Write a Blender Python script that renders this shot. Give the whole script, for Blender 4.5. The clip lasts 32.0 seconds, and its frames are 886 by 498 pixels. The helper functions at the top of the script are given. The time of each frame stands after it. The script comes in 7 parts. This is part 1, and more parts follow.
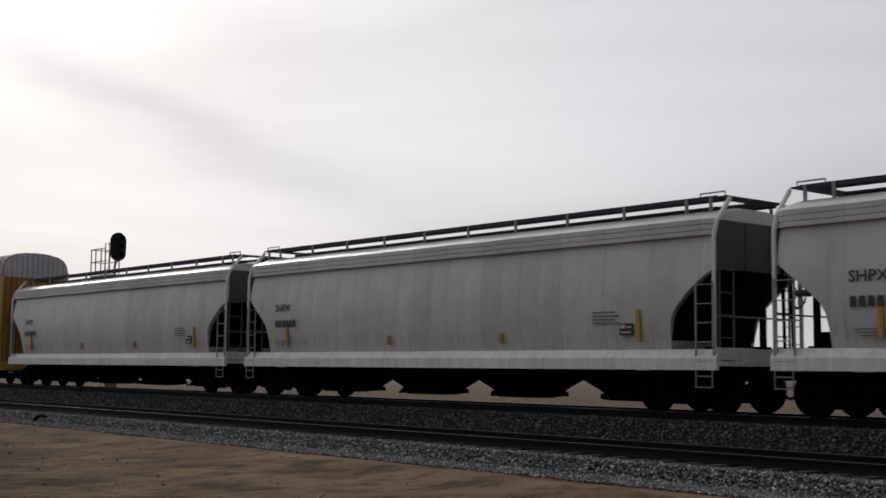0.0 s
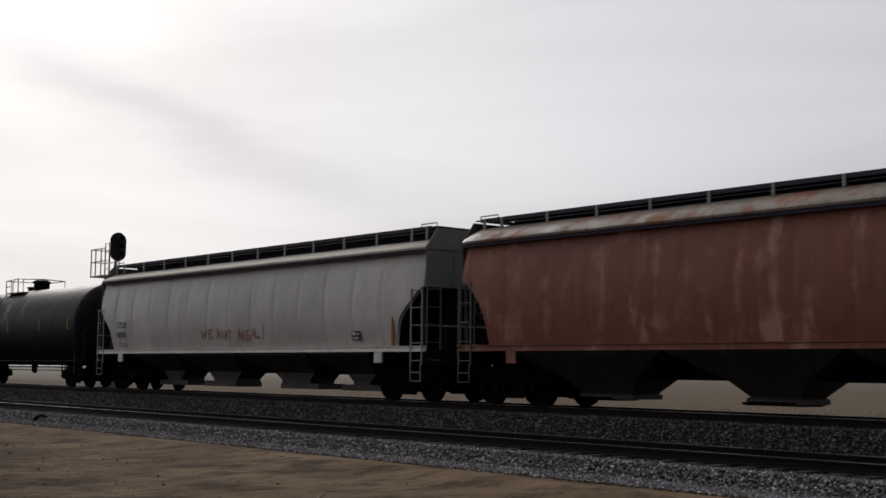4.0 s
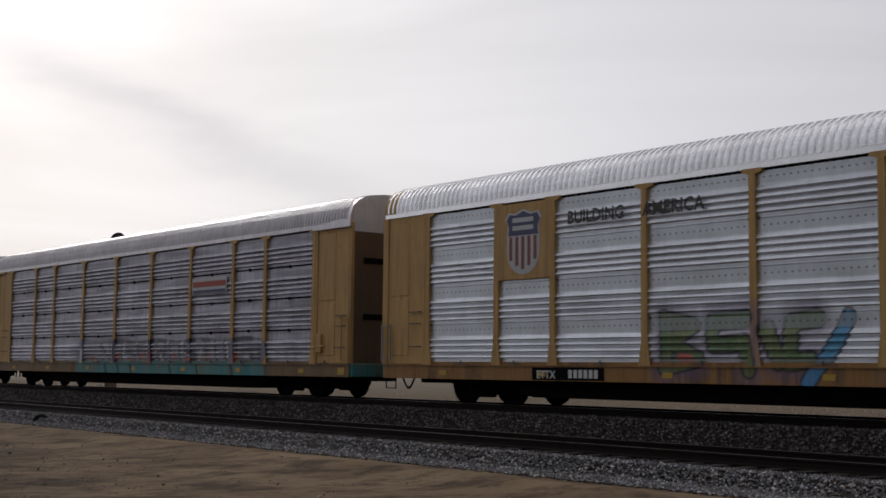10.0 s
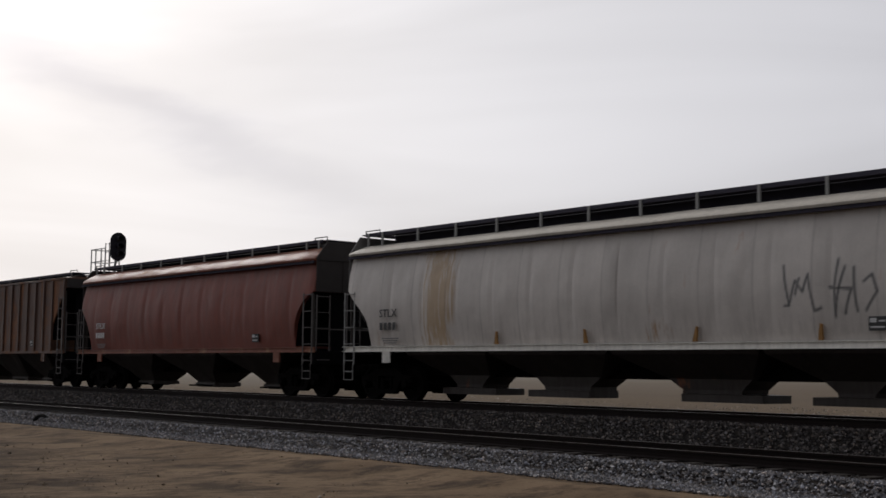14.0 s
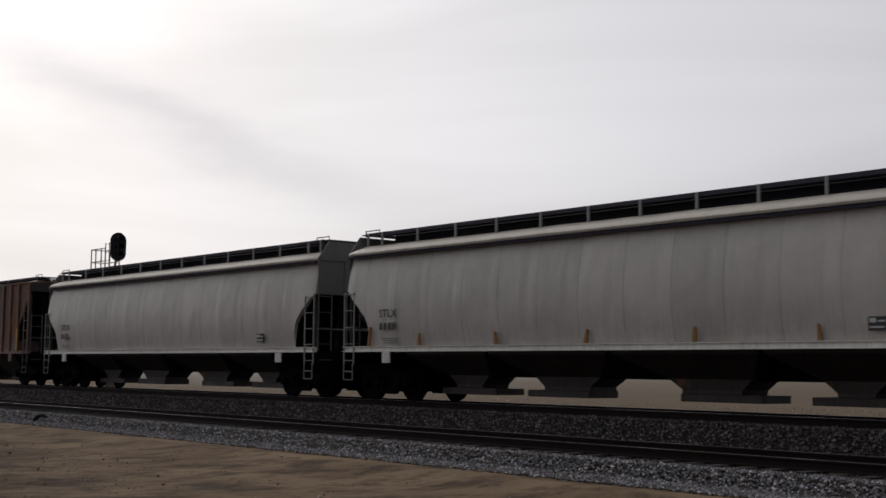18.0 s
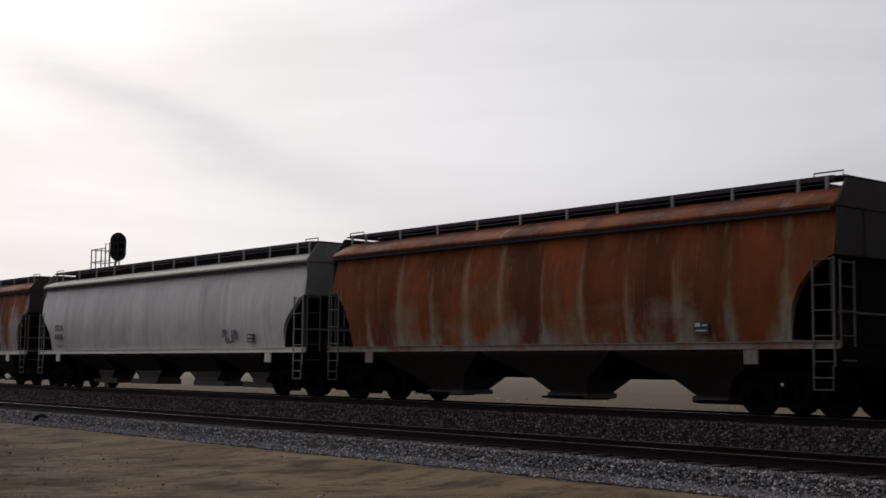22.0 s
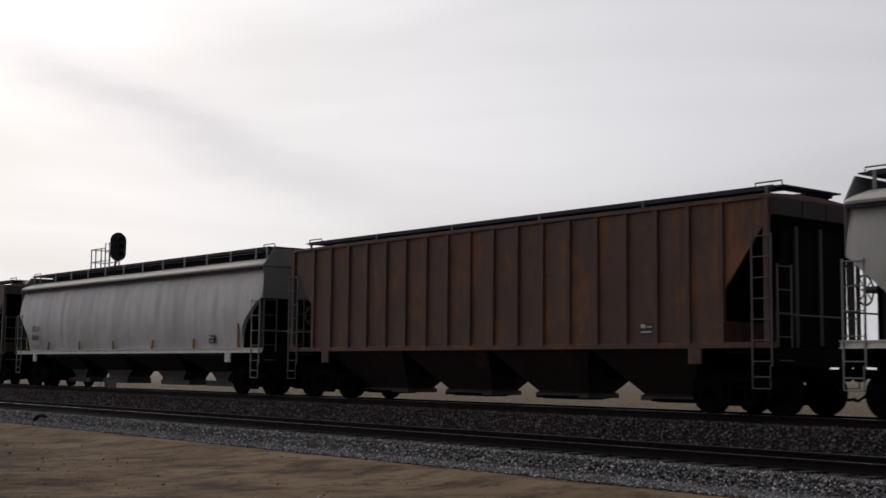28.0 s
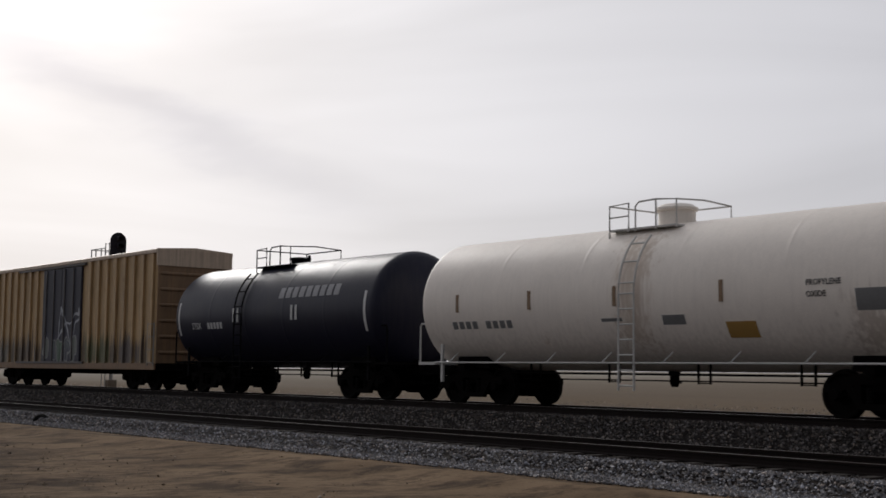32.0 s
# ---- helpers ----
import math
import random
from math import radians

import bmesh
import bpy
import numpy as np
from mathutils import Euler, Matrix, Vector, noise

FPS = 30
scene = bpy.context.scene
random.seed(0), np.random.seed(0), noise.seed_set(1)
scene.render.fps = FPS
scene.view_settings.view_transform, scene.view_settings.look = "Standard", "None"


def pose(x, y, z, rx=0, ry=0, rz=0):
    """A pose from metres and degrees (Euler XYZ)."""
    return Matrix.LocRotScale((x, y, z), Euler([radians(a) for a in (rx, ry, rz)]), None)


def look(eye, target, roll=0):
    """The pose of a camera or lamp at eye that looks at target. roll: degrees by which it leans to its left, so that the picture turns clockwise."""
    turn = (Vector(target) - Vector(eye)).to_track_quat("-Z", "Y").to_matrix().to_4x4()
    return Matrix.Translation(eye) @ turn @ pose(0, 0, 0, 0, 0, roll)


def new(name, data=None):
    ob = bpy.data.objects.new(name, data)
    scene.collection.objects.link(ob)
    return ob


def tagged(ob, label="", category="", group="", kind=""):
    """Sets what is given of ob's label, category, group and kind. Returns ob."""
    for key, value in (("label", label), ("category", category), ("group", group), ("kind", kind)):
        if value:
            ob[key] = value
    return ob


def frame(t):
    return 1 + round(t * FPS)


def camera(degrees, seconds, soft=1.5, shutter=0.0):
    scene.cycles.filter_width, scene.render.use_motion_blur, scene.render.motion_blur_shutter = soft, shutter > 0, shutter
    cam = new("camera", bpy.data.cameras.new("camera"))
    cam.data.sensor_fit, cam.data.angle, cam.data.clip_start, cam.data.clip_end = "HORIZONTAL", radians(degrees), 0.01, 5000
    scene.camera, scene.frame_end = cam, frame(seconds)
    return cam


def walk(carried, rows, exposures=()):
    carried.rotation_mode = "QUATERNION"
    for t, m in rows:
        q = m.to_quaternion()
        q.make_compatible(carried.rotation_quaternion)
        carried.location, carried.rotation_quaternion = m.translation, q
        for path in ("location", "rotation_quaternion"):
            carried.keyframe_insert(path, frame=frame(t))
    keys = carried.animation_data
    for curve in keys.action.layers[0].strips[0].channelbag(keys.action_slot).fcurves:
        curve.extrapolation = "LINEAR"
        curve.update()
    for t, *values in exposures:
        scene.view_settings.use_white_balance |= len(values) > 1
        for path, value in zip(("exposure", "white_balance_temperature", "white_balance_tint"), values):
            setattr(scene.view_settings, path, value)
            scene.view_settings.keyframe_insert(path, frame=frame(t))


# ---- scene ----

# z = 0 is the railhead of the far track, x runs along the tracks, y away from the camera.
FAR, NEAR = 22.29, 18.13          # track centres
ZN = -0.49                        # railhead of the near track
cam = camera(38.38, 32.0, soft=1.6, shutter=0.06)
EYE = Vector((0, 0, 0.863))
YAW, PITCH, ROLL = radians(50.379), radians(5.4), 0.58
AIM = EYE + Vector((-math.sin(YAW) * math.cos(PITCH), math.cos(YAW) * math.cos(PITCH), math.sin(PITCH)))
walk(cam, [(0, look(EYE, AIM, ROLL)), (32.0, look(EYE, AIM, ROLL))])

# ---------------------------------------------------------------- light
SUN_AZ, SUN_EL = radians(-73), radians(27)     # from +y towards -x
SUN = Vector((math.sin(SUN_AZ) * math.cos(SUN_EL), math.cos(SUN_AZ) * math.cos(SUN_EL), math.sin(SUN_EL)))


class G:
    """A small helper for node trees."""

    def __init__(self, tree):
        self.t = tree
        tree.nodes.clear()

    def n(self, kind, inputs=None, operation="", clamp=False):
        node = self.t.nodes.new(kind)
        if operation:
            node.operation = operation
        if clamp:
            node.use_clamp = True
        for i, x in (inputs or {}).items():
            if isinstance(x, bpy.types.NodeSocket):
                self.t.links.new(x, node.inputs[i])
            else:
                node.inputs[i].default_value = x
        return node

    def math(self, op, a, b=0.0, c=0.0, clamp=False):
        return self.n("ShaderNodeMath", {0: a, 1: b, 2: c}, op, clamp).outputs[0]

    def mix(self, f, a, b, mode="MIX"):
        m = self.n("ShaderNodeMix", {0: f})
        m.data_type, m.blend_type = "RGBA", mode
        for i, x in ((6, a), (7, b)):
            if isinstance(x, bpy.types.NodeSocket):
                self.t.links.new(x, m.inputs[i])
            else:
                m.inputs[i].default_value = (*x[:3], 1)
        return m.outputs[2]

    def ramp(self, f, stops, mode="LINEAR"):
        r = self.n("ShaderNodeValToRGB", inputs={0: f})
        r.color_ramp.interpolation = mode
        while len(r.color_ramp.elements) < len(stops):
            r.color_ramp.elements.new(0.5)
        for e, (p, c) in zip(r.color_ramp.elements, stops):
            e.position = p
            e.color = (c, c, c, 1) if isinstance(c, (int, float)) else (*c, 1)
        return r.outputs[0]

    def noise(self, vec, scale=5.0, detail=4.0, rough=0.55, dist=0.0):
        return self.n("ShaderNodeTexNoise", inputs={"Vector": vec, "Scale": scale, "Detail": detail, "Roughness": rough, "Distortion": dist}).outputs[0]

    def scaled(self, vec, s, loc=(0, 0, 0), rot=(0, 0, 0)):
        return self.n("ShaderNodeMapping", inputs={0: vec, 1: loc, 2: rot, 3: s}).outputs[0]


world = bpy.data.worlds.new("overcast_sky")
scene.world = world
world.use_nodes = True
g = G(world.node_tree)
d = g.n("ShaderNodeTexCoord").outputs["Generated"]
sky = g.n("ShaderNodeTexSky")
sky.sky_type, sky.sun_disc, sky.sun_elevation, sky.sun_rotation, sky.dust_density = "NISHITA", False, SUN_EL, SUN_AZ, 4.0
dot = g.n("ShaderNodeVectorMath", operation="DOT_PRODUCT", inputs={0: d, 1: SUN}).outputs["Value"]
near_sun = g.math("POWER", g.math("MULTIPLY_ADD", dot, 0.5, 0.5, clamp=True), 6.0)
veil = g.math("MULTIPLY_ADD", g.math("POWER", g.math("MULTIPLY_ADD", dot, 0.5, 0.5, clamp=True), 1.5), 0.36, -0.36 * 0.895)
glow = g.math("ADD", g.math("POWER", g.math("MAXIMUM", dot, 0.0), 26.0), g.math("MULTIPLY", g.math("POWER", g.math("MAXIMUM", dot, 0.0), 170.0), 28.0))
# thin cloud: long soft streaks that lean down to the right, and broad mottling
streak = g.noise(g.scaled(d, (2.2, 2.2, 13.0), (0.31, 0.1, 0.52), (radians(14), radians(-20), 0)), 1.0, 3.0, 0.5, 0.7)
broad = g.noise(g.scaled(d, (2.0, 2.0, 5.0), (3.1, 0.4, 1.7)), 1.3, 4.0, 0.5, 0.4)
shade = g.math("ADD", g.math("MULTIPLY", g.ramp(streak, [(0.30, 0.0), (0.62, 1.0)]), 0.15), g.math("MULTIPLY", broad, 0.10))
bright = g.math("ADD", g.math("ADD", veil, g.math("MULTIPLY_ADD", near_sun, 0.310, 0.520)), g.math("MULTIPLY", glow, 0.16))
# one long grey bank of cloud that sinks to the right, with frayed edges
pos = g.n("ShaderNodeSeparateXYZ", {0: d})
wob = g.math("MULTIPLY_ADD", g.noise(g.scaled(d, (5, 5, 14)), 1.6, 4.0, 0.55, 0.3), 0.075, -0.0375)
lift = g.math("ADD", g.math("SUBTRACT", pos.outputs[2], g.math("MULTIPLY_ADD", pos.outputs[1], -0.41, 0.372)), wob)
wide = g.math("MULTIPLY", lift, 46.0)
bank = g.math("EXPONENT", g.math("MULTIPLY", g.math("MULTIPLY", wide, wide), -1.0))
span = g.math("MULTIPLY", g.ramp(pos.outputs[1], [(0.22, 0.0), (0.36, 1.0), (0.46, 0.9), (0.62, 0.0)]), g.ramp(pos.outputs[0], [(0.0, 1.0), (0.02, 0.0)]))
bank = g.math("MULTIPLY", g.math("MULTIPLY", bank, span), g.math("MULTIPLY_ADD", g.noise(d, 9.0, 4.0, 0.6), 0.7, 0.5))
bright = g.math("MULTIPLY", bright, g.math("SUBTRACT", g.math("ADD", shade, 0.86), g.math("MULTIPLY", bank, 0.21)))
tint = g.mix(near_sun, (0.945, 0.945, 1.02), (0.965, 0.955, 0.99))
tint = g.mix(g.math("MULTIPLY", bank, 0.8, clamp=True), tint, (0.945, 0.955, 1.07))
cloud = g.n("ShaderNodeVectorMath", operation="SCALE", inputs={0: tint, 3: bright}).outputs[0]
col = g.mix(0.05, cloud, g.n("ShaderNodeVectorMath", operation="SCALE", inputs={0: sky.outputs[0], 3: 0.12}).outputs[0])
bg = g.n("ShaderNodeBackground", inputs={0: col, 1: 1.0})
g.t.links.new(bg.outputs[0], g.n("ShaderNodeOutputWorld").inputs[0])

sun = new("sun", bpy.data.lights.new("sun", "SUN"))
sun.data.energy, sun.data.angle, sun.data.color = 1.1, radians(14), (1.0, 0.965, 0.93)
sun.matrix_world = look(SUN * 300, (0, 0, 0))

# ---------------------------------------------------------------- materials


def surface(name, colour, rough=0.7, metal=0.0, bump=0.0, bump_scale=40.0, var=0.25, scale=3.0, spec=0.5, extra=None):
    """A plain material with two scales of variation. extra(g, vec, colour) may change the colour."""
    m = bpy.data.materials.new(name)
    m.use_nodes = True
    g = G(m.node_tree)
    vec = g.n("ShaderNodeTexCoord").outputs["Object"]
    big, fine = g.noise(vec, scale, 5.0, 0.6), g.noise(vec, scale * 14, 3.0, 0.6)
    f = g.math("ADD", g.math("MULTIPLY", big, var * 1.4), g.math("MULTIPLY", fine, var * 0.6))
    f = g.math("ADD", f, 1.0 - var)
    c = g.n("ShaderNodeVectorMath", operation="SCALE", inputs={0: tuple(colour), 3: f}).outputs[0]
    if extra:
        c = extra(g, vec, c)
    b = g.n("ShaderNodeBsdfPrincipled", inputs={"Base Color": c, "Metallic": metal, "Specular IOR Level": spec})
    r = g.math("MULTIPLY_ADD", big, 0.2, rough - 0.1, clamp=True)
    g.t.links.new(r, b.inputs["Roughness"])
    if bump:
        bm_ = g.n("ShaderNodeBump", inputs={"Strength": 0.6, "Distance": bump, "Height": g.noise(vec, bump_scale, 4.0, 0.6)})
        g.t.links.new(bm_.outputs[0], b.inputs["Normal"])
    g.t.links.new(b.outputs[0], g.n("ShaderNodeOutputMaterial").inputs[0])
    return m


def paint(name, base, rust=(0.16, 0.055, 0.025), amount=0.0, low=0.5, dirt=0.25, seed=0.0, dents=0.016, rough=0.55, under=None, spots=None, metal=0.0, stains=(), graffiti=(), blocks=0.0, spec=0.35, bands=0.0, glints=0.0, sprayed=False, strips=0.0, sheets=0.0, mottle=1.0):
    """Weathered car paint: vertical streaks of rust and dirt, grain, and shallow dents. amount: how much rusts.
    under: a second coat that shows below; spots: (spacing, height, radius) of round rust stains; stains: (x0, x1, z0,
    z1, colour, amount), also used for lower shading;
    graffiti: (x0, x1, z0, z1, seed, colours, outline, strength), sprayed on the near side; sprayed: the mesh carries
    sprayed strokes (see spray); strips: flats between a panel's ridges, painted darker as shade; sheets: how much the
    welded sheets of the side differ."""
    m = bpy.data.materials.new(name)
    m.use_nodes = True
    g = G(m.node_tree)
    vec = g.n("ShaderNodeTexCoord").outputs["Object"]
    xyz = g.n("ShaderNodeSeparateXYZ", inputs={0: vec})
    off = (seed * 7.3, seed * 1.7, seed * 3.1)
    streak = g.noise(g.scaled(vec, (1.1, 1.1, 0.10), off), 1.6, 6.0, 0.62, 0.15)
    thin = g.noise(g.scaled(vec, (7.0, 7.0, 0.35), off), 1.5, 4.0, 0.6, 0.1)
    patch = g.noise(g.scaled(vec, (1, 1, 1), off), 1.1, 6.0, 0.65, 0.3)
    fine = g.noise(vec, 38.0, 3.0, 0.6)
    c = base
    if under:
        h = g.math("ADD", g.math("MULTIPLY", xyz.outputs[2], 0.42), g.math("ADD", g.math("MULTIPLY", streak, 0.5), g.math("MULTIPLY", patch, 0.7)))
        c = g.mix(g.ramp(g.math("SUBTRACT", h, 0.80), [(0.35, 0.0), (0.75, 1.0)]), under, base)
    k = g.math("ADD", g.math("MULTIPLY", streak, 0.6), g.math("MULTIPLY", patch, 0.4))
    lo = 0.66 - 0.34 * amount
    if blocks:
        # broad fields of rust, parted by pale runs, thinning out towards the sill
        wide = g.noise(g.scaled(vec, (0.9, 0.9, 0.13), off), 1.25, 2.0, 0.5, 0.1)
        k = g.math("ADD", g.math("MULTIPLY", wide, 0.42), g.math("ADD", g.math("MULTIPLY", thin, 0.08), g.math("MULTIPLY", patch, 0.50)))
        k = g.math("ADD", k, g.math("MULTIPLY_ADD", xyz.outputs[2], 0.085, -0.22))
        cell = g.math("ADD", g.math("DIVIDE", xyz.outputs[0], 1.36), 50 + 0.37 * seed)
        rnd = g.n("ShaderNodeTexWhiteNoise")
        rnd.noise_dimensions = "1D"
        g.t.links.new(g.math("ADD", g.math("FLOOR", cell), seed * 3.7), rnd.inputs["W"])
        k = g.math("ADD", k, g.math("MULTIPLY_ADD", rnd.outputs[0], 0.20, -0.10))
        k = g.math("SUBTRACT", k, g.ramp(g.math("ADD", g.math("PINGPONG", cell, 0.5), g.math("MULTIPLY_ADD", patch, 0.10, -0.05)), [(0.02, 0.13), (0.13, 0.0)]))
        lo = 0.60 - 0.30 * blocks
    rmask = g.ramp(k, [(lo, 0.0), (min(lo + (0.20 if blocks else 0.09), 0.99), 1.0)])
    if blocks:
        small = g.math("ADD", g.math("MULTIPLY", g.noise(g.scaled(vec, (1.4, 1.4, 0.7), off), 2.6, 5.0, 0.65, 0.2), 0.7), g.math("MULTIPLY", thin, 0.3))
        rmask = g.math("MAXIMUM", rmask, g.ramp(small, [(0.52, 0.0), (0.64, 0.7)]))
        pale = g.ramp(g.noise(g.scaled(vec, (5.5, 5.5, 0.16), off), 1.3, 3.0, 0.5), [(0.58, 0.0), (0.76, 0.55)])
        rmask = g.math("MULTIPLY", rmask, g.math("SUBTRACT", 1.0, pale))
    else:
        rmask = g.math("MULTIPLY", rmask, g.math("MULTIPLY_ADD", thin, 0.7, 0.5, clamp=True), clamp=True)
    tones = g.ramp(g.noise(g.scaled(vec, (0.75, 0.75, 0.22), (seed * 2.1, 0, seed)), 1.5, 3.0, 0.5, 0.2), [(0.40, 0.0), (0.60, 1.0)]) if blocks else None
    rc = g.mix(g.math("MULTIPLY_ADD", streak, 0.9, g.math("MULTIPLY_ADD", patch, 0.9, -0.4), clamp=True), tuple(x * 0.42 for x in rust), tuple(min(1, x * 1.5) for x in rust))
    if blocks:
        rc = g.mix(g.math("MULTIPLY", g.math("ADD", g.math("MULTIPLY_ADD", rnd.outputs[0], 1.0, -0.3), g.math("MULTIPLY", tones, 0.55), clamp=True), 0.9), rc, tuple(x * 0.36 for x in rust))
    if spots:
        gap, hz, rad = spots
        u = g.math("SUBTRACT", g.math("PINGPONG", g.math("ADD", xyz.outputs[0], 50 * gap), gap / 2), 0.0)
        rnd = g.n("ShaderNodeTexWhiteNoise")
        rnd.noise_dimensions = "1D"
        g.t.links.new(g.math("FLOOR", g.math("ADD", g.math("DIVIDE", xyz.outputs[0], gap), 50.5)), rnd.inputs["W"])
        size_ = g.math("MULTIPLY_ADD", rnd.outputs[0], 0.55, 0.68)
        w = g.math("DIVIDE", g.math("SUBTRACT", xyz.outputs[2], hz), 1.1)
        rr = g.math("SQRT", g.math("ADD", g.math("MULTIPLY", u, u), g.math("MULTIPLY", w, w)))
        rr = g.math("ADD", rr, g.math("ADD", g.math("MULTIPLY_ADD", patch, 0.5, -0.25), g.math("MULTIPLY_ADD", g.noise(vec, 4.0, 4.0, 0.7), 0.3, -0.15)))
        smask = g.ramp(g.math("DIVIDE", rr, g.math("MULTIPLY", size_, rad)), [(0.55, 1.0), (1.0, 0.0)])
        rmask = g.math("MAXIMUM", rmask, g.math("MULTIPLY", smask, g.math("MULTIPLY_ADD", thin, 0.25, 0.85, clamp=True)))
    c = g.mix(rmask, c, rc)
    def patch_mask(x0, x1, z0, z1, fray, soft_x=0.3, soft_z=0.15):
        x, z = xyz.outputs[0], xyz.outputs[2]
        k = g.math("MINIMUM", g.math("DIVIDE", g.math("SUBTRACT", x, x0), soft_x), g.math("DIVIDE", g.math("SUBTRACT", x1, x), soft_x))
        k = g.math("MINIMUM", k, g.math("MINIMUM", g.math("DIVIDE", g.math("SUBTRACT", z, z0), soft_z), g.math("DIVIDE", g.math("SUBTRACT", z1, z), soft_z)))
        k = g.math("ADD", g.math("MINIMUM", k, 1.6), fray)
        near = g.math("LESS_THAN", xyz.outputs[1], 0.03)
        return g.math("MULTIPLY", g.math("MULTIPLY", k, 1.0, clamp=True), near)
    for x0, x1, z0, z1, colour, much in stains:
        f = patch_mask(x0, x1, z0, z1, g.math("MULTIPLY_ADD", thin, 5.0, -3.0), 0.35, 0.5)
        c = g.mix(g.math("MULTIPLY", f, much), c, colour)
    for x0, x1, z0, z1, gs, colours, line, much in graffiti:
        # letters without meaning: in each cell a chain of four strokes between chance points, bent by a slow warp
        H = z1 - z0
        warp = g.n("ShaderNodeTexNoise", {"Vector": g.scaled(vec, (1, 0, 1), (gs, 0, gs * 2)), "Scale": 1.3 / H + 0.5, "Detail": 1.0})
        ws = g.n("ShaderNodeSeparateColor", {0: warp.outputs[1]})
        xw = g.math("MULTIPLY_ADD", g.math("SUBTRACT", ws.outputs[0], 0.5), 0.30 * H, g.math("SUBTRACT", xyz.outputs[0], x0))
        zw = g.math("MULTIPLY_ADD", g.math("SUBTRACT", ws.outputs[1], 0.5), 0.45 * H, xyz.outputs[2])
        step = (x1 - x0) / max(1, round((x1 - x0) / (0.58 * H + 0.10 if colours else 1.7 * H)))
        idn = g.math("FLOOR", g.math("DIVIDE", xw, step))
        p = g.n("ShaderNodeCombineXYZ", {0: g.math("SUBTRACT", xw, g.math("MULTIPLY", idn, step)), 1: zw}).outputs[0]
        fat = 0.125 * H if colours else 0.020
        rim = 0.026 + 0.030 * H if colours else 0.016
        edge = min(0.3 * step, fat + 0.5 * rim)
        points, picks = [], []
        for k, (b0, b1) in enumerate(((0.0, 0.2), (0.75, 1.0), (0.3, 0.6), (0.8, 1.0), (0.0, 0.2))):
            rnd = g.n("ShaderNodeTexWhiteNoise")
            rnd.noise_dimensions = "1D"
            g.t.links.new(g.math("MULTIPLY_ADD", idn, 5.31, gs * 13.7 + 1.73 * k), rnd.inputs["W"])
            rr = g.n("ShaderNodeSeparateColor", {0: rnd.outputs[1]})
            lo_z, hi_z = z0 + edge + b0 * (H - 2 * edge), z0 + edge + b1 * (H - 2 * edge)
            points.append(g.n("ShaderNodeCombineXYZ", {0: g.math("MULTIPLY_ADD", rr.outputs[0], step - 2 * edge, edge), 1: g.math("MULTIPLY_ADD", rr.outputs[1], hi_z - lo_z, lo_z)}).outputs[0])
            picks.append(rr.outputs[2])
        sd = None
        for pa, pb in zip(points, points[1:]):
            v1, v2 = g.n("ShaderNodeVectorMath", {0: p, 1: pa}, "SUBTRACT").outputs[0], g.n("ShaderNodeVectorMath", {0: pb, 1: pa}, "SUBTRACT").outputs[0]
            along = g.math("DIVIDE", g.n("ShaderNodeVectorMath", {0: v1, 1: v2}, "DOT_PRODUCT").outputs["Value"], g.n("ShaderNodeVectorMath", {0: v2, 1: v2}, "DOT_PRODUCT").outputs["Value"], clamp=True)
            foot = g.n("ShaderNodeVectorMath", {0: v2, 3: along}, "SCALE").outputs[0]
            dist = g.n("ShaderNodeVectorMath", {0: v1, 1: foot}, "DISTANCE").outputs["Value"]
            sd = dist if sd is None else g.math("SMOOTH_MIN", sd, dist, 0.06 * H)
        inside = g.math("MULTIPLY", g.math("MULTIPLY", g.math("LESS_THAN", x0, xyz.outputs[0]), g.math("LESS_THAN", xyz.outputs[0], x1)), g.math("LESS_THAN", xyz.outputs[1], 0.03))
        worn = g.math("MULTIPLY", inside, g.math("MULTIPLY_ADD", thin, 0.6 * much, 0.62 * much, clamp=True))
        if colours:
            col_ = g.ramp(picks[0], [(i / len(colours), q) for i, q in enumerate(colours)], "CONSTANT")
            halo = g.ramp(sd, [(fat, 0.8), (min(0.95, fat + rim + 0.22 * H), 0.0)])
            c = g.mix(g.math("MULTIPLY", worn, halo), c, colours[-1])
            shine = g.math("MULTIPLY", g.ramp(sd, [(0.0, 1.0), (fat * 0.8, 0.0)]), g.math("MULTIPLY_ADD", g.math("SUBTRACT", zw, z0), 0.5 / H, 0.0, clamp=True))
            col_ = g.mix(shine, col_, tuple(min(0.6, 0.10 + 1.5 * q) for q in colours[0]))
            col_ = g.mix(g.ramp(sd, [(fat, 0.0), (fat + 0.008, 1.0)]), col_, line)
        else:
            col_ = line
        f = g.ramp(sd, [(fat + rim, 1.0), (fat + rim + 0.012, 0.0)])
        c = g.mix(g.math("MULTIPLY", f, worn), c, col_)
    if sprayed:
        coat = g.n("ShaderNodeAttribute")
        coat.attribute_name = "spray"
        worn = g.math("MULTIPLY", g.math("MULTIPLY", coat.outputs["Alpha"], g.math("GREATER_THAN", coat.outputs["Fac"], 0.0001)), g.math("MULTIPLY_ADD", thin, 0.5, 0.72, clamp=True))
        c = g.mix(worn, c, coat.outputs["Color"])
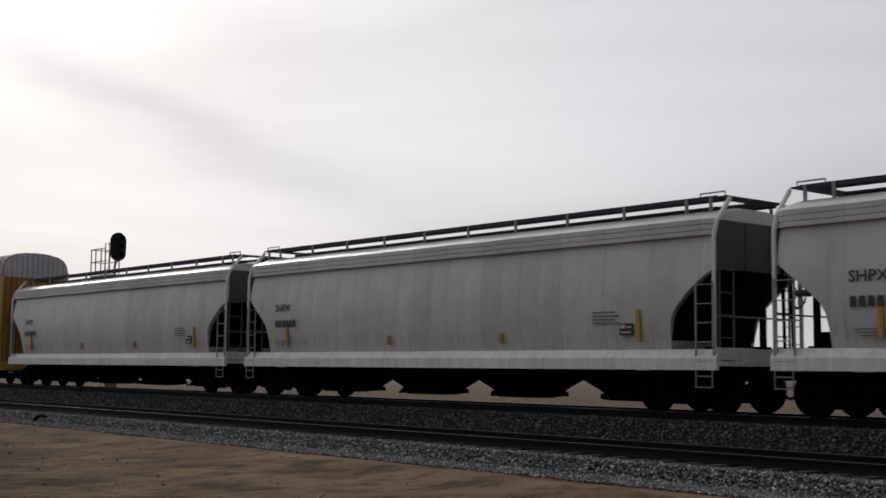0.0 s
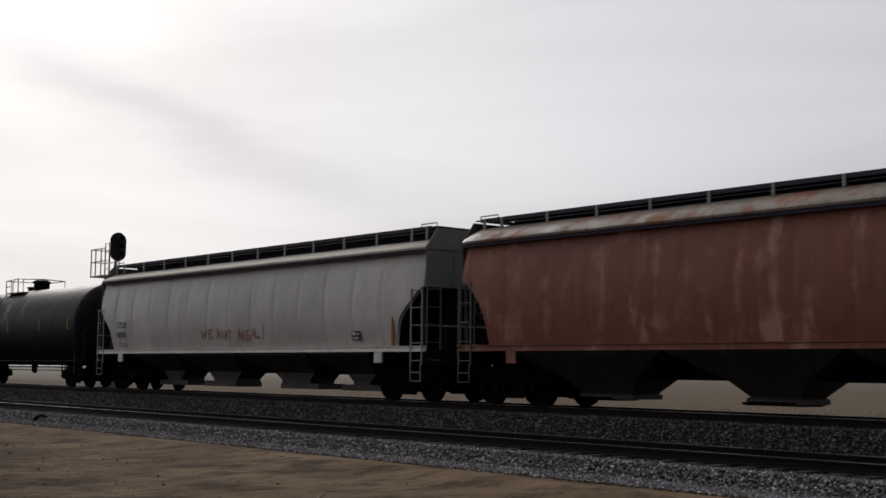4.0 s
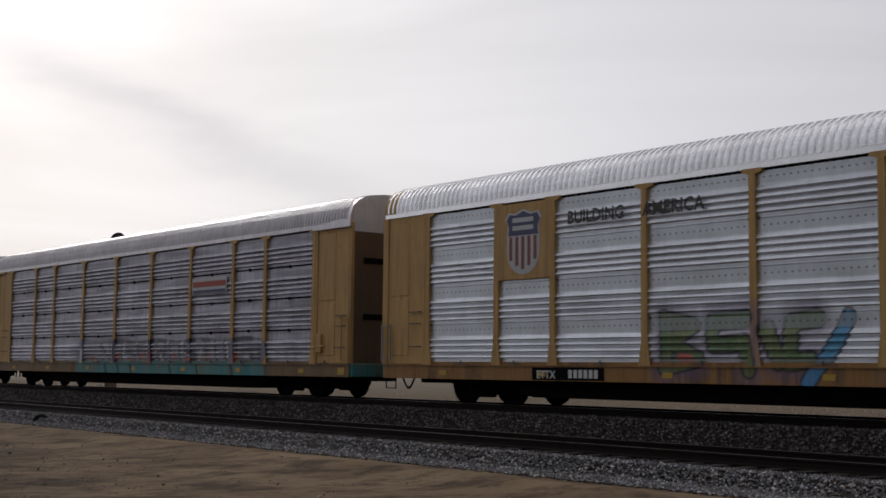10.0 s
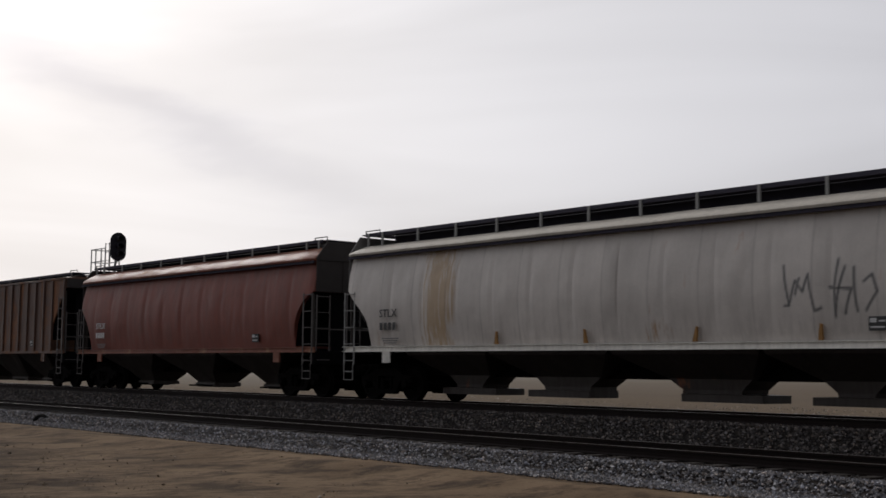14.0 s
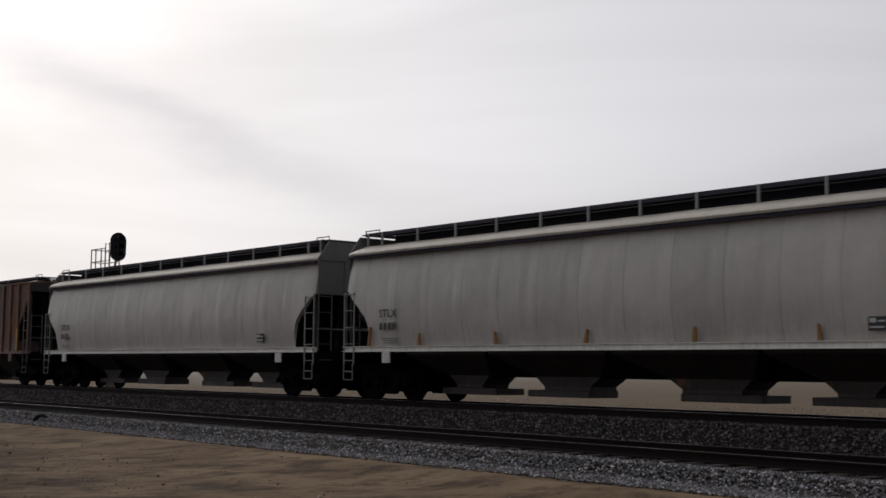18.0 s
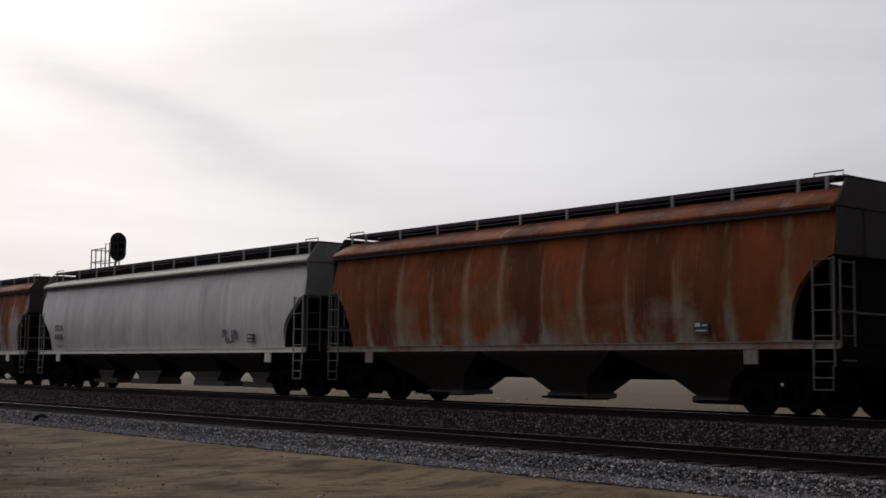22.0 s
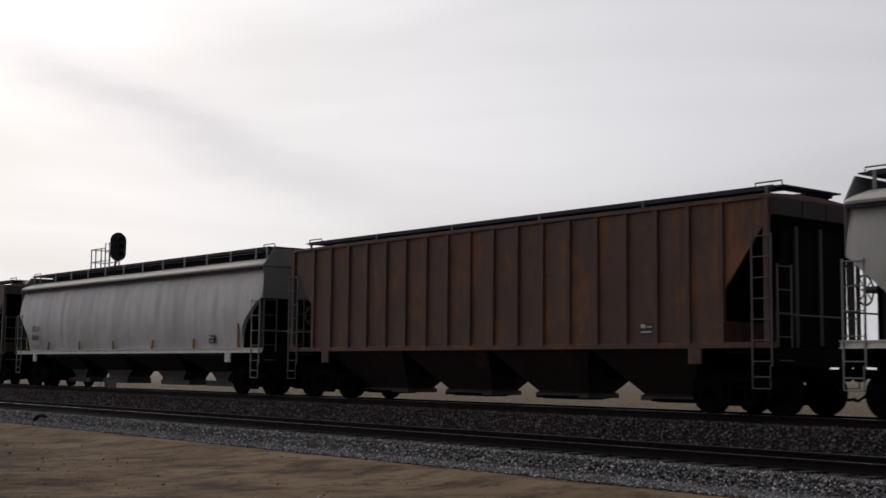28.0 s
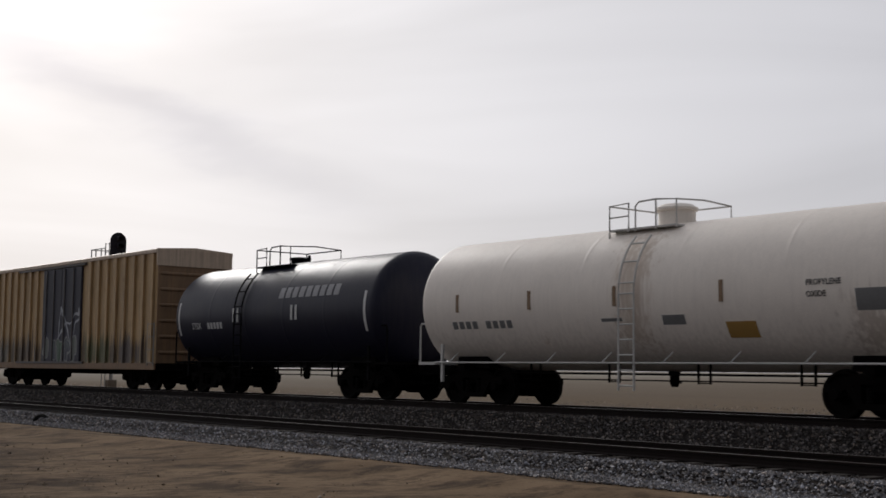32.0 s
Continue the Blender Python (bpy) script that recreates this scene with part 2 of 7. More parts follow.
    if bands:
        # level bands darkened by noise; pale dashes paint skylight through the ridge perforations
        level = g.noise(g.scaled(vec, (0.25, 0.25, 3.2), off), 1.6, 3.0, 0.5)
        c = g.mix(g.math("MULTIPLY", g.ramp(level, [(0.42, 0.0), (0.66, 1.0)]), bands), c, (0.020, 0.017, 0.017))
        zb = g.math("MODULO", g.math("SUBTRACT", xyz.outputs[2], 1.03), 0.9575)
        tip = g.math("DIVIDE", g.math("MODULO", g.math("SUBTRACT", zb, 0.0975), 0.145), 0.145)
        tip = g.math("MULTIPLY", g.ramp(tip, [(0.18, 0.0), (0.22, 1.0), (0.50, 1.0), (0.56, 0.0)]), g.math("LESS_THAN", zb, 0.68))
        glint = g.math("ADD", g.math("MULTIPLY", g.noise(g.scaled(vec, (0.9, 0.9, 2.6), off), 1.5, 2.0, 0.5), 0.65), g.math("MULTIPLY", g.noise(g.scaled(vec, (6.0, 6.0, 3.0), off), 2.0, 2.0, 0.6), 0.35))
        c = g.mix(g.math("MULTIPLY", g.math("MULTIPLY", tip, g.ramp(glint, [(0.47, 0.08), (0.56, 1.0)])), glints), c, (0.50, 0.50, 0.53))
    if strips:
        # flats between the ridges are painted darker, as they catch less sky; with rivets
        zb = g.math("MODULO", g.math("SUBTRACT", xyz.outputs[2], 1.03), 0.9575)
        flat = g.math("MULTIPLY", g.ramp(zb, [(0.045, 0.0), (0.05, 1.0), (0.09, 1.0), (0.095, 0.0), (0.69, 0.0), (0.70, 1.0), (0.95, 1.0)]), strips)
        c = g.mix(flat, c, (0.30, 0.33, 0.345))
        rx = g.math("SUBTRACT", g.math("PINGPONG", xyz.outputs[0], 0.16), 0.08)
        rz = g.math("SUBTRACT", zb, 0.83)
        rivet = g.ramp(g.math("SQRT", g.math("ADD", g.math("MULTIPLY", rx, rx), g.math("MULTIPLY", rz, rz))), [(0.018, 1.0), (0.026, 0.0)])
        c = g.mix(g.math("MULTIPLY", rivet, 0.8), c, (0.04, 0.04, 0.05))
    dm = g.math("MULTIPLY", g.ramp(thin, [(0.40, 0.0), (0.75, 1.0)]), dirt * 1.3)
    c = g.mix(dm, c, (0.045, 0.040, 0.036))
    if sheets:
        # the side is welded from upright sheets: each has its own tone, with a thin grimy seam
        cell = g.math("ADD", g.math("DIVIDE", xyz.outputs[0], 1.36), 50 + 0.37 * seed)
        rnd = g.n("ShaderNodeTexWhiteNoise")
        rnd.noise_dimensions = "1D"
        g.t.links.new(g.math("ADD", g.math("FLOOR", cell), seed * 3.7), rnd.inputs["W"])
        c = g.n("ShaderNodeVectorMath", operation="SCALE", inputs={0: c, 3: g.math("MULTIPLY_ADD", rnd.outputs[0], 0.34 * sheets, 1.0 - 0.17 * sheets)}).outputs[0]
        edge_ = g.math("MULTIPLY", g.ramp(g.math("PINGPONG", cell, 0.5), [(0.008, 1.0), (0.03, 0.0)]), g.math("MULTIPLY_ADD", thin, 0.9 * sheets, -0.1 * sheets, clamp=True))
        c = g.mix(edge_, c, (0.07, 0.06, 0.055))
    tone = g.math("MULTIPLY", g.math("ADD", g.math("MULTIPLY_ADD", patch, 0.6 * mottle, 0.3 - 0.3 * mottle), g.math("MULTIPLY_ADD", fine, 0.22, 0.585)), 1.42)
    c = g.n("ShaderNodeVectorMath", operation="SCALE", inputs={0: c, 3: tone}).outputs[0]
    b = g.n("ShaderNodeBsdfPrincipled", inputs={"Base Color": c, "Specular IOR Level": spec, "Metallic": g.math("MULTIPLY_ADD", worn, -metal, metal) if sprayed else metal})
    g.t.links.new(g.math("MULTIPLY_ADD", rmask, 0.3, g.math("MULTIPLY_ADD", patch, 0.2, rough - 0.1), clamp=True), b.inputs["Roughness"])
    dent = g.noise(g.scaled(vec, (0.8, 0.8, 0.42), off), 1.2, 2.0, 0.4, 0.4)
    h = g.math("ADD", g.math("MULTIPLY", dent, 1.0), g.math("MULTIPLY", fine, 0.03))
    bump = g.n("ShaderNodeBump", inputs={"Strength": 1.0, "Distance": dents * 6, "Height": h})
    g.t.links.new(bump.outputs[0], b.inputs["Normal"])
    g.t.links.new(b.outputs[0], g.n("ShaderNodeOutputMaterial").inputs[0])
    return m


# Albedo is set below real steel so the shaded running gear goes black.
UNDER = surface("underframe_grime_and_shade", (0.0046, 0.0040, 0.0039), 0.95, var=0.4, scale=2.0, spec=0.04)
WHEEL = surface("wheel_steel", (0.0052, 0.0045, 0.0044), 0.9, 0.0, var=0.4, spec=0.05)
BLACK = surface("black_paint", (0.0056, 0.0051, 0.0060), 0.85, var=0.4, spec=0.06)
GRATE = surface("dark_grating", (0.046, 0.042, 0.058), 0.8, var=0.3, spec=0.25)
LADDER = surface("worn_grey_steel", (0.24, 0.24, 0.23), 0.6, var=0.3)
LADDER_D = surface("worn_dark_steel", (0.10, 0.09, 0.085), 0.6, var=0.3)
GRIMY_PIPE = surface("grimy_dark_pipe", (0.016, 0.014, 0.014), 0.7, var=0.4, spec=0.2)
TAN_STRIP = surface("faded_tan_strip", (0.22, 0.14, 0.08), 0.6, var=0.3)
STREAK = surface("orange_rust_streak", (0.30, 0.155, 0.045), 0.8, var=0.7, scale=6.0)
REFLECT = surface("yellow_reflector", (0.42, 0.26, 0.03), 0.5, var=0.3)
WHITE = surface("white_lettering", (0.55, 0.55, 0.54), 0.6, var=0.3, scale=12)
INK = surface("black_lettering", (0.03, 0.03, 0.03), 0.6, var=0.3, scale=12)
LETTER_GREY = surface("worn_pale_lettering", (0.27, 0.27, 0.28), 0.6, var=0.6, scale=9)
GREYINK = surface("faded_lettering", (0.15, 0.15, 0.15), 0.6, var=0.3, scale=12)

# ---------------------------------------------------------------- mesh helpers


class M:
    """A mesh in the making."""

    def __init__(self):
        self.v, self.f = [], []

    def add(self, v, f):
        o = len(self.v)
        self.v += [tuple(p) for p in v]
        self.f += [tuple(i + o for i in q) for q in f]
        return self

    def box(self, x0, x1, y0, y1, z0, z1, b=0.0):
        if b <= 0:
            v = [(x, y, z) for x in (x0, x1) for y in (y0, y1) for z in (z0, z1)]
            return self.add(v, [(0, 1, 3, 2), (4, 6, 7, 5), (0, 4, 5, 1), (2, 3, 7, 6), (0, 2, 6, 4), (1, 5, 7, 3)])
        v, f = [], []
        for x, i in ((x0, 0), (x0 + b, 1), (x1 - b, 1), (x1, 0)):
            q = 0 if i else b
            ring = [(y0 + q + b * i, z0 + q), (y1 - q - b * i, z0 + q), (y1 - q, z0 + q + b * i), (y1 - q, z1 - q - b * i), (y1 - q - b * i, z1 - q), (y0 + q + b * i, z1 - q), (y0 + q, z1 - q - b * i), (y0 + q, z0 + q + b * i)]
            v += [(x, y, z) for y, z in ring]
        for k in range(3):
            f += [(k * 8 + i, k * 8 + (i + 1) % 8, k * 8 + 8 + (i + 1) % 8, k * 8 + 8 + i) for i in range(8)]
        f += [tuple(range(7, -1, -1)), tuple(range(24, 32))]
        return self.add(v, f)

    def tube(self, pts, r, n=6, closed=False):
        pts = [Vector(p) for p in pts]
        v, f = [], []
        k = len(pts)
        for i, p in enumerate(pts):
            a, c = pts[i - 1] if (i or closed) else p, pts[(i + 1) % k] if (i < k - 1 or closed) else p
            t = (c - a).normalized()
            u = t.cross(Vector((0, 0, 1)))
            u = u.normalized() if u.length > 0.05 else t.cross(Vector((0, 1, 0))).normalized()
            w = t.cross(u)
            v += [p + (u * math.cos(j * math.tau / n) + w * math.sin(j * math.tau / n)) * r for j in range(n)]
        for i in range(k if closed else k - 1):
            a, c = i * n, ((i + 1) % k) * n
            f += [(a + j, a + (j + 1) % n, c + (j + 1) % n, c + j) for j in range(n)]
        if not closed:
            f += [tuple(range(n - 1, -1, -1)), tuple(range((k - 1) * n, k * n))]
        return self.add(v, f)

    def lathe(self, prof, n=24, axis="y", at=(0, 0, 0)):
        """prof: (position along the axis, radius)."""
        v, f = [], []
        for p, r in prof:
            for j in range(n):
                c, s = math.cos(j * math.tau / n) * r, math.sin(j * math.tau / n) * r
                q = {"x": (p, c, s), "y": (c, p, s), "z": (c, s, p)}[axis]
                v.append((q[0] + at[0], q[1] + at[1], q[2] + at[2]))
        for i in range(len(prof) - 1):
            f += [(i * n + j, i * n + (j + 1) % n, (i + 1) * n + (j + 1) % n, (i + 1) * n + j) for j in range(n)]
        f += [tuple(range(n - 1, -1, -1)), tuple(range((len(prof) - 1) * n, len(prof) * n))]
        return self.add(v, f)

    def slab(self, poly, y0, y1):
        """A polygon in x and z, given thickness in y."""
        k = len(poly)
        v = [(x, y0, z) for x, z in poly] + [(x, y1, z) for x, z in poly]
        f = [(i, (i + 1) % k, k + (i + 1) % k, k + i) for i in range(k)] + [tuple(range(k - 1, -1, -1)), tuple(range(k, 2 * k))]
        return self.add(v, f)

    def loft(self, rings, cap=True, closed=True):
        n = len(rings[0])
        v = [p for r in rings for p in r]
        m = n if closed else n - 1
        f = [(i * n + j, i * n + (j + 1) % n, (i + 1) * n + (j + 1) % n, (i + 1) * n + j) for i in range(len(rings) - 1) for j in range(m)]
        if cap:
            f += [tuple(range(n - 1, -1, -1)), tuple(range((len(rings) - 1) * n, len(rings) * n))]
        return self.add(v, f)


CACHE = {}


def mesh_of(key, make):
    if key not in CACHE:
        m = make()
        me = bpy.data.meshes.new(key if isinstance(key, str) else key[0])
        me.from_pydata(m.v, [], m.f)
        bm = bmesh.new()
        bm.from_mesh(me)
        bmesh.ops.recalc_face_normals(bm, faces=bm.faces)
        bm.to_mesh(me)
        bm.free()
        me.materials.append(None)
        CACHE[key] = me
    return CACHE[key]


def spray(ob, tags):
    """Spray strokes on a finely cut mesh, as the colour layer "spray". tags: (strokes, half width, rim, two fill colours, rim colour,
    halo colour or None, strength); strokes are chains of (x, z)."""
    me = ob.data
    n = len(me.vertices)
    co = np.empty(n * 3, np.float32)
    me.vertices.foreach_get("co", co)
    co = co.reshape(-1, 3)
    x = co[:, 0] + 0.045 * np.sin(2.7 * co[:, 2] + 1.3 * co[:, 0])
    z = co[:, 2] + 0.045 * np.sin(2.1 * co[:, 0] + 0.7)
    rgb, alpha = np.zeros((n, 3)), np.zeros((n, 1))
    for strokes, fat, rim, fill_a, fill_b, line, halo, much in tags:
        sd = np.full(n, 9.0)
        for chain in strokes:
            for (ax, az), (bx, bz) in zip(chain, chain[1:]):
                along = np.clip(((x - ax) * (bx - ax) + (z - az) * (bz - az)) / ((bx - ax) ** 2 + (bz - az) ** 2), 0, 1)
                sd = np.minimum(sd, np.hypot(x - ax - along * (bx - ax), z - az - along * (bz - az)))
        blend = np.clip(0.5 + 0.9 * np.sin(1.9 * x + 2.3 * z) * np.cos(1.1 * x - 3.1 * z), 0, 1)[:, None]
        layers = [(np.array(line), np.clip((fat + rim + 0.012 - sd) / 0.024, 0, 1)), (np.array(fill_a) * (1 - blend) + np.array(fill_b) * blend, np.clip((fat + 0.012 - sd) / 0.024, 0, 1))]
        if halo:
            layers.insert(0, (np.array(halo), 0.75 * np.clip((fat + rim + 0.30 - sd) / 0.30, 0, 1)))
        for colour, f in layers:
            f = (f * much)[:, None]
            out = f + alpha * (1 - f)
            rgb = (colour * f + rgb * alpha * (1 - f)) / np.maximum(out, 1e-6)
            alpha = out
    layer = me.color_attributes.new("spray", "FLOAT_COLOR", "POINT")
    layer.data.foreach_set("color", np.hstack([rgb, alpha]).astype(np.float32).ravel())


COUNT = [0]


def part(name, make, material, parent=None, label="", smooth=0, key=None, at=None):
    """One mesh object under a thing or a part. make: an M or a function that gives one; key: meshes with one key are shared.
    smooth: the angle in degrees below which edges are shaded smooth."""
    COUNT[0] += 1
    me = mesh_of(key or "%s_%d" % (name, COUNT[0]), make if callable(make) else (lambda: make))
    if smooth and not me.get("soft"):
        me["soft"] = 1
        me.shade_smooth()
        me.set_sharp_from_angle(angle=radians(smooth))
    ob = new(name, me)
    ob.material_slots[0].link = "OBJECT"
    ob.material_slots[0].material = material
    if parent:
        ob.parent = parent
    if at:
        ob.location = at
    if label:
        ob["label"] = label
    return ob


def text_part(body, size, x, y, z, material, parent, name="lettering", width=1.0, bold=0.0, label=""):
    """Flat lettering on a side that faces the camera."""
    key = ("lettering", body, size, width)
    if key not in CACHE:
        c = bpy.data.curves.new("lettering", "FONT")
        c.body, c.size, c.extrude, c.offset, c.resolution_u = body, size, 0.002, 0.012 * size + bold, 2
        o = bpy.data.objects.new("lettering", c)
        me = bpy.data.meshes.new_from_object(o)
        bpy.data.objects.remove(o)
        me.transform(pose(0, 0, 0, 90) @ Matrix.Diagonal((width, 1, 1, 1)))
        me.materials.clear()
        me.materials.append(None)
        CACHE[key] = me
    ob = new(name, CACHE[key])
    ob.material_slots[0].link = "OBJECT"
    ob.material_slots[0].material = material
    ob.parent, ob.location = parent, (x, y, z)
    if label:
        ob["label"] = label
    return ob

# ---------------------------------------------------------------- ground and tracks


def ground_colour(g, vec, c):
    xyz = g.n("ShaderNodeSeparateXYZ", inputs={0: vec})
    y = g.math("ADD", xyz.outputs[1], g.math("MULTIPLY_ADD", g.noise(vec, 0.35, 4.0, 0.6), 6.0, -3.0))
    dirt = g.mix(g.ramp(g.noise(g.scaled(vec, (0.35, 0.30, 1), rot=(0, 0, radians(-8))), 1.0, 6.0, 0.62, 0.2), [(0.35, 0.0), (0.66, 1.0)]), (0.121, 0.083, 0.052), (0.196, 0.139, 0.090))
    dirt = g.mix(g.ramp(g.noise(g.scaled(vec, (1.0, 0.6, 1)), 1.1, 6.0, 0.7, 0.3), [(0.48, 0.0), (0.60, 0.85)]), dirt, (0.050, 0.036, 0.026))
    # damp, trodden earth with a soft uneven edge towards the near left
    lie = g.math("ADD", g.math("MULTIPLY_ADD", xyz.outputs[1], -0.15, -0.48), g.math("MULTIPLY", xyz.outputs[0], -0.035))
    rough_ = g.math("ADD", g.math("MULTIPLY", g.noise(g.scaled(vec, (0.6, 0.35, 1)), 1.0, 4.0, 0.6), 1.0), g.math("MULTIPLY", g.noise(g.scaled(vec, (1.0, 0.55, 1)), 3.2, 7.0, 0.8), 2.2))
    dirt = g.mix(g.ramp(g.math("ADD", lie, rough_), [(0.35, 0.0), (0.95, 0.85)]), dirt, (0.030, 0.0195, 0.0135))
    crumb = g.noise(g.scaled(vec, (1.0, 0.6, 1)), 2.6, 7.0, 0.78, 0.1)
    dirt = g.mix(g.ramp(crumb, [(0.54, 0.0), (0.66, 0.75)]), dirt, (0.045, 0.030, 0.021))
    dirt = g.mix(g.ramp(g.noise(vec, 9.0, 5.0, 0.75), [(0.60, 0.0), (0.70, 0.55)]), dirt, (0.20, 0.158, 0.115))
    yard = g.mix(g.noise(vec, 2.0, 6.0, 0.7), (0.085, 0.064, 0.044), (0.175, 0.134, 0.094))
    field = g.mix(g.noise(g.scaled(vec, (0.02, 0.08, 1)), 1.0, 6.0, 0.6), (0.115, 0.090, 0.066), (0.150, 0.118, 0.088))
    # field paled towards the left, painting in the glare on the sun's side
    field = g.mix(g.ramp(g.math("DIVIDE", xyz.outputs[0], -400.0), [(0.12, 0.0), (0.6, 1.0)]), field, (0.24, 0.215, 0.18))
    m = g.mix(g.ramp(g.math("DIVIDE", y, 100.0), [(0.20, 0.0), (0.24, 1.0)]), dirt, yard)
    m = g.mix(g.ramp(g.math("DIVIDE", y, 100.0), [(0.42, 0.0), (0.55, 1.0)]), m, field)
    grain = g.math("MULTIPLY_ADD", g.noise(vec, 30.0, 3.0, 0.7), 0.7, 0.65)
    return g.n("ShaderNodeVectorMath", operation="SCALE", inputs={0: m, 3: grain}).outputs[0]


GROUND = surface("dry_dirt_and_field", (1, 1, 1), 0.95, bump=0.022, bump_scale=22.0, var=0.0, spec=0.02, extra=ground_colour)
BALLAST = surface("ballast_bed", (0.024, 0.0185, 0.0155), 0.95, bump=0.06, bump_scale=22.0, var=0.6, scale=6.0, spec=0.15)
# The far bed's colour is lowered to hold the shade beneath the train.
FARBED = surface("shaded_ballast_bed", (0.014, 0.0115, 0.0105), 0.95, bump=0.06, bump_scale=22.0, var=0.6, scale=5.0, spec=0.15)
RAILSIDE = surface("rusty_rail", (0.010, 0.0062, 0.0052), 0.75, 0.0, var=0.4, scale=2.0, spec=0.15)
RAILTOP = surface("worn_rail_head", (0.105, 0.085, 0.072), 0.30, 0.0, var=0.3, spec=0.5)
TIE = surface("weathered_tie", (0.016, 0.0115, 0.0095), 0.95, bump=0.01, bump_scale=30.0, var=0.5, scale=3.0, spec=0.2)


def stone_material(name, dark, light):
    m = bpy.data.materials.new(name)
    m.use_nodes = True
    g = G(m.node_tree)
    r = g.n("ShaderNodeNewGeometry").outputs["Random Per Island"]
    c = g.mix(g.ramp(r, [(0.0, 0.0), (0.55, 0.20), (0.85, 0.50), (0.95, 1.0)]), dark, light)
    hue = g.math("FRACT", g.math("MULTIPLY", r, 57.0))
    c = g.mix(1.0, c, g.ramp(hue, [(0.0, (1.12, 0.96, 0.82)), (0.35, (1.0, 1.0, 1.0)), (0.7, (0.92, 0.97, 1.08)), (1.0, (1.06, 1.02, 0.94))]), "MULTIPLY")
    b = g.n("ShaderNodeBsdfPrincipled", inputs={"Base Color": c, "Roughness": 0.78, "Specular IOR Level": 0.35})
    g.t.links.new(b.outputs[0], g.n("ShaderNodeOutputMaterial").inputs[0])
    return m


STONE = stone_material("crushed_grey_stone", (0.050, 0.047, 0.048), (0.44, 0.43, 0.44))
# STONE_FAR is darker than STONE, with the train's shade in its colour.
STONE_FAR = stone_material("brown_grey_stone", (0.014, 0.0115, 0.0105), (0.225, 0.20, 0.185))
STONE_DARK = stone_material("dark_brown_stone", (0.010, 0.0075, 0.006), (0.085, 0.066, 0.052))
STONE_TAN = stone_material("tan_field_stone", (0.07, 0.055, 0.042), (0.38, 0.33, 0.27))


def ground_height(x, y):
    h = -0.92 if y < 16 else -0.55 if y > 27 else -0.92 + 0.37 * (y - 16) / 11
    if y < 15.5:
        n = noise.noise((x * 0.35, y * 0.35, 2.0)) * 0.06 + noise.noise((x * 1.3, y * 1.3, 5.0)) * 0.03
        h += n * min(1, (15.5 - y) / 2) + (0.10 * math.exp(-((y - 13.6) / 0.8) ** 2) if x < 0 else 0)
    return h


ys = [-900, -200, -60, -20, -5, 0] + [1.5 * i for i in range(1, 4)] + [5 + 0.25 * i for i in range(1, 44)] + [17, 20, 24, 27, 32, 40, 60, 100, 200, 500, 1200, 3500]
xs = [-3500, -1500, -700, -300, -150, -90] + [-70 + 0.5 * i for i in range(0, 141)] + [5, 20, 80, 300, 1000, 3000]
m = M()
nx = len(xs)
m.add([(x, y, ground_height(x, y)) for y in ys for x in xs], [(j * nx + i, j * nx + i + 1, (j + 1) * nx + i + 1, (j + 1) * nx + i) for j in range(len(ys) - 1) for i in range(nx - 1)])
tagged(part("ground", m, GROUND, smooth=60), "flat dry brown dirt lot and tan field", "ground", kind="structure")


def bed(name, mid, top, left, right, foot_l, foot_r, material, label):
    """A ballast bed: a low trapezium with an uneven top."""
    prof = [(mid - left - foot_l, top - 0.50), (mid - left - foot_l * 0.5, top - 0.24), (mid - left, top - 0.02), (mid - 0.9, top), (mid, top - 0.01), (mid + 0.9, top), (mid + right, top - 0.02), (mid + right + foot_r * 0.5, top - 0.24), (mid + right + foot_r, top - 0.60)]
    m = M()
    st = [-900, -400, -200, -120] + [-90 + 0.6 * i for i in range(160)] + [20, 60, 200, 600]
    rings = []
    for x in st:
        rings.append([(x, y + 0.25 * noise.noise((x * 0.4, y * 3, mid)) * (1 if i in (0, 8) else 0.2), z + 0.035 * noise.noise((x * 1.1, y * 2, 3))) for i, (y, z) in enumerate(prof)])
    m.loft(rings, cap=False, closed=False)
    return tagged(part(name, m, material, smooth=70), label, "ballast", kind="structure")


bed("ballast_near", NEAR, ZN - 0.20, 1.75, 1.6, 1.05, 0.7, BALLAST, "grey crushed stone bed under the near track")
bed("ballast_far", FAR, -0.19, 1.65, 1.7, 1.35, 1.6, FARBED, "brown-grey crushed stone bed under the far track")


def rail_profile(y, z):
    return [(y - 0.07, z - 0.172), (y + 0.07, z - 0.172), (y + 0.07, z - 0.158), (y + 0.012, z - 0.13), (y + 0.010, z - 0.05), (y + 0.036, z - 0.036), (y + 0.036, z - 0.004), (y + 0.03, z - 0.002), (y - 0.03, z - 0.002), (y - 0.036, z - 0.004), (y - 0.036, z - 0.036), (y - 0.010, z - 0.05), (y - 0.012, z - 0.13), (y - 0.07, z - 0.158)]


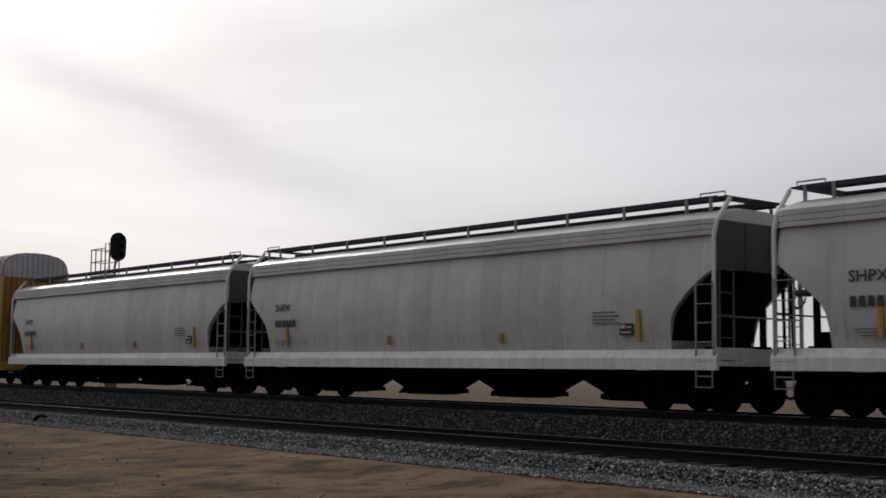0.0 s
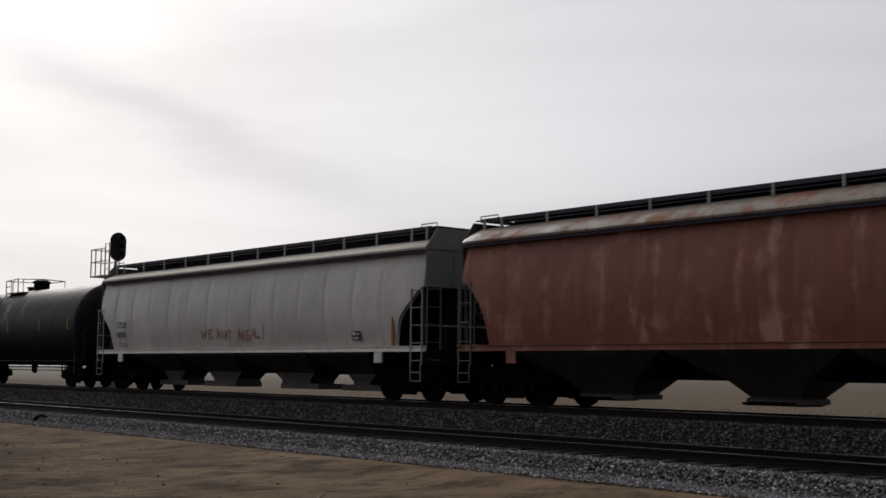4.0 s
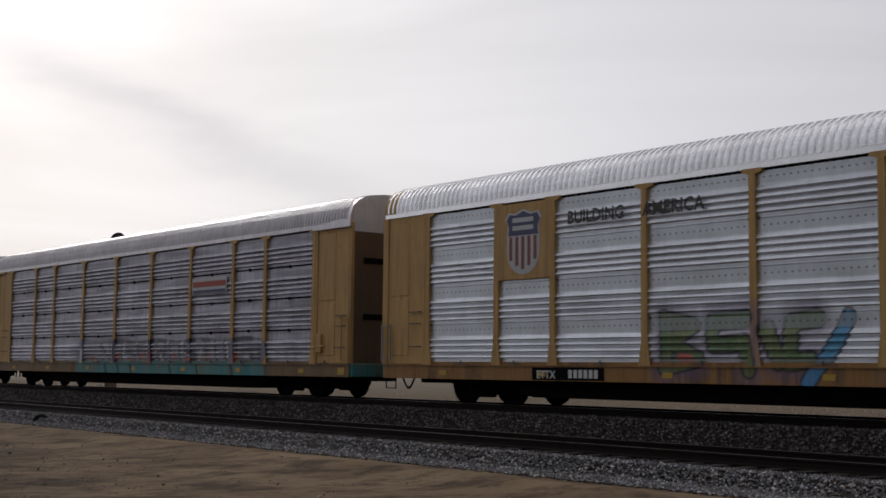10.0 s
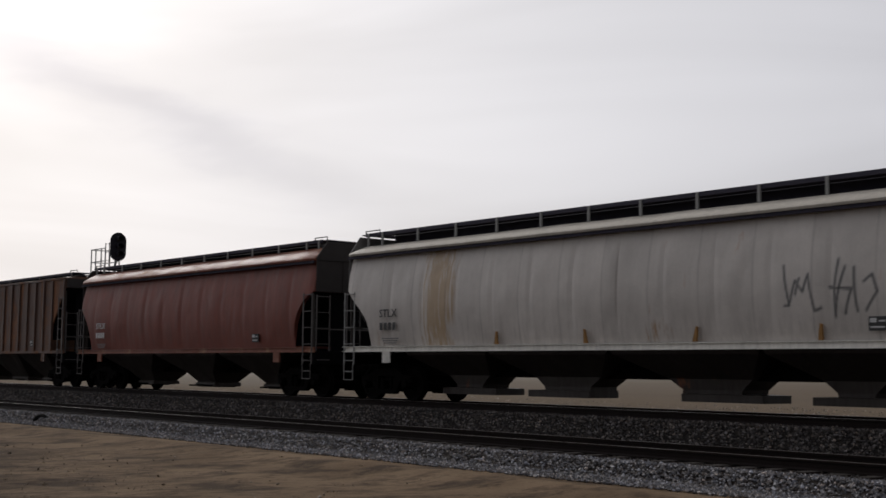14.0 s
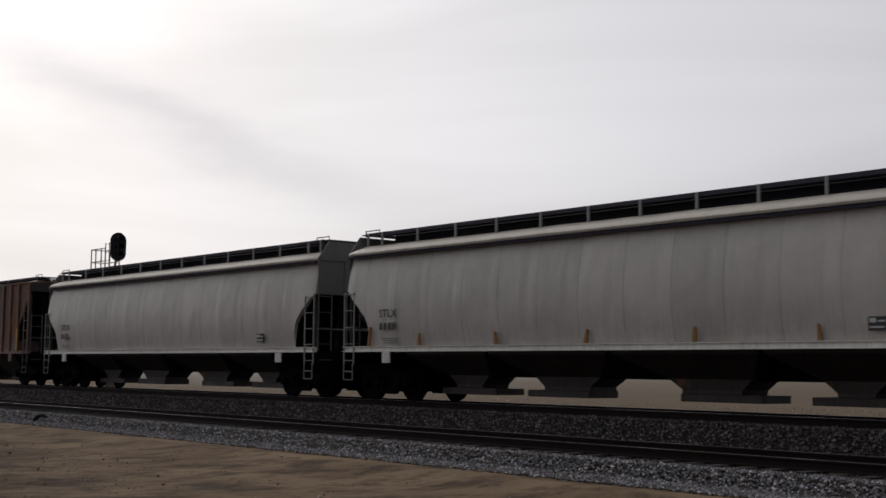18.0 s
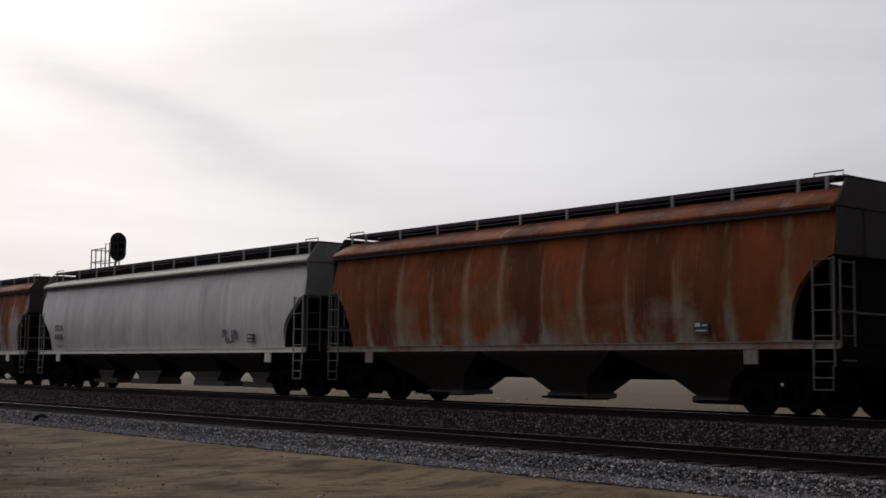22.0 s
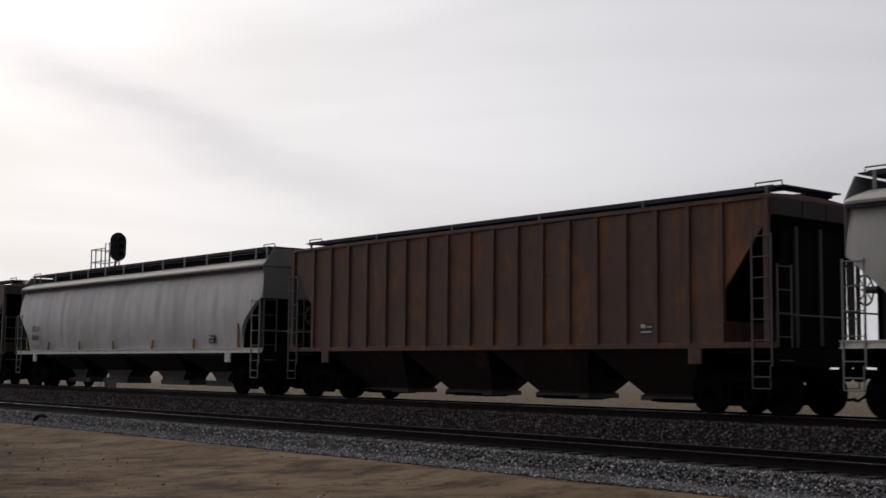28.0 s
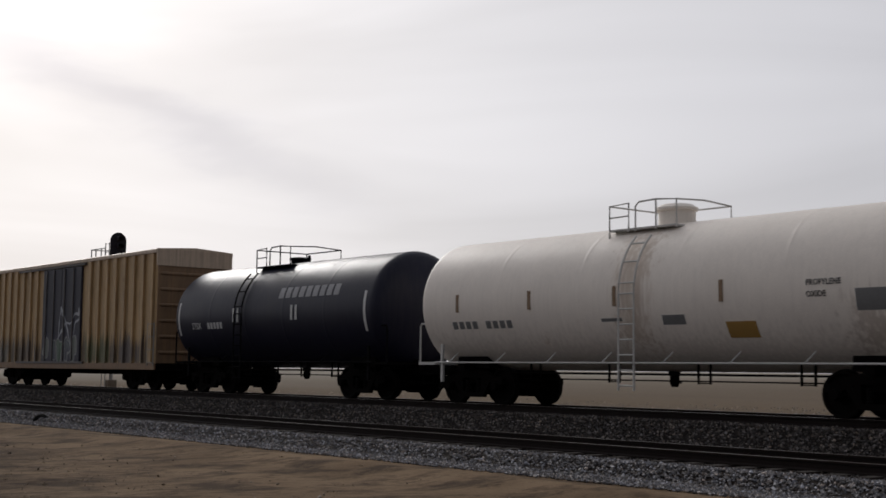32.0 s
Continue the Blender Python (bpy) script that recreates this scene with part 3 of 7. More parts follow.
for mid, top, word in ((NEAR, ZN, "near"), (FAR, 0.0, "far")):
    track = tagged(new("track_" + word), "steel rails on dark wooden ties, " + ("empty" if word == "near" else "with a freight train on it"), "railway track", kind="structure")
    for y in (mid - 0.755, mid + 0.755):
        m = M()
        m.loft([[(x, *p) for p in rail_profile(y, top)] for x in [-900] + [-200 + 10 * i for i in range(31)] + [600]])
        r = part("rail", m, RAILSIDE, track, "rusty steel rail")
        m = M().box(-900, 600, y - 0.026, y + 0.026, top - 0.003, top + 0.002)
        part("rail_head", m, RAILTOP, r, "worn shiny top of the rail")
    random.seed(3)
    for i in range(150):
        x = -84 + 0.56 * i
        t = part("tie", lambda: M().box(-0.115, 0.115, -1.3, 1.3, -0.18, 0, 0.012), TIE, track, key="tie")
        t.location = (x + random.uniform(-.03, .03), mid + random.uniform(-.05, .05), top - 0.172 + random.uniform(-.015, .01))
        t.rotation_euler = (0, 0, random.uniform(-.02, .02))
    m = M()
    for i in range(900):
        for x in (-84.5 - 0.56 * i, 0.5 + 0.56 * i):
            if -800 < x < 200:
                m.box(x - .11, x + .11, mid - 1.3, mid + 1.3, top - 0.35, top - 0.175)
    tagged(part("far_ties", m, TIE, track), kind="stuff")


def stones(name, count, region, size, height, material, label, seed):
    """Loose stones over a strip: region x0, x1, y0, y1; height(y) is the bed under them."""
    r = np.random.RandomState(seed)
    x0, x1, y0, y1 = region
    base = np.array([(1, 0, 0), (-1, 0, 0), (0, 1, 0), (0, -1, 0), (0, 0, 1), (0, 0, -1)], float)
    faces = np.array([(0, 2, 4), (2, 1, 4), (1, 3, 4), (3, 0, 4), (2, 0, 5), (1, 2, 5), (3, 1, 5), (0, 3, 5)])
    u = r.rand(count)
    x = x1 - (x1 - x0) * u ** 1.35
    y = r.uniform(y0, y1, count)
    s = size * r.uniform(0.55, 1.35, (count, 1, 1))
    v = base[None] * s * r.uniform(0.55, 1.25, (count, 6, 1)) + r.normal(0, 0.2, (count, 6, 3)) * s
    a = r.rand(count) * math.tau
    ca, sa = np.cos(a)[:, None], np.sin(a)[:, None]
    px, py = v[..., 0] * ca - v[..., 1] * sa, v[..., 0] * sa + v[..., 1] * ca
    z = np.array([height(q) for q in y]) + size * 0.25
    v = np.stack([px + x[:, None], py + y[:, None], v[..., 2] * 0.8 + z[:, None]], -1).reshape(-1, 3)
    f = (faces[None] + 6 * np.arange(count)[:, None, None]).reshape(-1, 3)
    me = bpy.data.meshes.new(name)
    me.from_pydata(v.tolist(), [], f.tolist())
    me.materials.append(material)
    return tagged(new(name, me), label, "gravel", kind="stuff")


def near_bed(y):
    top, e = ZN - 0.20, NEAR - 1.75
    return top if y > e else max(-0.90, top - (e - y) * 0.45)


def far_bed(y):
    e = FAR - 1.65
    return -0.195 if y > e else -0.21 - (e - y) * 0.326 if y > e - 0.675 else -0.43 - (e - 0.675 - y) * 0.385


stones("ballast_stones", 50000, (-75, -4, 14.9, 16.82), 0.031, near_bed, STONE, "loose grey crushed stone beside the track", 1)
stones("ballast_stones", 9000, (-75, -4, 16.7, 18.95), 0.028, near_bed, STONE_DARK, "dark brown stone between the rails", 2)
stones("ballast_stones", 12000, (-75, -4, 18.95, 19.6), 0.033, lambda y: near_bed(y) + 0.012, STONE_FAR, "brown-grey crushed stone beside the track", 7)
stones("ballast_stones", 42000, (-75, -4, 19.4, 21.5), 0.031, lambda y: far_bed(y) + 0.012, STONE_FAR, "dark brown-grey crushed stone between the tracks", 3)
stones("gravel_stones", 9000, (-120, -4, 24.2, 44.0), 0.045, lambda y: -0.57 if y > 26 else -0.36, STONE_TAN, "scattered gravel beyond the tracks", 4)

CLOD = stone_material("dark_clods", (0.060, 0.043, 0.030), (0.28, 0.235, 0.185))
stones("dirt_clods", 1500, (-32, -10, 5.2, 10.5), 0.010, lambda y: -0.918, CLOD, "small stones and crumbs on the dirt", 6)
stones("dirt_clods", 230, (-50, -6, 8.5, 14.6), 0.024, lambda y: -0.91, CLOD, "small dark clods and scraps on the dirt", 5)
STRAW = surface("dry_weed", (0.22, 0.175, 0.12), 0.9, var=0.4, scale=9.0, spec=0.1)


def weeds(count, region, seed, tall):
    r = random.Random(seed)
    m = M()
    for _ in range(count):
        x, y = r.uniform(*region[:2]), r.uniform(*region[2:])
        z = ground_height(x, y) - 0.01
        for _ in range(r.randint(7, 15)):
            a, l, w = r.uniform(0, math.tau), tall * r.uniform(0.4, 1.2), 0.006
            dx, dy = math.cos(a), math.sin(a)
            bx, by = x + r.gauss(0, 0.05), y + r.gauss(0, 0.05)
            k = l * r.uniform(0.2, 0.9)
            m.add([(bx - dy * w, by + dx * w, z), (bx + dy * w, by - dx * w, z), (bx + dx * k * 0.5 + dy * w, by + dy * k * 0.5 - dx * w, z + l * 0.7), (bx + dx * k, by + dy * k, z + l), (bx + dx * k * 0.5 - dy * w, by + dy * k * 0.5 + dx * w, z + l * 0.7)], [(0, 1, 2, 3, 4)])
    return m


tagged(part("dry_weeds", weeds(90, (-30, -11, 5.6, 9.6), 4, 0.03), STRAW), "low dry weeds on bare dirt", "weeds", kind="stuff")
tagged(part("dry_weeds", weeds(25, (-45, -12, 9.8, 14.0), 5, 0.03), STRAW), "scattered dry stems on bare dirt", "weeds", kind="stuff")

RUBBER = surface("weathered_rubber", (0.010, 0.010, 0.010), 1.0, var=0.3, spec=0.02)
# a scrap of black rubber on the ballast
m = M()
rings = []
for i in range(9):
    t = i / 8
    x, z = -0.40 + 0.8 * t, 0.02 + 0.16 * math.sin(2.6 * t)
    rings.append([(x, -0.09, z - 0.04), (x, 0.09, z - 0.02), (x, 0.07, z + 0.10 * (1 - t * t)), (x, -0.07, z + 0.08 * (1 - t))])
o = part("rubber_scrap", m.loft(rings), RUBBER)
o.scale = (0.75, 0.75, 0.75)
o.location, o.rotation_euler = (-37.8, 15.5, -0.80), (0.1, -0.1, 0.25)
tagged(o, "curled scrap of black rubber on the gravel", "debris")

# ---------------------------------------------------------------- running gear
CARS, WHEELS = [], []
RADIUS = 0.457


def wheelset():
    m = M().lathe([(-1.1, 0.075), (1.1, 0.075)], 10)
    for s in (-1, 1):
        m.lathe([(s * 0.69, 0.2), (s * 0.69, 0.40), (s * 0.685, 0.487), (s * 0.715, 0.487), (s * 0.735, RADIUS), (s * 0.83, RADIUS - 0.004), (s * 0.83, 0.40), (s * 0.775, 0.37), (s * 0.775, 0.2), (s * 0.83, 0.15), (s * 0.83, 0.09)], 28)
    return m


def side_frame():
    """The cast frame of a freight truck, with its two bearing boxes and window."""
    top = [(-1.12, 0.50), (-1.12, 0.66), (-0.75, 0.70), (-0.45, 0.86), (0.45, 0.86), (0.75, 0.70), (1.12, 0.66), (1.12, 0.50), (0.80, 0.50), (0.66, 0.58), (0.40, 0.66), (-0.40, 0.66), (-0.66, 0.58), (-0.80, 0.50)]
    m = M().slab(top, -0.075, 0.075)
    m.slab([(-0.70, 0.60), (-0.52, 0.62), (-0.30, 0.30), (0.30, 0.30), (0.52, 0.62), (0.70, 0.60), (0.40, 0.18), (-0.40, 0.18)], -0.075, 0.075)
    for x in (-0.42, 0.42):
        m.box(x - 0.07, x + 0.07, -0.07, 0.07, 0.28, 0.72)
    for x in (-0.89, 0.89):
        m.lathe([(-0.13, 0.05), (-0.13, 0.10), (-0.02, 0.125), (0.10, 0.125)], 12, "y", (x, -0.02, RADIUS))
    return m


def spring():
    return M().lathe([(0.30 + 0.03 * i, 0.075 if i % 2 else 0.058) for i in range(11)], 10, "z")


def bogie(car, x):
    b = part("bogie", lambda: M().box(-0.16, 0.16, -1.0, 1.0, 0.52, 0.74, 0.03).box(-0.3, 0.3, -0.28, 0.28, 0.70, 0.84, 0.02), UNDER, car, "black cast steel truck", key="bogie", at=(x, 0, 0))
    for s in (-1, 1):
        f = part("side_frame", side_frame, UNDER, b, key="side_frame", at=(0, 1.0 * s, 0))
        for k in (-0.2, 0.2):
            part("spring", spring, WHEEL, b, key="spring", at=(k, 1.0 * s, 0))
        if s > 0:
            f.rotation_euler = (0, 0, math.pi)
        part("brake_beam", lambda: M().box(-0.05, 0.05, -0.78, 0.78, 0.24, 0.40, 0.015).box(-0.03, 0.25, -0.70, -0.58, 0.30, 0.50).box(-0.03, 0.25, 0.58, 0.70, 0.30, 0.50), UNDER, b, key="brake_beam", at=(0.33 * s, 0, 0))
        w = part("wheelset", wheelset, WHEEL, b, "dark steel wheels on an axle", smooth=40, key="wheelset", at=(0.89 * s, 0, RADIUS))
        WHEELS.append((w, 0.89 * s, car))
    return b


def coupler(car, x, s):
    """Drawbar, knuckle and hanging air hose at one end; s: the way that the end points."""
    c = part("coupler", lambda: M().box(-0.45, 0.50, -0.085, 0.085, 0.76, 0.94, 0.02).box(0.46, 0.66, -0.16, 0.13, 0.70, 1.0, 0.05).box(-0.5, -0.1, -0.25, 0.25, 0.68, 1.02, 0.02), UNDER, car, "black steel coupler", key="coupler", at=(x, 0, 0))
    part("air_hose", lambda: M().tube([(-0.05, 0.35, 0.80), (0.08, 0.36, 0.62), (0.25, 0.33, 0.42), (0.45, 0.25, 0.33), (0.66, 0.15, 0.36)], 0.028, 7), BLACK, c, "black rubber hose", key="air_hose", smooth=60)
    if s < 0:
        c.rotation_euler = (0, 0, math.pi)


def ladder(h, w=0.46, n=None, r=0.013):
    """Upright along z from 0 to h, rails along x."""
    m = M()
    n = n or max(2, round(h / 0.38))
    for x in (0, w):
        m.box(x - 0.019, x + 0.019, -0.010, 0.02, 0, h)
    for i in range(n):
        m.tube([(0, -0.02, 0.10 + i * (h - 0.15) / (n - 1)), (w, -0.02, 0.10 + i * (h - 0.15) / (n - 1))], r, 6)
    return m


def put_ladder(car, x, y, z, h, material, end=False, w=0.46, label=""):
    o = part("ladder", lambda: ladder(h, w), material, car, label, key=("ladder", round(h, 2), w), at=(x, y, z))
    if end:
        o.rotation_euler = (0, 0, math.pi / 2)
    return o


def stirrup(car, x, y, z, material, w=0.42, h=0.45):
    part("step", lambda: M().tube([(0, 0, h), (0, 0, 0), (w, 0, 0), (w, 0, h)], 0.02, 6).tube([(0, 0, h / 2), (w, 0, h / 2)], 0.016, 6), material, car, key=("step", w, h), at=(x, y, z))


def brake_wheel(car, x, y, z, material):
    m = M().tube([(0, 0.29 * math.cos(i * math.tau / 20), 0.29 * math.sin(i * math.tau / 20)) for i in range(20)], 0.02, 6, True)
    for i in range(4):
        a = i * math.tau / 8
        m.tube([(0.02, -0.28 * math.cos(a), -0.28 * math.sin(a)), (0.02, 0.28 * math.cos(a), 0.28 * math.sin(a))], 0.013, 5)
    m.lathe([(-0.02, 0.06), (0.30, 0.08)], 10, "x")
    part("brake_wheel", m, material, car, "round hand brake wheel", key="brake_wheel", at=(x, y, z))


def bars(car, x, z, n, h, material, y=-1.53, w=0.12, step=0.19, name="number_bar"):
    """Plain bars in place of a number."""
    for i in range(n):
        part(name, lambda: M().box(0, w, 0, 0.006, 0, h), material, car, key=("bar", w, h), at=(x + i * step, y, z))


def finish(car, centre, L, label, category, group="cars of the freight train"):
    tagged(car, label, category, group)
    car.location = (centre, FAR, 0)
    CARS.append((car, centre))
    return car


# ---------------------------------------------------------------- covered hoppers


# End walls are coloured darker than the sides, painting their shaded facing.
END_GREY = surface("shaded_grey_end", (0.17, 0.165, 0.16), 0.8, var=0.5, scale=1.5, spec=0.2)
END_DARK = surface("shaded_dark_end", (0.050, 0.044, 0.042), 0.8, var=0.5, scale=1.5, spec=0.2)
END_MID = surface("shaded_mid_grey_end", (0.10, 0.098, 0.10), 0.8, var=0.5, scale=1.5, spec=0.2)
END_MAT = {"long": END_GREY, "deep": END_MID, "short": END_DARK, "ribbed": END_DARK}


def edge_height(dd, outline):
    """Lower edge of the side at the distance dd from the car's end."""
    if dd <= outline[0][0]:
        return outline[0][1]
    for (a, za), (b, zb) in zip(outline, outline[1:]):
        if dd <= b:
            return za + (zb - za) * (dd - a) / max(b - a, 1e-6)
    return outline[-1][1]


def hopper_body(L, outline, zs, ze, bulge, seed, inset=0.15, ribs=False, fine=False):
    """Closed shell with curved sides and slope sheets at its ends. outline: (distance from the end, lower edge)."""
    def make():
        ends = sorted({inset} | {a for a, _ in outline if a > inset} | {inset + 0.12 * i for i in range(1, 12)})
        ends = [e for e in ends if e <= outline[-1][0] + 0.02]
        st = [-L / 2 + e for e in ends]
        k = 46 if ribs else 620 if fine else 170
        a, b = -L / 2 + ends[-1], L / 2 - ends[-1]
        st += [a + (b - a) * i / k for i in range(1, k)]
        st += [L / 2 - e for e in reversed(ends)]
        rings = []
        for x in st:
            dd = L / 2 - abs(x)
            zb = edge_height(dd, outline)
            half = []
            sheet, across = divmod((x + 50 + 0.37 * seed) / 1.36, 1.0)
            tilt = noise.noise((sheet * 3.7, seed * 1.3, 0.5))
            crease = 0.012 * noise.noise((x * 1.1 + seed * 9, seed, 0.5)) + 0.06 * (across - 0.5) * tilt - 0.026 * math.exp(-(min(across, 1 - across) * 1.36 / 0.085) ** 2)
            rows = 70 if fine else 14
            for i in range(rows + 1):
                z = zb + (ze - zb) * i / rows
                u = (z - zs) / (ze - zs)
                y = 1.33 + bulge * math.sin(math.pi * min(1, max(0, u * 0.92 + 0.10))) - 0.04 * max(0, u - 0.8)
                if ribs:
                    y = 1.44
                else:
                    y += crease * math.sin(math.pi * u) + (0.034 if seed > 2 else 0.022) * max(0.0, noise.noise((x * 2.0, z * 0.6, seed + 0.3)) - 0.16) + 0.006 * noise.noise((x * 2.1, z * 1.7, seed))
                # round the shell off at its ends
                y -= 0.10 * max(0, 1 - dd / 0.5) ** 2
                half.append((y, z))
            rings.append([(x, -y, z) for y, z in half] + [(x, y, z) for y, z in reversed(half)])
        return M().loft(rings)
    return make


def hopper_roof(L, ze, style, inset=0.10):
    prof = {"curved": [(1.53, ze - 0.05), (1.55, ze + 0.0), (1.51, ze + 0.06), (1.28, ze + 0.21), (1.02, ze + 0.35), (0.45, ze + 0.46), (0.3, ze + 0.48)],
            "low": [(1.53, ze - 0.05), (1.55, ze + 0.0), (1.51, ze + 0.05), (1.28, ze + 0.15), (1.02, ze + 0.25), (0.45, ze + 0.34), (0.3, ze + 0.36)],
            "banded": [(1.49, ze - 0.34), (1.51, ze - 0.33), (1.51, ze - 0.25), (1.49, ze - 0.24), (1.51, ze - 0.22), (1.51, ze - 0.13), (1.49, ze - 0.12), (1.51, ze - 0.10), (1.51, ze), (1.42, ze + 0.06), (1.0, ze + 0.22), (0.3, ze + 0.33)],
            "flat": [(1.47, ze - 0.06), (1.50, ze - 0.05), (1.50, ze + 0.02), (1.0, ze + 0.10), (0.3, ze + 0.14)]}[style]
    def make():
        rings = []
        for x in [-L / 2 + inset, -L / 2 + inset + 0.3] + [-L / 2 + 1 + (L - 2) * i / 40 for i in range(41)] + [L / 2 - inset - 0.3, L / 2 - inset]:
            w = 0.012 * noise.noise((x * 0.9, L, 1))
            e = 0.10 if abs(x) > L / 2 - inset - 0.2 else 0
            ring = [(x, -y + (e if y > 1.2 else 0), z + w * (1 if i else 0.4) - (e * 0.6 if y < 1.2 else 0)) for i, (y, z) in enumerate(prof)]
            ring += [(x, -py, pz) for _, py, pz in reversed(ring)]
            rings.append(ring)
        return M().loft(rings)
    return make


def bay(x0, x1, zt, gap, low, flip=0):
    """One discharge hopper: a box that narrows downward to its gate. gap: insets at the middle and the foot."""
    def make():
        rings = []
        levels = () if isinstance(gap, str) else ((zt, 0.0, 1.36), (zt - 0.12, gap[0] * 0.12, 1.32), (0.72, gap[0], 0.78), (low + 0.14, gap[1], 0.45), (low + 0.10, gap[1] - 0.05, 0.52), (low, gap[1] - 0.05, 0.52))
        levels = [(z, i, i, y) for z, i, y in levels]
        if gap == "gate":
            # one side ends upright, the other in a wide gate plate that nearly meets its neighbour's
            wide = ((0.0, 0.0), (0.1, 0.08), (1.02, 0.85), (1.38, 1.13), (1.38, 1.15), (1.38, 0.60), (1.38, 0.60))
            high = ((zt, 1.36), (zt - 0.12, 1.32), (0.71, 0.48), (0.48, 0.45), (0.40, 0.45), (0.385, 0.50), (low, 0.50))
            levels = [(z, q[flip], q[1 - flip], y) for (z, y), q in zip(high, wide)]
        elif gap == "end":
            high = ((zt, 0.0, 1.36), (zt - 0.12, 0.08, 1.32), (0.71, 0.85, 0.48), (0.48, 1.13, 0.45), (0.40, 1.15, 0.45), (0.385, 0.60, 0.50), (low, 0.60, 0.50))
            levels = [(z, 0.75 + i if flip else i, i if flip else 0.75 + i, y) for z, i, y in high]
        for z, i, k, y in levels:
            rings.append([(x0 + i, -y, z), (x1 - k, -y, z), (x1 - k, y, z), (x0 + i, y, z)])
        return M().loft(rings)
    return make


def bar_along(L, prof):
    """A rolled section of that profile (y, z) along the whole car."""
    return M().loft([[(x, y, z) for y, z in prof] for x in (-L / 2, -L / 6, L / 6, L / 2)])


def running_boards(car, L, z, brackets, roof_z, mats, coaming=True, low=False):
    for s in (-1, 1):
        b = part("running_board", lambda: M().box(-L / 2 + 0.35, L / 2 - 0.35, -0.30, 0.30, -0.04, 0.0), GRATE, car, "dark steel grating walkway", key=("running_board", L), at=(0, 0.72 * s, z))
        part("board_edge", lambda: M().box(-L / 2 + 0.35, L / 2 - 0.35, -0.012, 0.012, -0.085, 0.012), GRATE, b, key=("board_edge", L), at=(0, 0.30 * s, 0))
        for x in brackets:
            part("bracket", lambda: M().box(-0.035, 0.035, -0.02, 0.02, roof_z - z, -0.0), mats, b, key=("bracket", round(roof_z - z, 2)), at=(x, 0.325 * s, -0.002))
    for s in (-1, 1):
        part("end_platform", lambda: M().box(-0.22, 0.22, -1.0, 1.0, -0.035, -0.005), GRATE, car, key="end_platform", at=(s * (L / 2 - 0.34), 0, z))
        part("grab_iron", lambda: M().tube([(-0.3, -0.95, -0.05), (-0.3, -0.95, 0.09), (0.35, -0.95, 0.09), (0.35, -0.95, -0.05)], 0.018, 6), mats, car, key="grab_iron", at=(s * (L / 2 - 0.55), 0, z))
    if low:
        part("hatch_trough", lambda: M().box(-L / 2 + 0.9, L / 2 - 0.9, -0.36, 0.36, -0.20, -0.11, 0.02), GRATE, car, "low dark roof hatch", key=("low_trough", L), at=(0, 0, z))
    elif coaming:
        part("hatch_trough", lambda: M().box(-L / 2 + 0.9, L / 2 - 0.9, -0.42, 0.42, -0.34, -0.03, 0.02), GRATE, car, "long dark roof hatch", key=("hatch_trough", L), at=(0, 0, z))


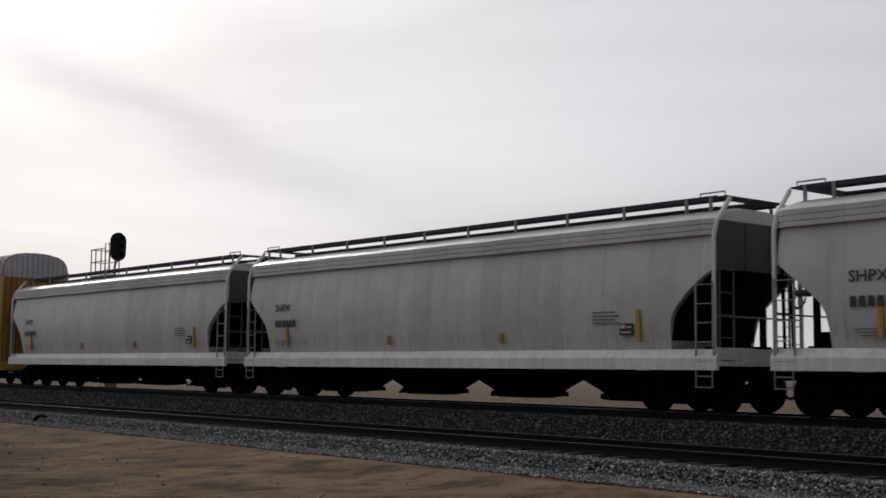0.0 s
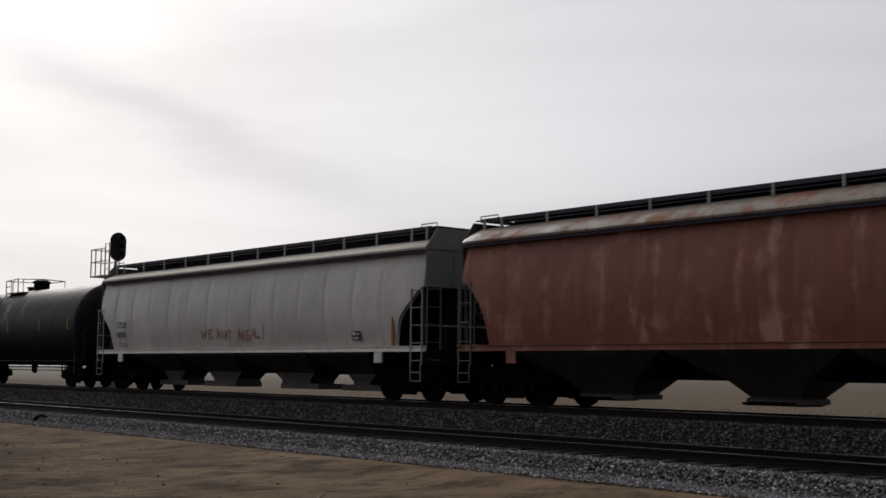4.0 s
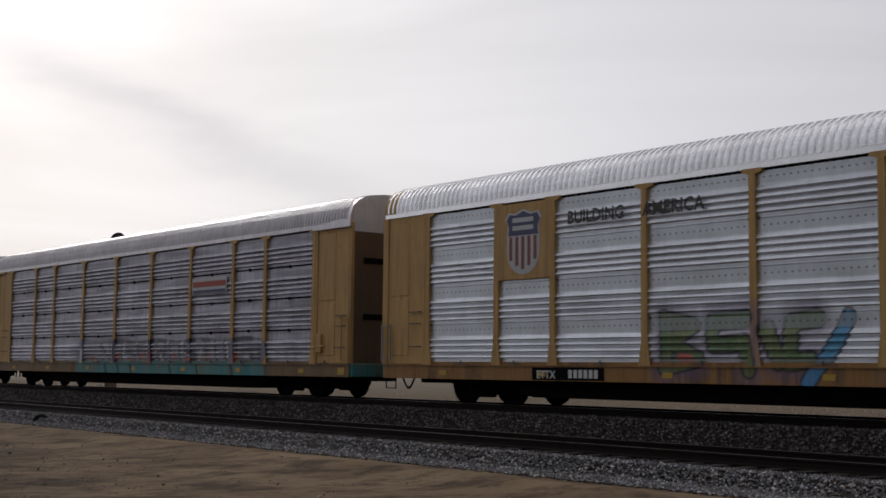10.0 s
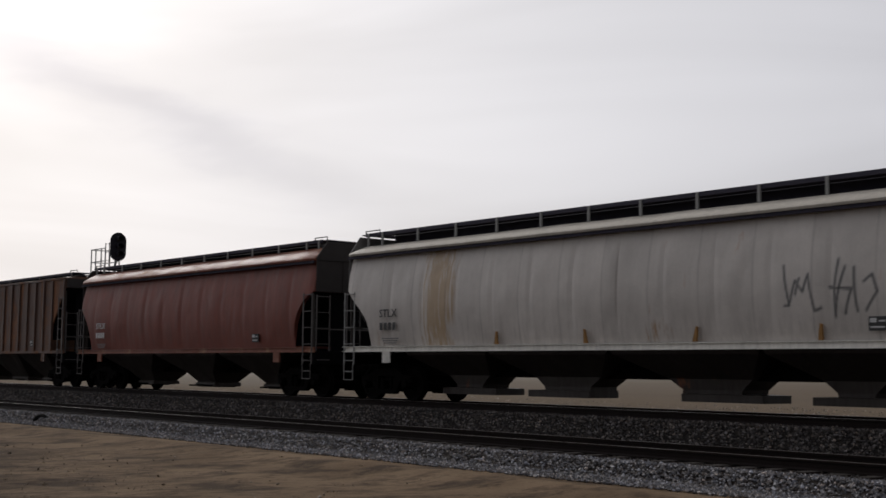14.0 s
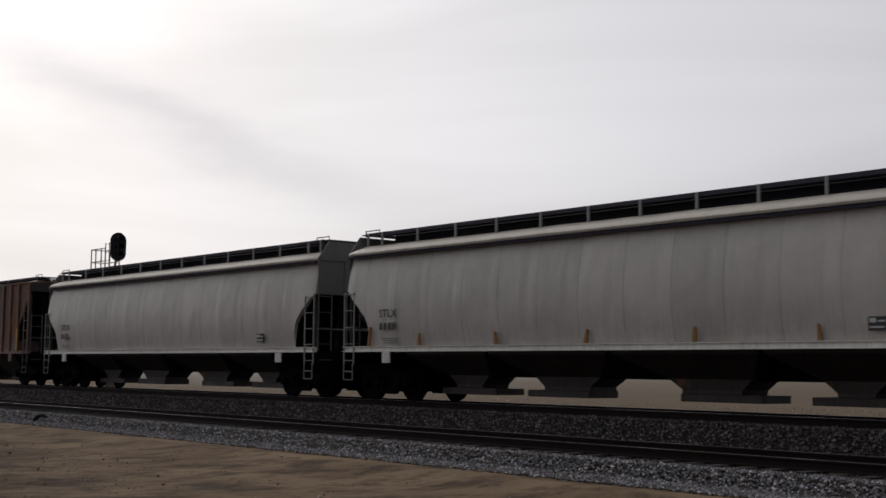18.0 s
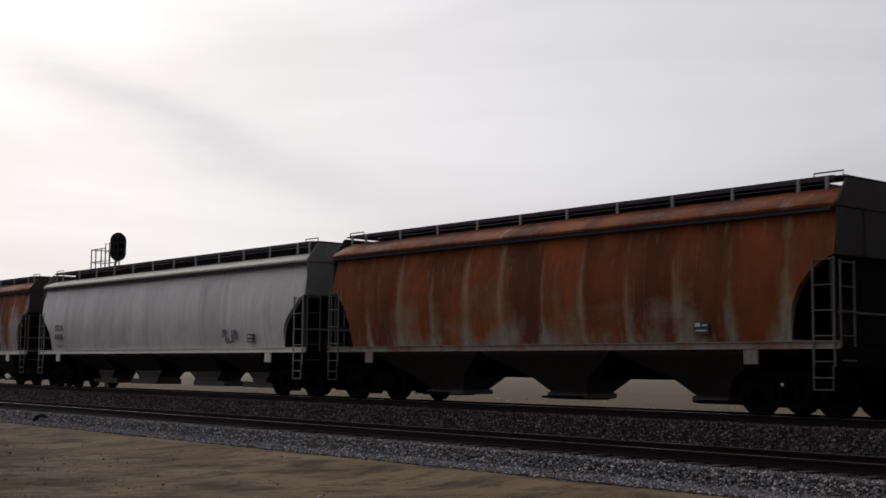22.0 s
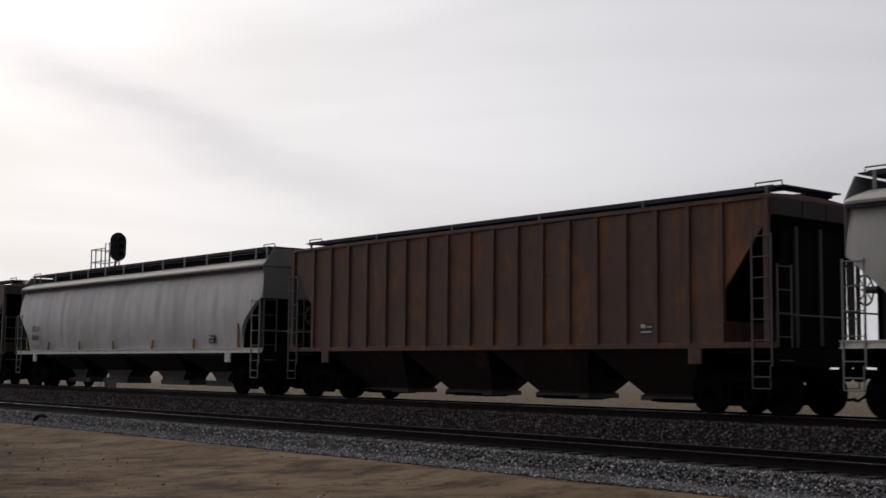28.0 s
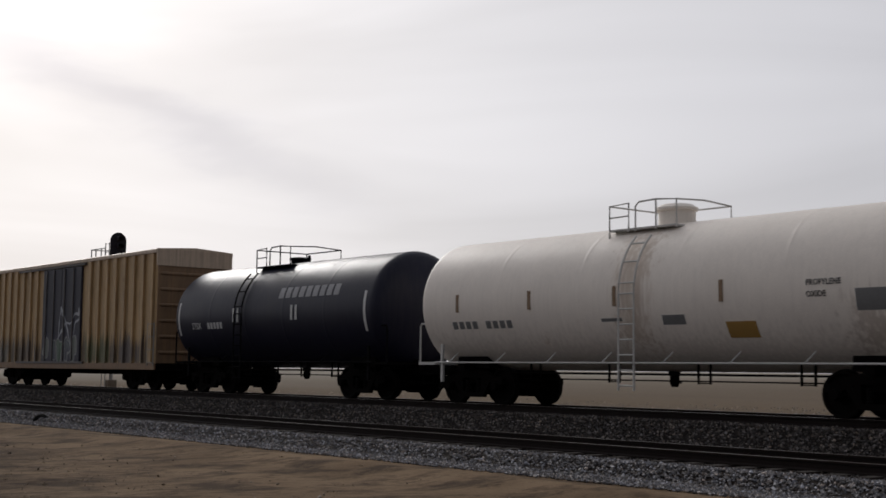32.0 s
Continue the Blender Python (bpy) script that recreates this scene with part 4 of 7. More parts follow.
def covered_hopper(style, centre, L, body, label, seed=0, sill=None, tops=None, marks=None, ink=INK, low_mat=None, digits=4, stencil=True, gold=(), tags=()):
    car = new("covered_hopper")
    zs, sill0, ze, zr = {"long": (1.44, 1.33, 4.05, 4.66), "short": (1.44, 1.33, 4.06, 4.66), "deep": (1.30, 0.88, 4.02, 4.54), "ribbed": (1.44, 1.36, 4.36, 4.62)}[style]
    outline = {"long": [(0.15, 3.02), (0.30, 2.92), (0.95, 2.35), (1.10, 2.15), (1.17, 1.9), (1.19, 1.62), (1.20, 1.44)],
               "short": [(0.15, 3.10), (0.32, 3.0), (0.62, 2.78), (0.86, 2.50), (1.02, 2.15), (1.08, 1.8), (1.10, 1.44)],
               "deep": [(0.12, 2.98), (0.30, 2.86), (0.80, 2.48), (1.10, 2.20), (1.22, 1.98), (1.27, 1.7), (1.29, 1.30)],
               "ribbed": [(0.12, 3.98), (0.20, 3.92), (0.70, 3.28), (1.28, 2.52), (1.32, 1.44)]}[style]
    outline = sorted(outline)
    low_mat = low_mat or (LOW_BROWN if style == "ribbed" else UNDER)
    tops = tops or (ROOF_BEIGE if style in ("long", "short") else body)
    sill = sill or body
    shell = part("body", hopper_body(L, outline, zs, ze, 0.21, seed, 0.12, style == "ribbed", bool(tags)), body, car, smooth=50)
    if tags:
        spray(shell, tags)
    part("roof", hopper_roof(L, ze, {"deep": "banded", "ribbed": "flat", "long": "low"}.get(style, "curved")), tops, car, smooth=35, key=("roof", style, L))
    # sills
    for s in (-1, 1):
        if style in ("long", "short"):
            # dark strip added to draw the shadow line below the overhang
            part("eave_channel", lambda: bar_along(L - 0.3, [(q * s, z) for q, z in ((-0.06, ze - 0.13), (0.035, ze - 0.13), (0.035, ze - 0.115), (0.0, ze - 0.11), (0.0, ze - 0.05), (-0.06, ze - 0.05))]), GRATE, car, "dark strip added for the shadow under the roof's edge", key=("eave_channel", ze, L, s), at=(0, 1.49 * s, 0))
        if style == "deep":
            part("side_sill", lambda: bar_along(L, [(q * s, z) for q, z in ((-0.03, 0.90), (0.06, 0.90), (0.06, 1.14), (0.05, 1.17), (-0.10, 1.33), (-0.13, 1.33))]), sill, car, key=("side_sill", style, L, s), at=(0, 1.50 * s, 0))
        elif style == "ribbed":
            part("side_sill", lambda: M().box(-L / 2, L / 2, -0.03, 0.03, 1.34, 1.46, 0.01), sill, car, key=("side_sill", style, L), at=(0, 1.46 * s, 0))
        else:
            part("side_sill", lambda: bar_along(L, [(q * s, z) for q, z in ((-0.04, 1.32), (0.06, 1.32), (0.06, 1.338), (0.01, 1.342), (0.01, 1.448), (0.06, 1.452), (0.06, 1.47), (-0.04, 1.47))]), sill, car, key=("side_sill", style, L, s), at=(0, 1.48 * s, 0))
        for e in (-1, 1):
            part("jacking_pad", lambda: M().box(-0.17, 0.17, -0.03, 0.03, 1.02, 1.34, 0.01).box(-0.05, 0.05, -0.04, 0.04, 1.10, 1.22), sill if style != "ribbed" else body, car, key="jacking_pad", at=(e * (L / 2 - 2.0), 1.49 * s, 0.0 if style != "deep" else -0.14))
            if style == "deep":
                part("corner_post", lambda: M().box(-0.035, 0.035, -0.03, 0.03, 1.25, 3.62).tube([(0, 0, 3.6), (0, 0.10, 3.95), (0, 0.55, 4.48)], 0.05, 6), sill, car, key=("corner_post", style), at=(e * (L / 2 - 0.08), 1.50 * s, 0)).rotation_euler = (0, 0, 0 if s < 0 else math.pi)
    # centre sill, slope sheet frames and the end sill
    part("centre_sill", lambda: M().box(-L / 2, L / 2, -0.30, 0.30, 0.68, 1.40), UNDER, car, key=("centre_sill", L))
    dark = BLACK if style != "ribbed" else body
    for e in (-1, 1):
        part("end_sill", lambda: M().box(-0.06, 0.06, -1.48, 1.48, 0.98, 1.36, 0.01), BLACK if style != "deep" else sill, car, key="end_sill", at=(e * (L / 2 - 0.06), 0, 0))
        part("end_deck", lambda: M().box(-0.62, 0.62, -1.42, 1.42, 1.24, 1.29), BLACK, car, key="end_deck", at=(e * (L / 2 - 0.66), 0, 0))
        for y in (-0.42, 0.42):
            part("end_post", lambda: M().box(-0.05, 0.05, -0.06, 0.06, 1.28, 2.98 if style != "ribbed" else 3.9), low_mat, car, key=("end_post", style), at=(e * (L / 2 - 0.30), y, 0))
        for y in (-1.36, 1.36):
            part("brace", lambda: M().tube([(0, 0, 1.30), (-0.05, 0, 3.1 if style != "ribbed" else 4.0)], 0.035, 6), low_mat, car, key=("brace", style), at=(e * (L / 2 - 0.20), y, 0))
        part("slope_web", lambda: M().slab([(-0.05, 1.3), (0.95, 1.3), (0.9, 2.2), (0.3, 2.75)], -0.02, 0.02), low_mat, car, key="slope_web", at=(e * (L / 2 - 1.25), 0, 0)).rotation_euler = (0, 0, 0 if e > 0 else math.pi)
        # end wall, and black sheets over the slopes that paint the recess's shade
        m = M()
        pts = [(0.10, ze)] + [(a - 0.015, z - 0.012) for a, z in outline if z > 1.5] + [(outline[-1][0] + 0.02, 1.30)]
        rows = [[(e * (L / 2 - a), y, z) for y in (-1.405, 1.405)] for a, z in pts]
        for (p, q), (p2, q2) in zip(rows[1:], rows[2:]):
            m.add([p, q, q2, p2], [(0, 1, 2, 3)])
        part("slope_sheet", m, BLACK, car, "sloping end sheet blackened for the recess shade", key=("slope_sheet", style, L, e))
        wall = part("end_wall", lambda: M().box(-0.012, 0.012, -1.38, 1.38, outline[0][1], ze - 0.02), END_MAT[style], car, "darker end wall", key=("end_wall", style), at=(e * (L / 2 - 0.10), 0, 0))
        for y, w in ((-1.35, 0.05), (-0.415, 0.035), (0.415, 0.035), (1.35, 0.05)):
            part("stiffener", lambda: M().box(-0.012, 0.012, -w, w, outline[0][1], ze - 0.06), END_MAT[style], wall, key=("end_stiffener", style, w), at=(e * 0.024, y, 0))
        if style in ("long", "short"):
            # the end wall goes on up under the roof's curve
            gable = [(-1.40, ze - 0.03), (-1.40, ze + 0.03), (-1.04, zr - 0.07), (1.04, zr - 0.07), (1.40, ze + 0.03), (1.40, ze - 0.03)]
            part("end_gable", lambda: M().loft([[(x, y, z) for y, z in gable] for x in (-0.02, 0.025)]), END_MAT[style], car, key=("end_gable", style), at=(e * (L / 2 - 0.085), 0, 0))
        # black plate added to close the end opening and keep it dark
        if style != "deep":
            part("end_bulkhead", lambda: M().box(-0.02, 0.02, {"long": -0.55, "short": -0.75, "ribbed": -0.9}[style], 1.40, 1.30, 3.10 if style != "ribbed" else 4.1), BLACK, car, "black plate added to fill the end opening", key=("end_bulkhead", style), at=(e * (L / 2 - (0.22 if style != "ribbed" else 0.32)), 0, 0))
        coupler(car, e * L / 2, e)
        bogie(car, e * (L / 2 - {"long": 1.42, "short": 1.45, "deep": 1.35, "ribbed": 1.28}[style]))
        lm = LADDER if style in ("long", "deep") else LADDER_D
        top = {"long": 2.98, "short": 3.05, "deep": 2.7, "ribbed": 3.6}[style]
        x = L / 2 - 0.54 if e > 0 else -L / 2 + 0.08
        for y in (-1.53, 1.53):
            put_ladder(car, x, y, 0.98, top - 0.98, lm)
            stirrup(car, x, y, 0.55, lm)
        put_ladder(car, e * (L / 2 - 0.02), -1.40, 1.0, 2.0, LADDER_D, end=True)
        part("end_rail", lambda: M().tube([(0, -1.45, 0), (0, 1.45, 0)], 0.02, 6), lm, car, key="end_rail", at=(e * (L / 2 - 0.03), 0, 2.0))
    brake_wheel(car, -L / 2 - 0.06, -0.55, 2.45, LADDER_D)
    part("brake_cylinder", lambda: M().lathe([(-0.35, 0.05), (-0.33, 0.16), (0.25, 0.16), (0.33, 0.05)], 14, "x").box(-0.3, 0.3, -0.05, 0.05, -0.25, -0.1), low_mat, car, key="brake_cylinder", at=(-L / 2 + 0.75, -0.4, 1.52), smooth=40)
    # discharge bays
    low = 0.22
    if style == "long":
        cuts, gaps, zt = [1.15, 5.70, 9.80, 13.85, L - 1.15], None, 1.36
    elif style == "short":
        cuts, gaps, zt = [1.05, 5.85, 10.30, L - 1.05], (1.25, 1.62), 1.36
    elif style == "deep":
        cuts, gaps, zt = [1.3, 5.20, 9.0, 12.75, L - 1.3], (0.56, 1.08), 1.34
    else:
        cuts, gaps, zt = [1.30, 5.15, 8.55, 12.0, L - 1.2], (0.56, 0.86), 1.44
    for i, (a, b) in enumerate(zip(cuts, cuts[1:])):
        first, last = i == 0, i == len(cuts) - 2
        form = gaps or ("end" if first or last else "gate")
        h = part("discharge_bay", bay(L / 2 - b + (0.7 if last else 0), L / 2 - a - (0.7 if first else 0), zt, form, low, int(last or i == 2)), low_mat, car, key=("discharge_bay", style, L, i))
        if not gaps:
            continue
        part("gate", lambda: M().box(-0.55, 0.55, -0.55, 0.55, 0, 0.07, 0.01).tube([(-0.5, -0.5, 0.035), (-0.5, -0.85, 0.035)], 0.03, 6).box(-0.85, 0.62, -0.30, 0.30, -0.02, 0.03), UNDER, h, key="gate", at=(L / 2 - (a + b) / 2, 0, low - 0.02))
    # roof walkways
    if style == "ribbed":
        br = [L / 2 - 0.5 - (L - 1.0) * i / 5 for i in range(6)]
    else:
        n = 12 if style == "long" else 10
        br = [L / 2 - 0.5] + [L / 2 - 1.15 - (L - 2.3) * i / (n - 1) for i in range(n)] + [-L / 2 + 0.5]
    rz = {"long": 4.29, "short": 4.40, "deep": 4.22, "ribbed": 4.44}[style]
    running_boards(car, L, zr, br, rz, LADDER if style != "ribbed" else LADDER_D, low=style == "deep")
    if style == "ribbed":
        for s in (-1, 1):
            for i in range(18):
                dd = 1.31 + (L - 2.62) * i / 17
                part("rib", lambda: M().slab([(-0.055, 1.44), (0.055, 1.44), (0.055, 4.30), (-0.055, 4.30)], -0.045, 0.045), body, car, key="rib", at=(L / 2 - dd, s * 1.47, 0))
            for dd in (0.22, L - 0.22):
                part("end_rib", lambda: M().box(-0.06, 0.06, -0.04, 0.04, 1.40, 4.3), body, car, key="end_rib", at=(L / 2 - dd, s * 1.46, 0))
    # lettering and reflectors
    y = -1.55 if style != "ribbed" else -1.445
    yl = -1.575
    if marks:
        text_part(marks, 0.30, -L / 2 + 1.75, yl, 2.25 if style != "deep" else 2.55, ink, car, width=1.15)
        bars(car, -L / 2 + 1.78, 1.90 if style != "deep" else 2.08, digits, 0.20, ink, yl)
        for i in range(3):
            bars(car, -L / 2 + 1.85 + 0.05 * i, 1.66 - 0.06 * i, 1, 0.025, GREYINK, yl + 0.02, 0.75 - 0.1 * i, name="small_print_bar")
    if stencil:
        x = L / 2 - {"long": 3.0, "short": 3.2, "deep": 2.45, "ribbed": 3.35}[style]
        if style == "ribbed":
            y = -1.45
        else:
            y = -1.535
        st = part("inspection_stencil", M().box(x - 0.19, x + 0.19, y, y + 0.02, 1.64, 1.90), INK, car, "black panel with white print")
        part("stencil_print", M().box(x - 0.16, x - 0.03, y - 0.006, y, 1.79, 1.87).box(x + 0.02, x + 0.15, y - 0.006, y, 1.80, 1.83).box(x - 0.15, x + 0.14, y - 0.006, y, 1.69, 1.72), WHITE, st)
        for i in range(4 if style == "deep" else 0):
            bars(car, x - 1.0, 1.90 + 0.08 * i, 1, 0.03, GREYINK, y - 0.02, 0.8 - 0.12 * (i % 2), name="small_print_bar")
    for i, (dd, h) in enumerate(gold):
        if style in ("deep", "ribbed"):
            part("reflector", M().box(L / 2 - dd - 0.05, L / 2 - dd + 0.05, -1.56 if style != "ribbed" else -1.53, -1.50, 1.50, 1.50 + h), REFLECT, car, "yellow reflective strip")
        else:
            x, lean = L / 2 - dd, 0.05 * (i % 3 - 1)
            part("reflector", M().slab([(x - 0.05, 1.48), (x + 0.055, 1.48), (x + 0.03 + lean, 1.48 + h), (x - 0.01 + lean, 1.50 + h)], -1.555, -1.50), STREAK, car, "rust-streaked orange reflective strip")
    return finish(car, centre, L, label, "hopper car")


def side_y(style, z):
    """Where the near skin of a curved hopper lies at the height z."""
    zs, ze = {"long": (1.44, 4.05), "short": (1.44, 4.06), "deep": (1.30, 4.02)}[style]
    u = (z - zs) / (ze - zs)
    return -(1.33 + 0.21 * math.sin(math.pi * min(1, max(0, u * 0.92 + 0.10))) - 0.04 * max(0, u - 0.8)) - 0.05


def scrawl(car, style, x, z, n, size, material, seed, width=0.03, loops=False, spread=1.0):
    """Sprayed handwriting that cannot be read: flat strokes that follow the side."""
    r = random.Random(seed)
    for i in range(n):
        pts = []
        k = r.randint(4, 7)
        for j in range(k):
            pts.append((x + size * spread * (i * 0.62 + (r.random() - 0.3) * 0.75), z + size * (r.random() if not j % 2 else r.choice((0.0, 0.9)) + 0.1 * r.random())))
        fine = []
        for j in range(k - 1):
            for q in range(5):
                t = q / 5
                a, b = pts[j], pts[j + 1]
                bow = 0.16 * size * math.sin(math.pi * t) * (1 if j % 2 else -1) if loops else 0.04 * math.sin(math.pi * t)
                fine.append((a[0] + (b[0] - a[0]) * t + bow, a[1] + (b[1] - a[1]) * t))
        fine.append(pts[-1])
        m = M()
        v = []
        for j, (px, pz) in enumerate(fine):
            a, b = fine[max(0, j - 1)], fine[min(len(fine) - 1, j + 1)]
            dx, dz = b[0] - a[0], b[1] - a[1]
            l = math.hypot(dx, dz) or 1
            y = side_y(style, pz)
            w = width * (0.7 + 0.5 * r.random())
            v += [(px - dz / l * w, y, pz + dx / l * w), (px + dz / l * w, y, pz - dx / l * w)]
        m.add(v, [(2 * j, 2 * j + 1, 2 * j + 3, 2 * j + 2) for j in range(len(fine) - 1)])
        part("graffiti_stroke", m, material, car)

# ---------------------------------------------------------------- signal beyond the tracks
MAST = surface("signal_mast_paint", (0.30, 0.30, 0.30), 0.6, var=0.3)
HEADBLACK = surface("signal_black", (0.012, 0.010, 0.016), 0.6, var=0.2, spec=0.3)
CONCRETE = surface("mast_base_concrete", (0.17, 0.14, 0.11), 0.9, bump=0.01, var=0.4)
LENS = surface("dark_lens", (0.02, 0.02, 0.02), 0.1, var=0.1)
sig = tagged(new("railway_signal"), "black oval colour-light signal on a mast with a railed platform", "signal")
sig.location = (-56.3, 26.5, -0.5)
part("base", M().box(-0.45, 0.0, -0.22, 0.22, -0.1, 0.72, 0.03), CONCRETE, sig, "tan concrete footing")
part("mast", M().lathe([(0.6, 0.09), (5.9, 0.075)], 14, "z", (-0.22, 0, 0)), MAST, sig, smooth=40)
oval = [(0.40 * math.cos(a), (0.28 if math.sin(a) >= 0 else -0.28) + 0.40 * math.sin(a)) for a in [i * math.tau / 32 for i in range(32)]]
hd = part("signal_head", M().add([(x, y, z) for x in (-0.03, 0.03) for y, z in oval], [(i, (i + 1) % 32, 32 + (i + 1) % 32, 32 + i) for i in range(32)] + [tuple(range(31, -1, -1)), tuple(range(32, 64))]).box(-0.28, -0.03, -0.16, 0.16, -0.45, 0.45, 0.03), HEADBLACK, sig, "black oval backplate", at=(0.10, 0.0, 7.0))
for z in (-0.36, 0.0, 0.36):
    part("visor", lambda: M().add([(x, 0.15 * math.cos(a), 0.15 * math.sin(a)) for x in (0.03, 0.30) for a in [math.pi * (-0.15 + 1.3 * i / 10) for i in range(11)]], [(i, i + 1, 12 + i, 11 + i) for i in range(10)]), HEADBLACK, hd, key="visor", at=(0, 0, z))
    part("lens", lambda: M().lathe([(0.03, 0.11), (0.045, 0.10), (0.055, 0.02)], 16, "x"), LENS, hd, key="signal_lens", at=(0, 0, z))
part("bracket", M().tube([(-0.22, 0, 5.7), (-0.20, 0, 6.1), (-0.05, 0, 6.35), (0.0, 0, 6.6)], 0.06, 8), MAST, sig, smooth=50)
part("platform", M().box(-2.1, 0.2, -0.38, 0.38, 5.62, 5.68), MAST, sig, "grating work platform")
for x in (-2.05, -1.55, -0.95, -0.5):
    for y in (-0.36, 0.36):
        part("railing_post", lambda: M().tube([(0, 0, 5.66), (0, 0, 6.98)], 0.03, 6), MAST, sig, key="railing_post", at=(x, y, 0))
for y in (-0.36, 0.36):
    for z in (6.35, 6.96):
        part("railing_bar", lambda: M().tube([(-2.05, 0, 0), (-0.5, 0, 0)], 0.024, 6), MAST, sig, key="railing_bar", at=(0, y, z))
for z in (6.35, 6.96):
    part("railing_end", lambda: M().tube([(-2.05, -0.36, 0), (-2.05, 0.36, 0)], 0.024, 6), MAST, sig, key="railing_end", at=(0, 0, z))
part("ladder", lambda: ladder(6.9, 0.4), MAST, sig, at=(-0.62, -0.30, 0.3))

# ---------------------------------------------------------------- auto racks
RL = 27.12
POSTS = [1.83, 4.52, 6.46, 9.28, 12.14, 15.0, 17.84, 20.65, 22.60, 25.26]


def rack_panel(x0, x1, fine=False):
    """A perforated steel side panel: four bands of four ridges with flat strips between."""
    def make():
        z0, z1 = 1.03, 4.86
        pts = []
        h = (z1 - z0) / 4
        for b in range(4):
            base = z0 + b * h
            pts += [(base, 0.0), (base + 0.02, 0.02), (base + 0.03, 0.0)]
            for k in range(4):
                c = base + 0.17 + 0.145 * k
                pts += [(c - 0.052, 0.004), (c - 0.044, -0.058), (c - 0.030, -0.066), (c + 0.060, 0.0)]
        pts.append((z1, 0.0))
        n = 7
        if fine:
            n = round((x1 - x0) / 0.024)
            cut = []
            for (za, ya), (zb, yb) in zip(pts, pts[1:]):
                k = max(1, math.ceil((zb - za) / 0.026)) if za < 3.05 else 1
                cut += [(za + (zb - za) * q / k, ya + (yb - ya) * q / k) for q in range(k)]
            pts = cut + pts[-1:]
        rings = [[(x0 + (x1 - x0) * i / n, y + 0.012 * noise.noise((i * 6.3 / n, z * 1.5, x0)), z) for z, y in pts] for i in range(n + 1)]
        return M().loft(rings, cap=False, closed=False)
    return make


def rack_post(x, fine):
    """An upright post with a flared foot and a cap plate."""
    rings = []
    for z, w in [(0.95 + 0.6 * i / (24 if fine else 1), 0.17 - 0.085 * i / (24 if fine else 1)) for i in range(25 if fine else 2)] + [(1.6 + 0.04 * i, 0.085) for i in range(36 if fine else 1)] + [(4.80, 0.075), (4.85, 0.24), (4.92, 0.24)]:
        k = 6 if fine else 1
        rings.append([(x - w + 2 * w * q / k, -0.05, z) for q in range(k + 1)] + [(x + w, 0.05, z), (x - w, 0.05, z)])
    return M().loft(rings)


def fine_sill(z0, z1, y):
    """The near face of a sill, cut finely."""
    zs = [z0 + (z1 - z0) * i / 12 for i in range(13)]
    n = round(RL / 0.035)
    return M().loft([[(-RL / 2 + RL * i / n, -y, z) for z in zs] + [(-RL / 2 + RL * i / n, y, z1), (-RL / 2 + RL * i / n, y, z0)] for i in range(n + 1)])


def rack_roof(pitch):
    """Curved roof of cross-corrugated sheet."""
    prof = [(1.47, 5.04), (1.46, 5.20), (1.39, 5.40), (1.24, 5.57), (1.00, 5.70), (0.66, 5.78), (0.33, 5.82), (0.0, 5.83)]
    prof = prof + [(-y, z) for y, z in prof[-2::-1]]
    rings = []
    n = round((RL - 0.24) / pitch)
    for i in range(n):
        for f, h in ((0.0, 0.0), (0.14, 0.066), (0.42, 0.066), (0.56, 0.0)):
            x = -RL / 2 + 0.12 + (RL - 0.24) * (i + f) / n
            rings.append([(x, -y * (1 + h / 1.5), z + h * min(1, max(0.0, (z - 5.04) * 1.6))) for y, z in prof])
    return M().loft(rings, cap=False, closed=False)


def rack_end_cap(w):
    prof = [(1.50, 4.98), (1.52, 5.06), (1.51, 5.22), (1.44, 5.43), (1.28, 5.62), (1.03, 5.75), (0.66, 5.83), (0.33, 5.87), (0.0, 5.88)]
    prof = prof + [(-y, z) for y, z in prof[-2::-1]]
    return M().loft([[(x, -y, z) for y, z in prof] for x in (-w, w)])


def end_doors(full):
    """End door with upright folds, one pleated sheet."""
    prof, k = [], 12
    for i in range(k):
        for q in (0.05, 0.45, 0.55, 0.95):
            prof.append((-1.42 + 2.84 * (i + q) / k, 0.0 if q < 0.5 else 0.085))
    rings = []
    for y, x in prof:
        top = 5.80 - 0.62 * max(0, abs(y) - 0.62) ** 1.6
        lo, hi = (4.75, top) if full == "top" else (1.0, 4.75 if full == "low" else top)
        rings.append([(x - 0.03, y, lo), (x, y, lo), (x, y, hi), (x - 0.03, y, hi)])
    return M().loft(rings)


def end_plates(kind):
    """Smooth end door sheets: two plates under the roof's curve, or the closed doors below them."""
    m = M()
    for y0, y1 in ((-1.44, 0.31), (0.35, 1.44)) if kind == "top" else ((-1.44, -0.03), (0.0, 1.44)):
        rings = []
        for i in range(15):
            y = y0 + (y1 - y0) * i / 14
            lo, hi = (4.74, 5.80 - 0.62 * max(0, abs(y) - 0.62) ** 1.6) if kind == "top" else (1.0, 4.73)
            rings.append([(-0.04, y, lo), (0.0, y, lo), (0.0, y, hi), (-0.04, y, hi)])
        m.loft(rings)
    return m


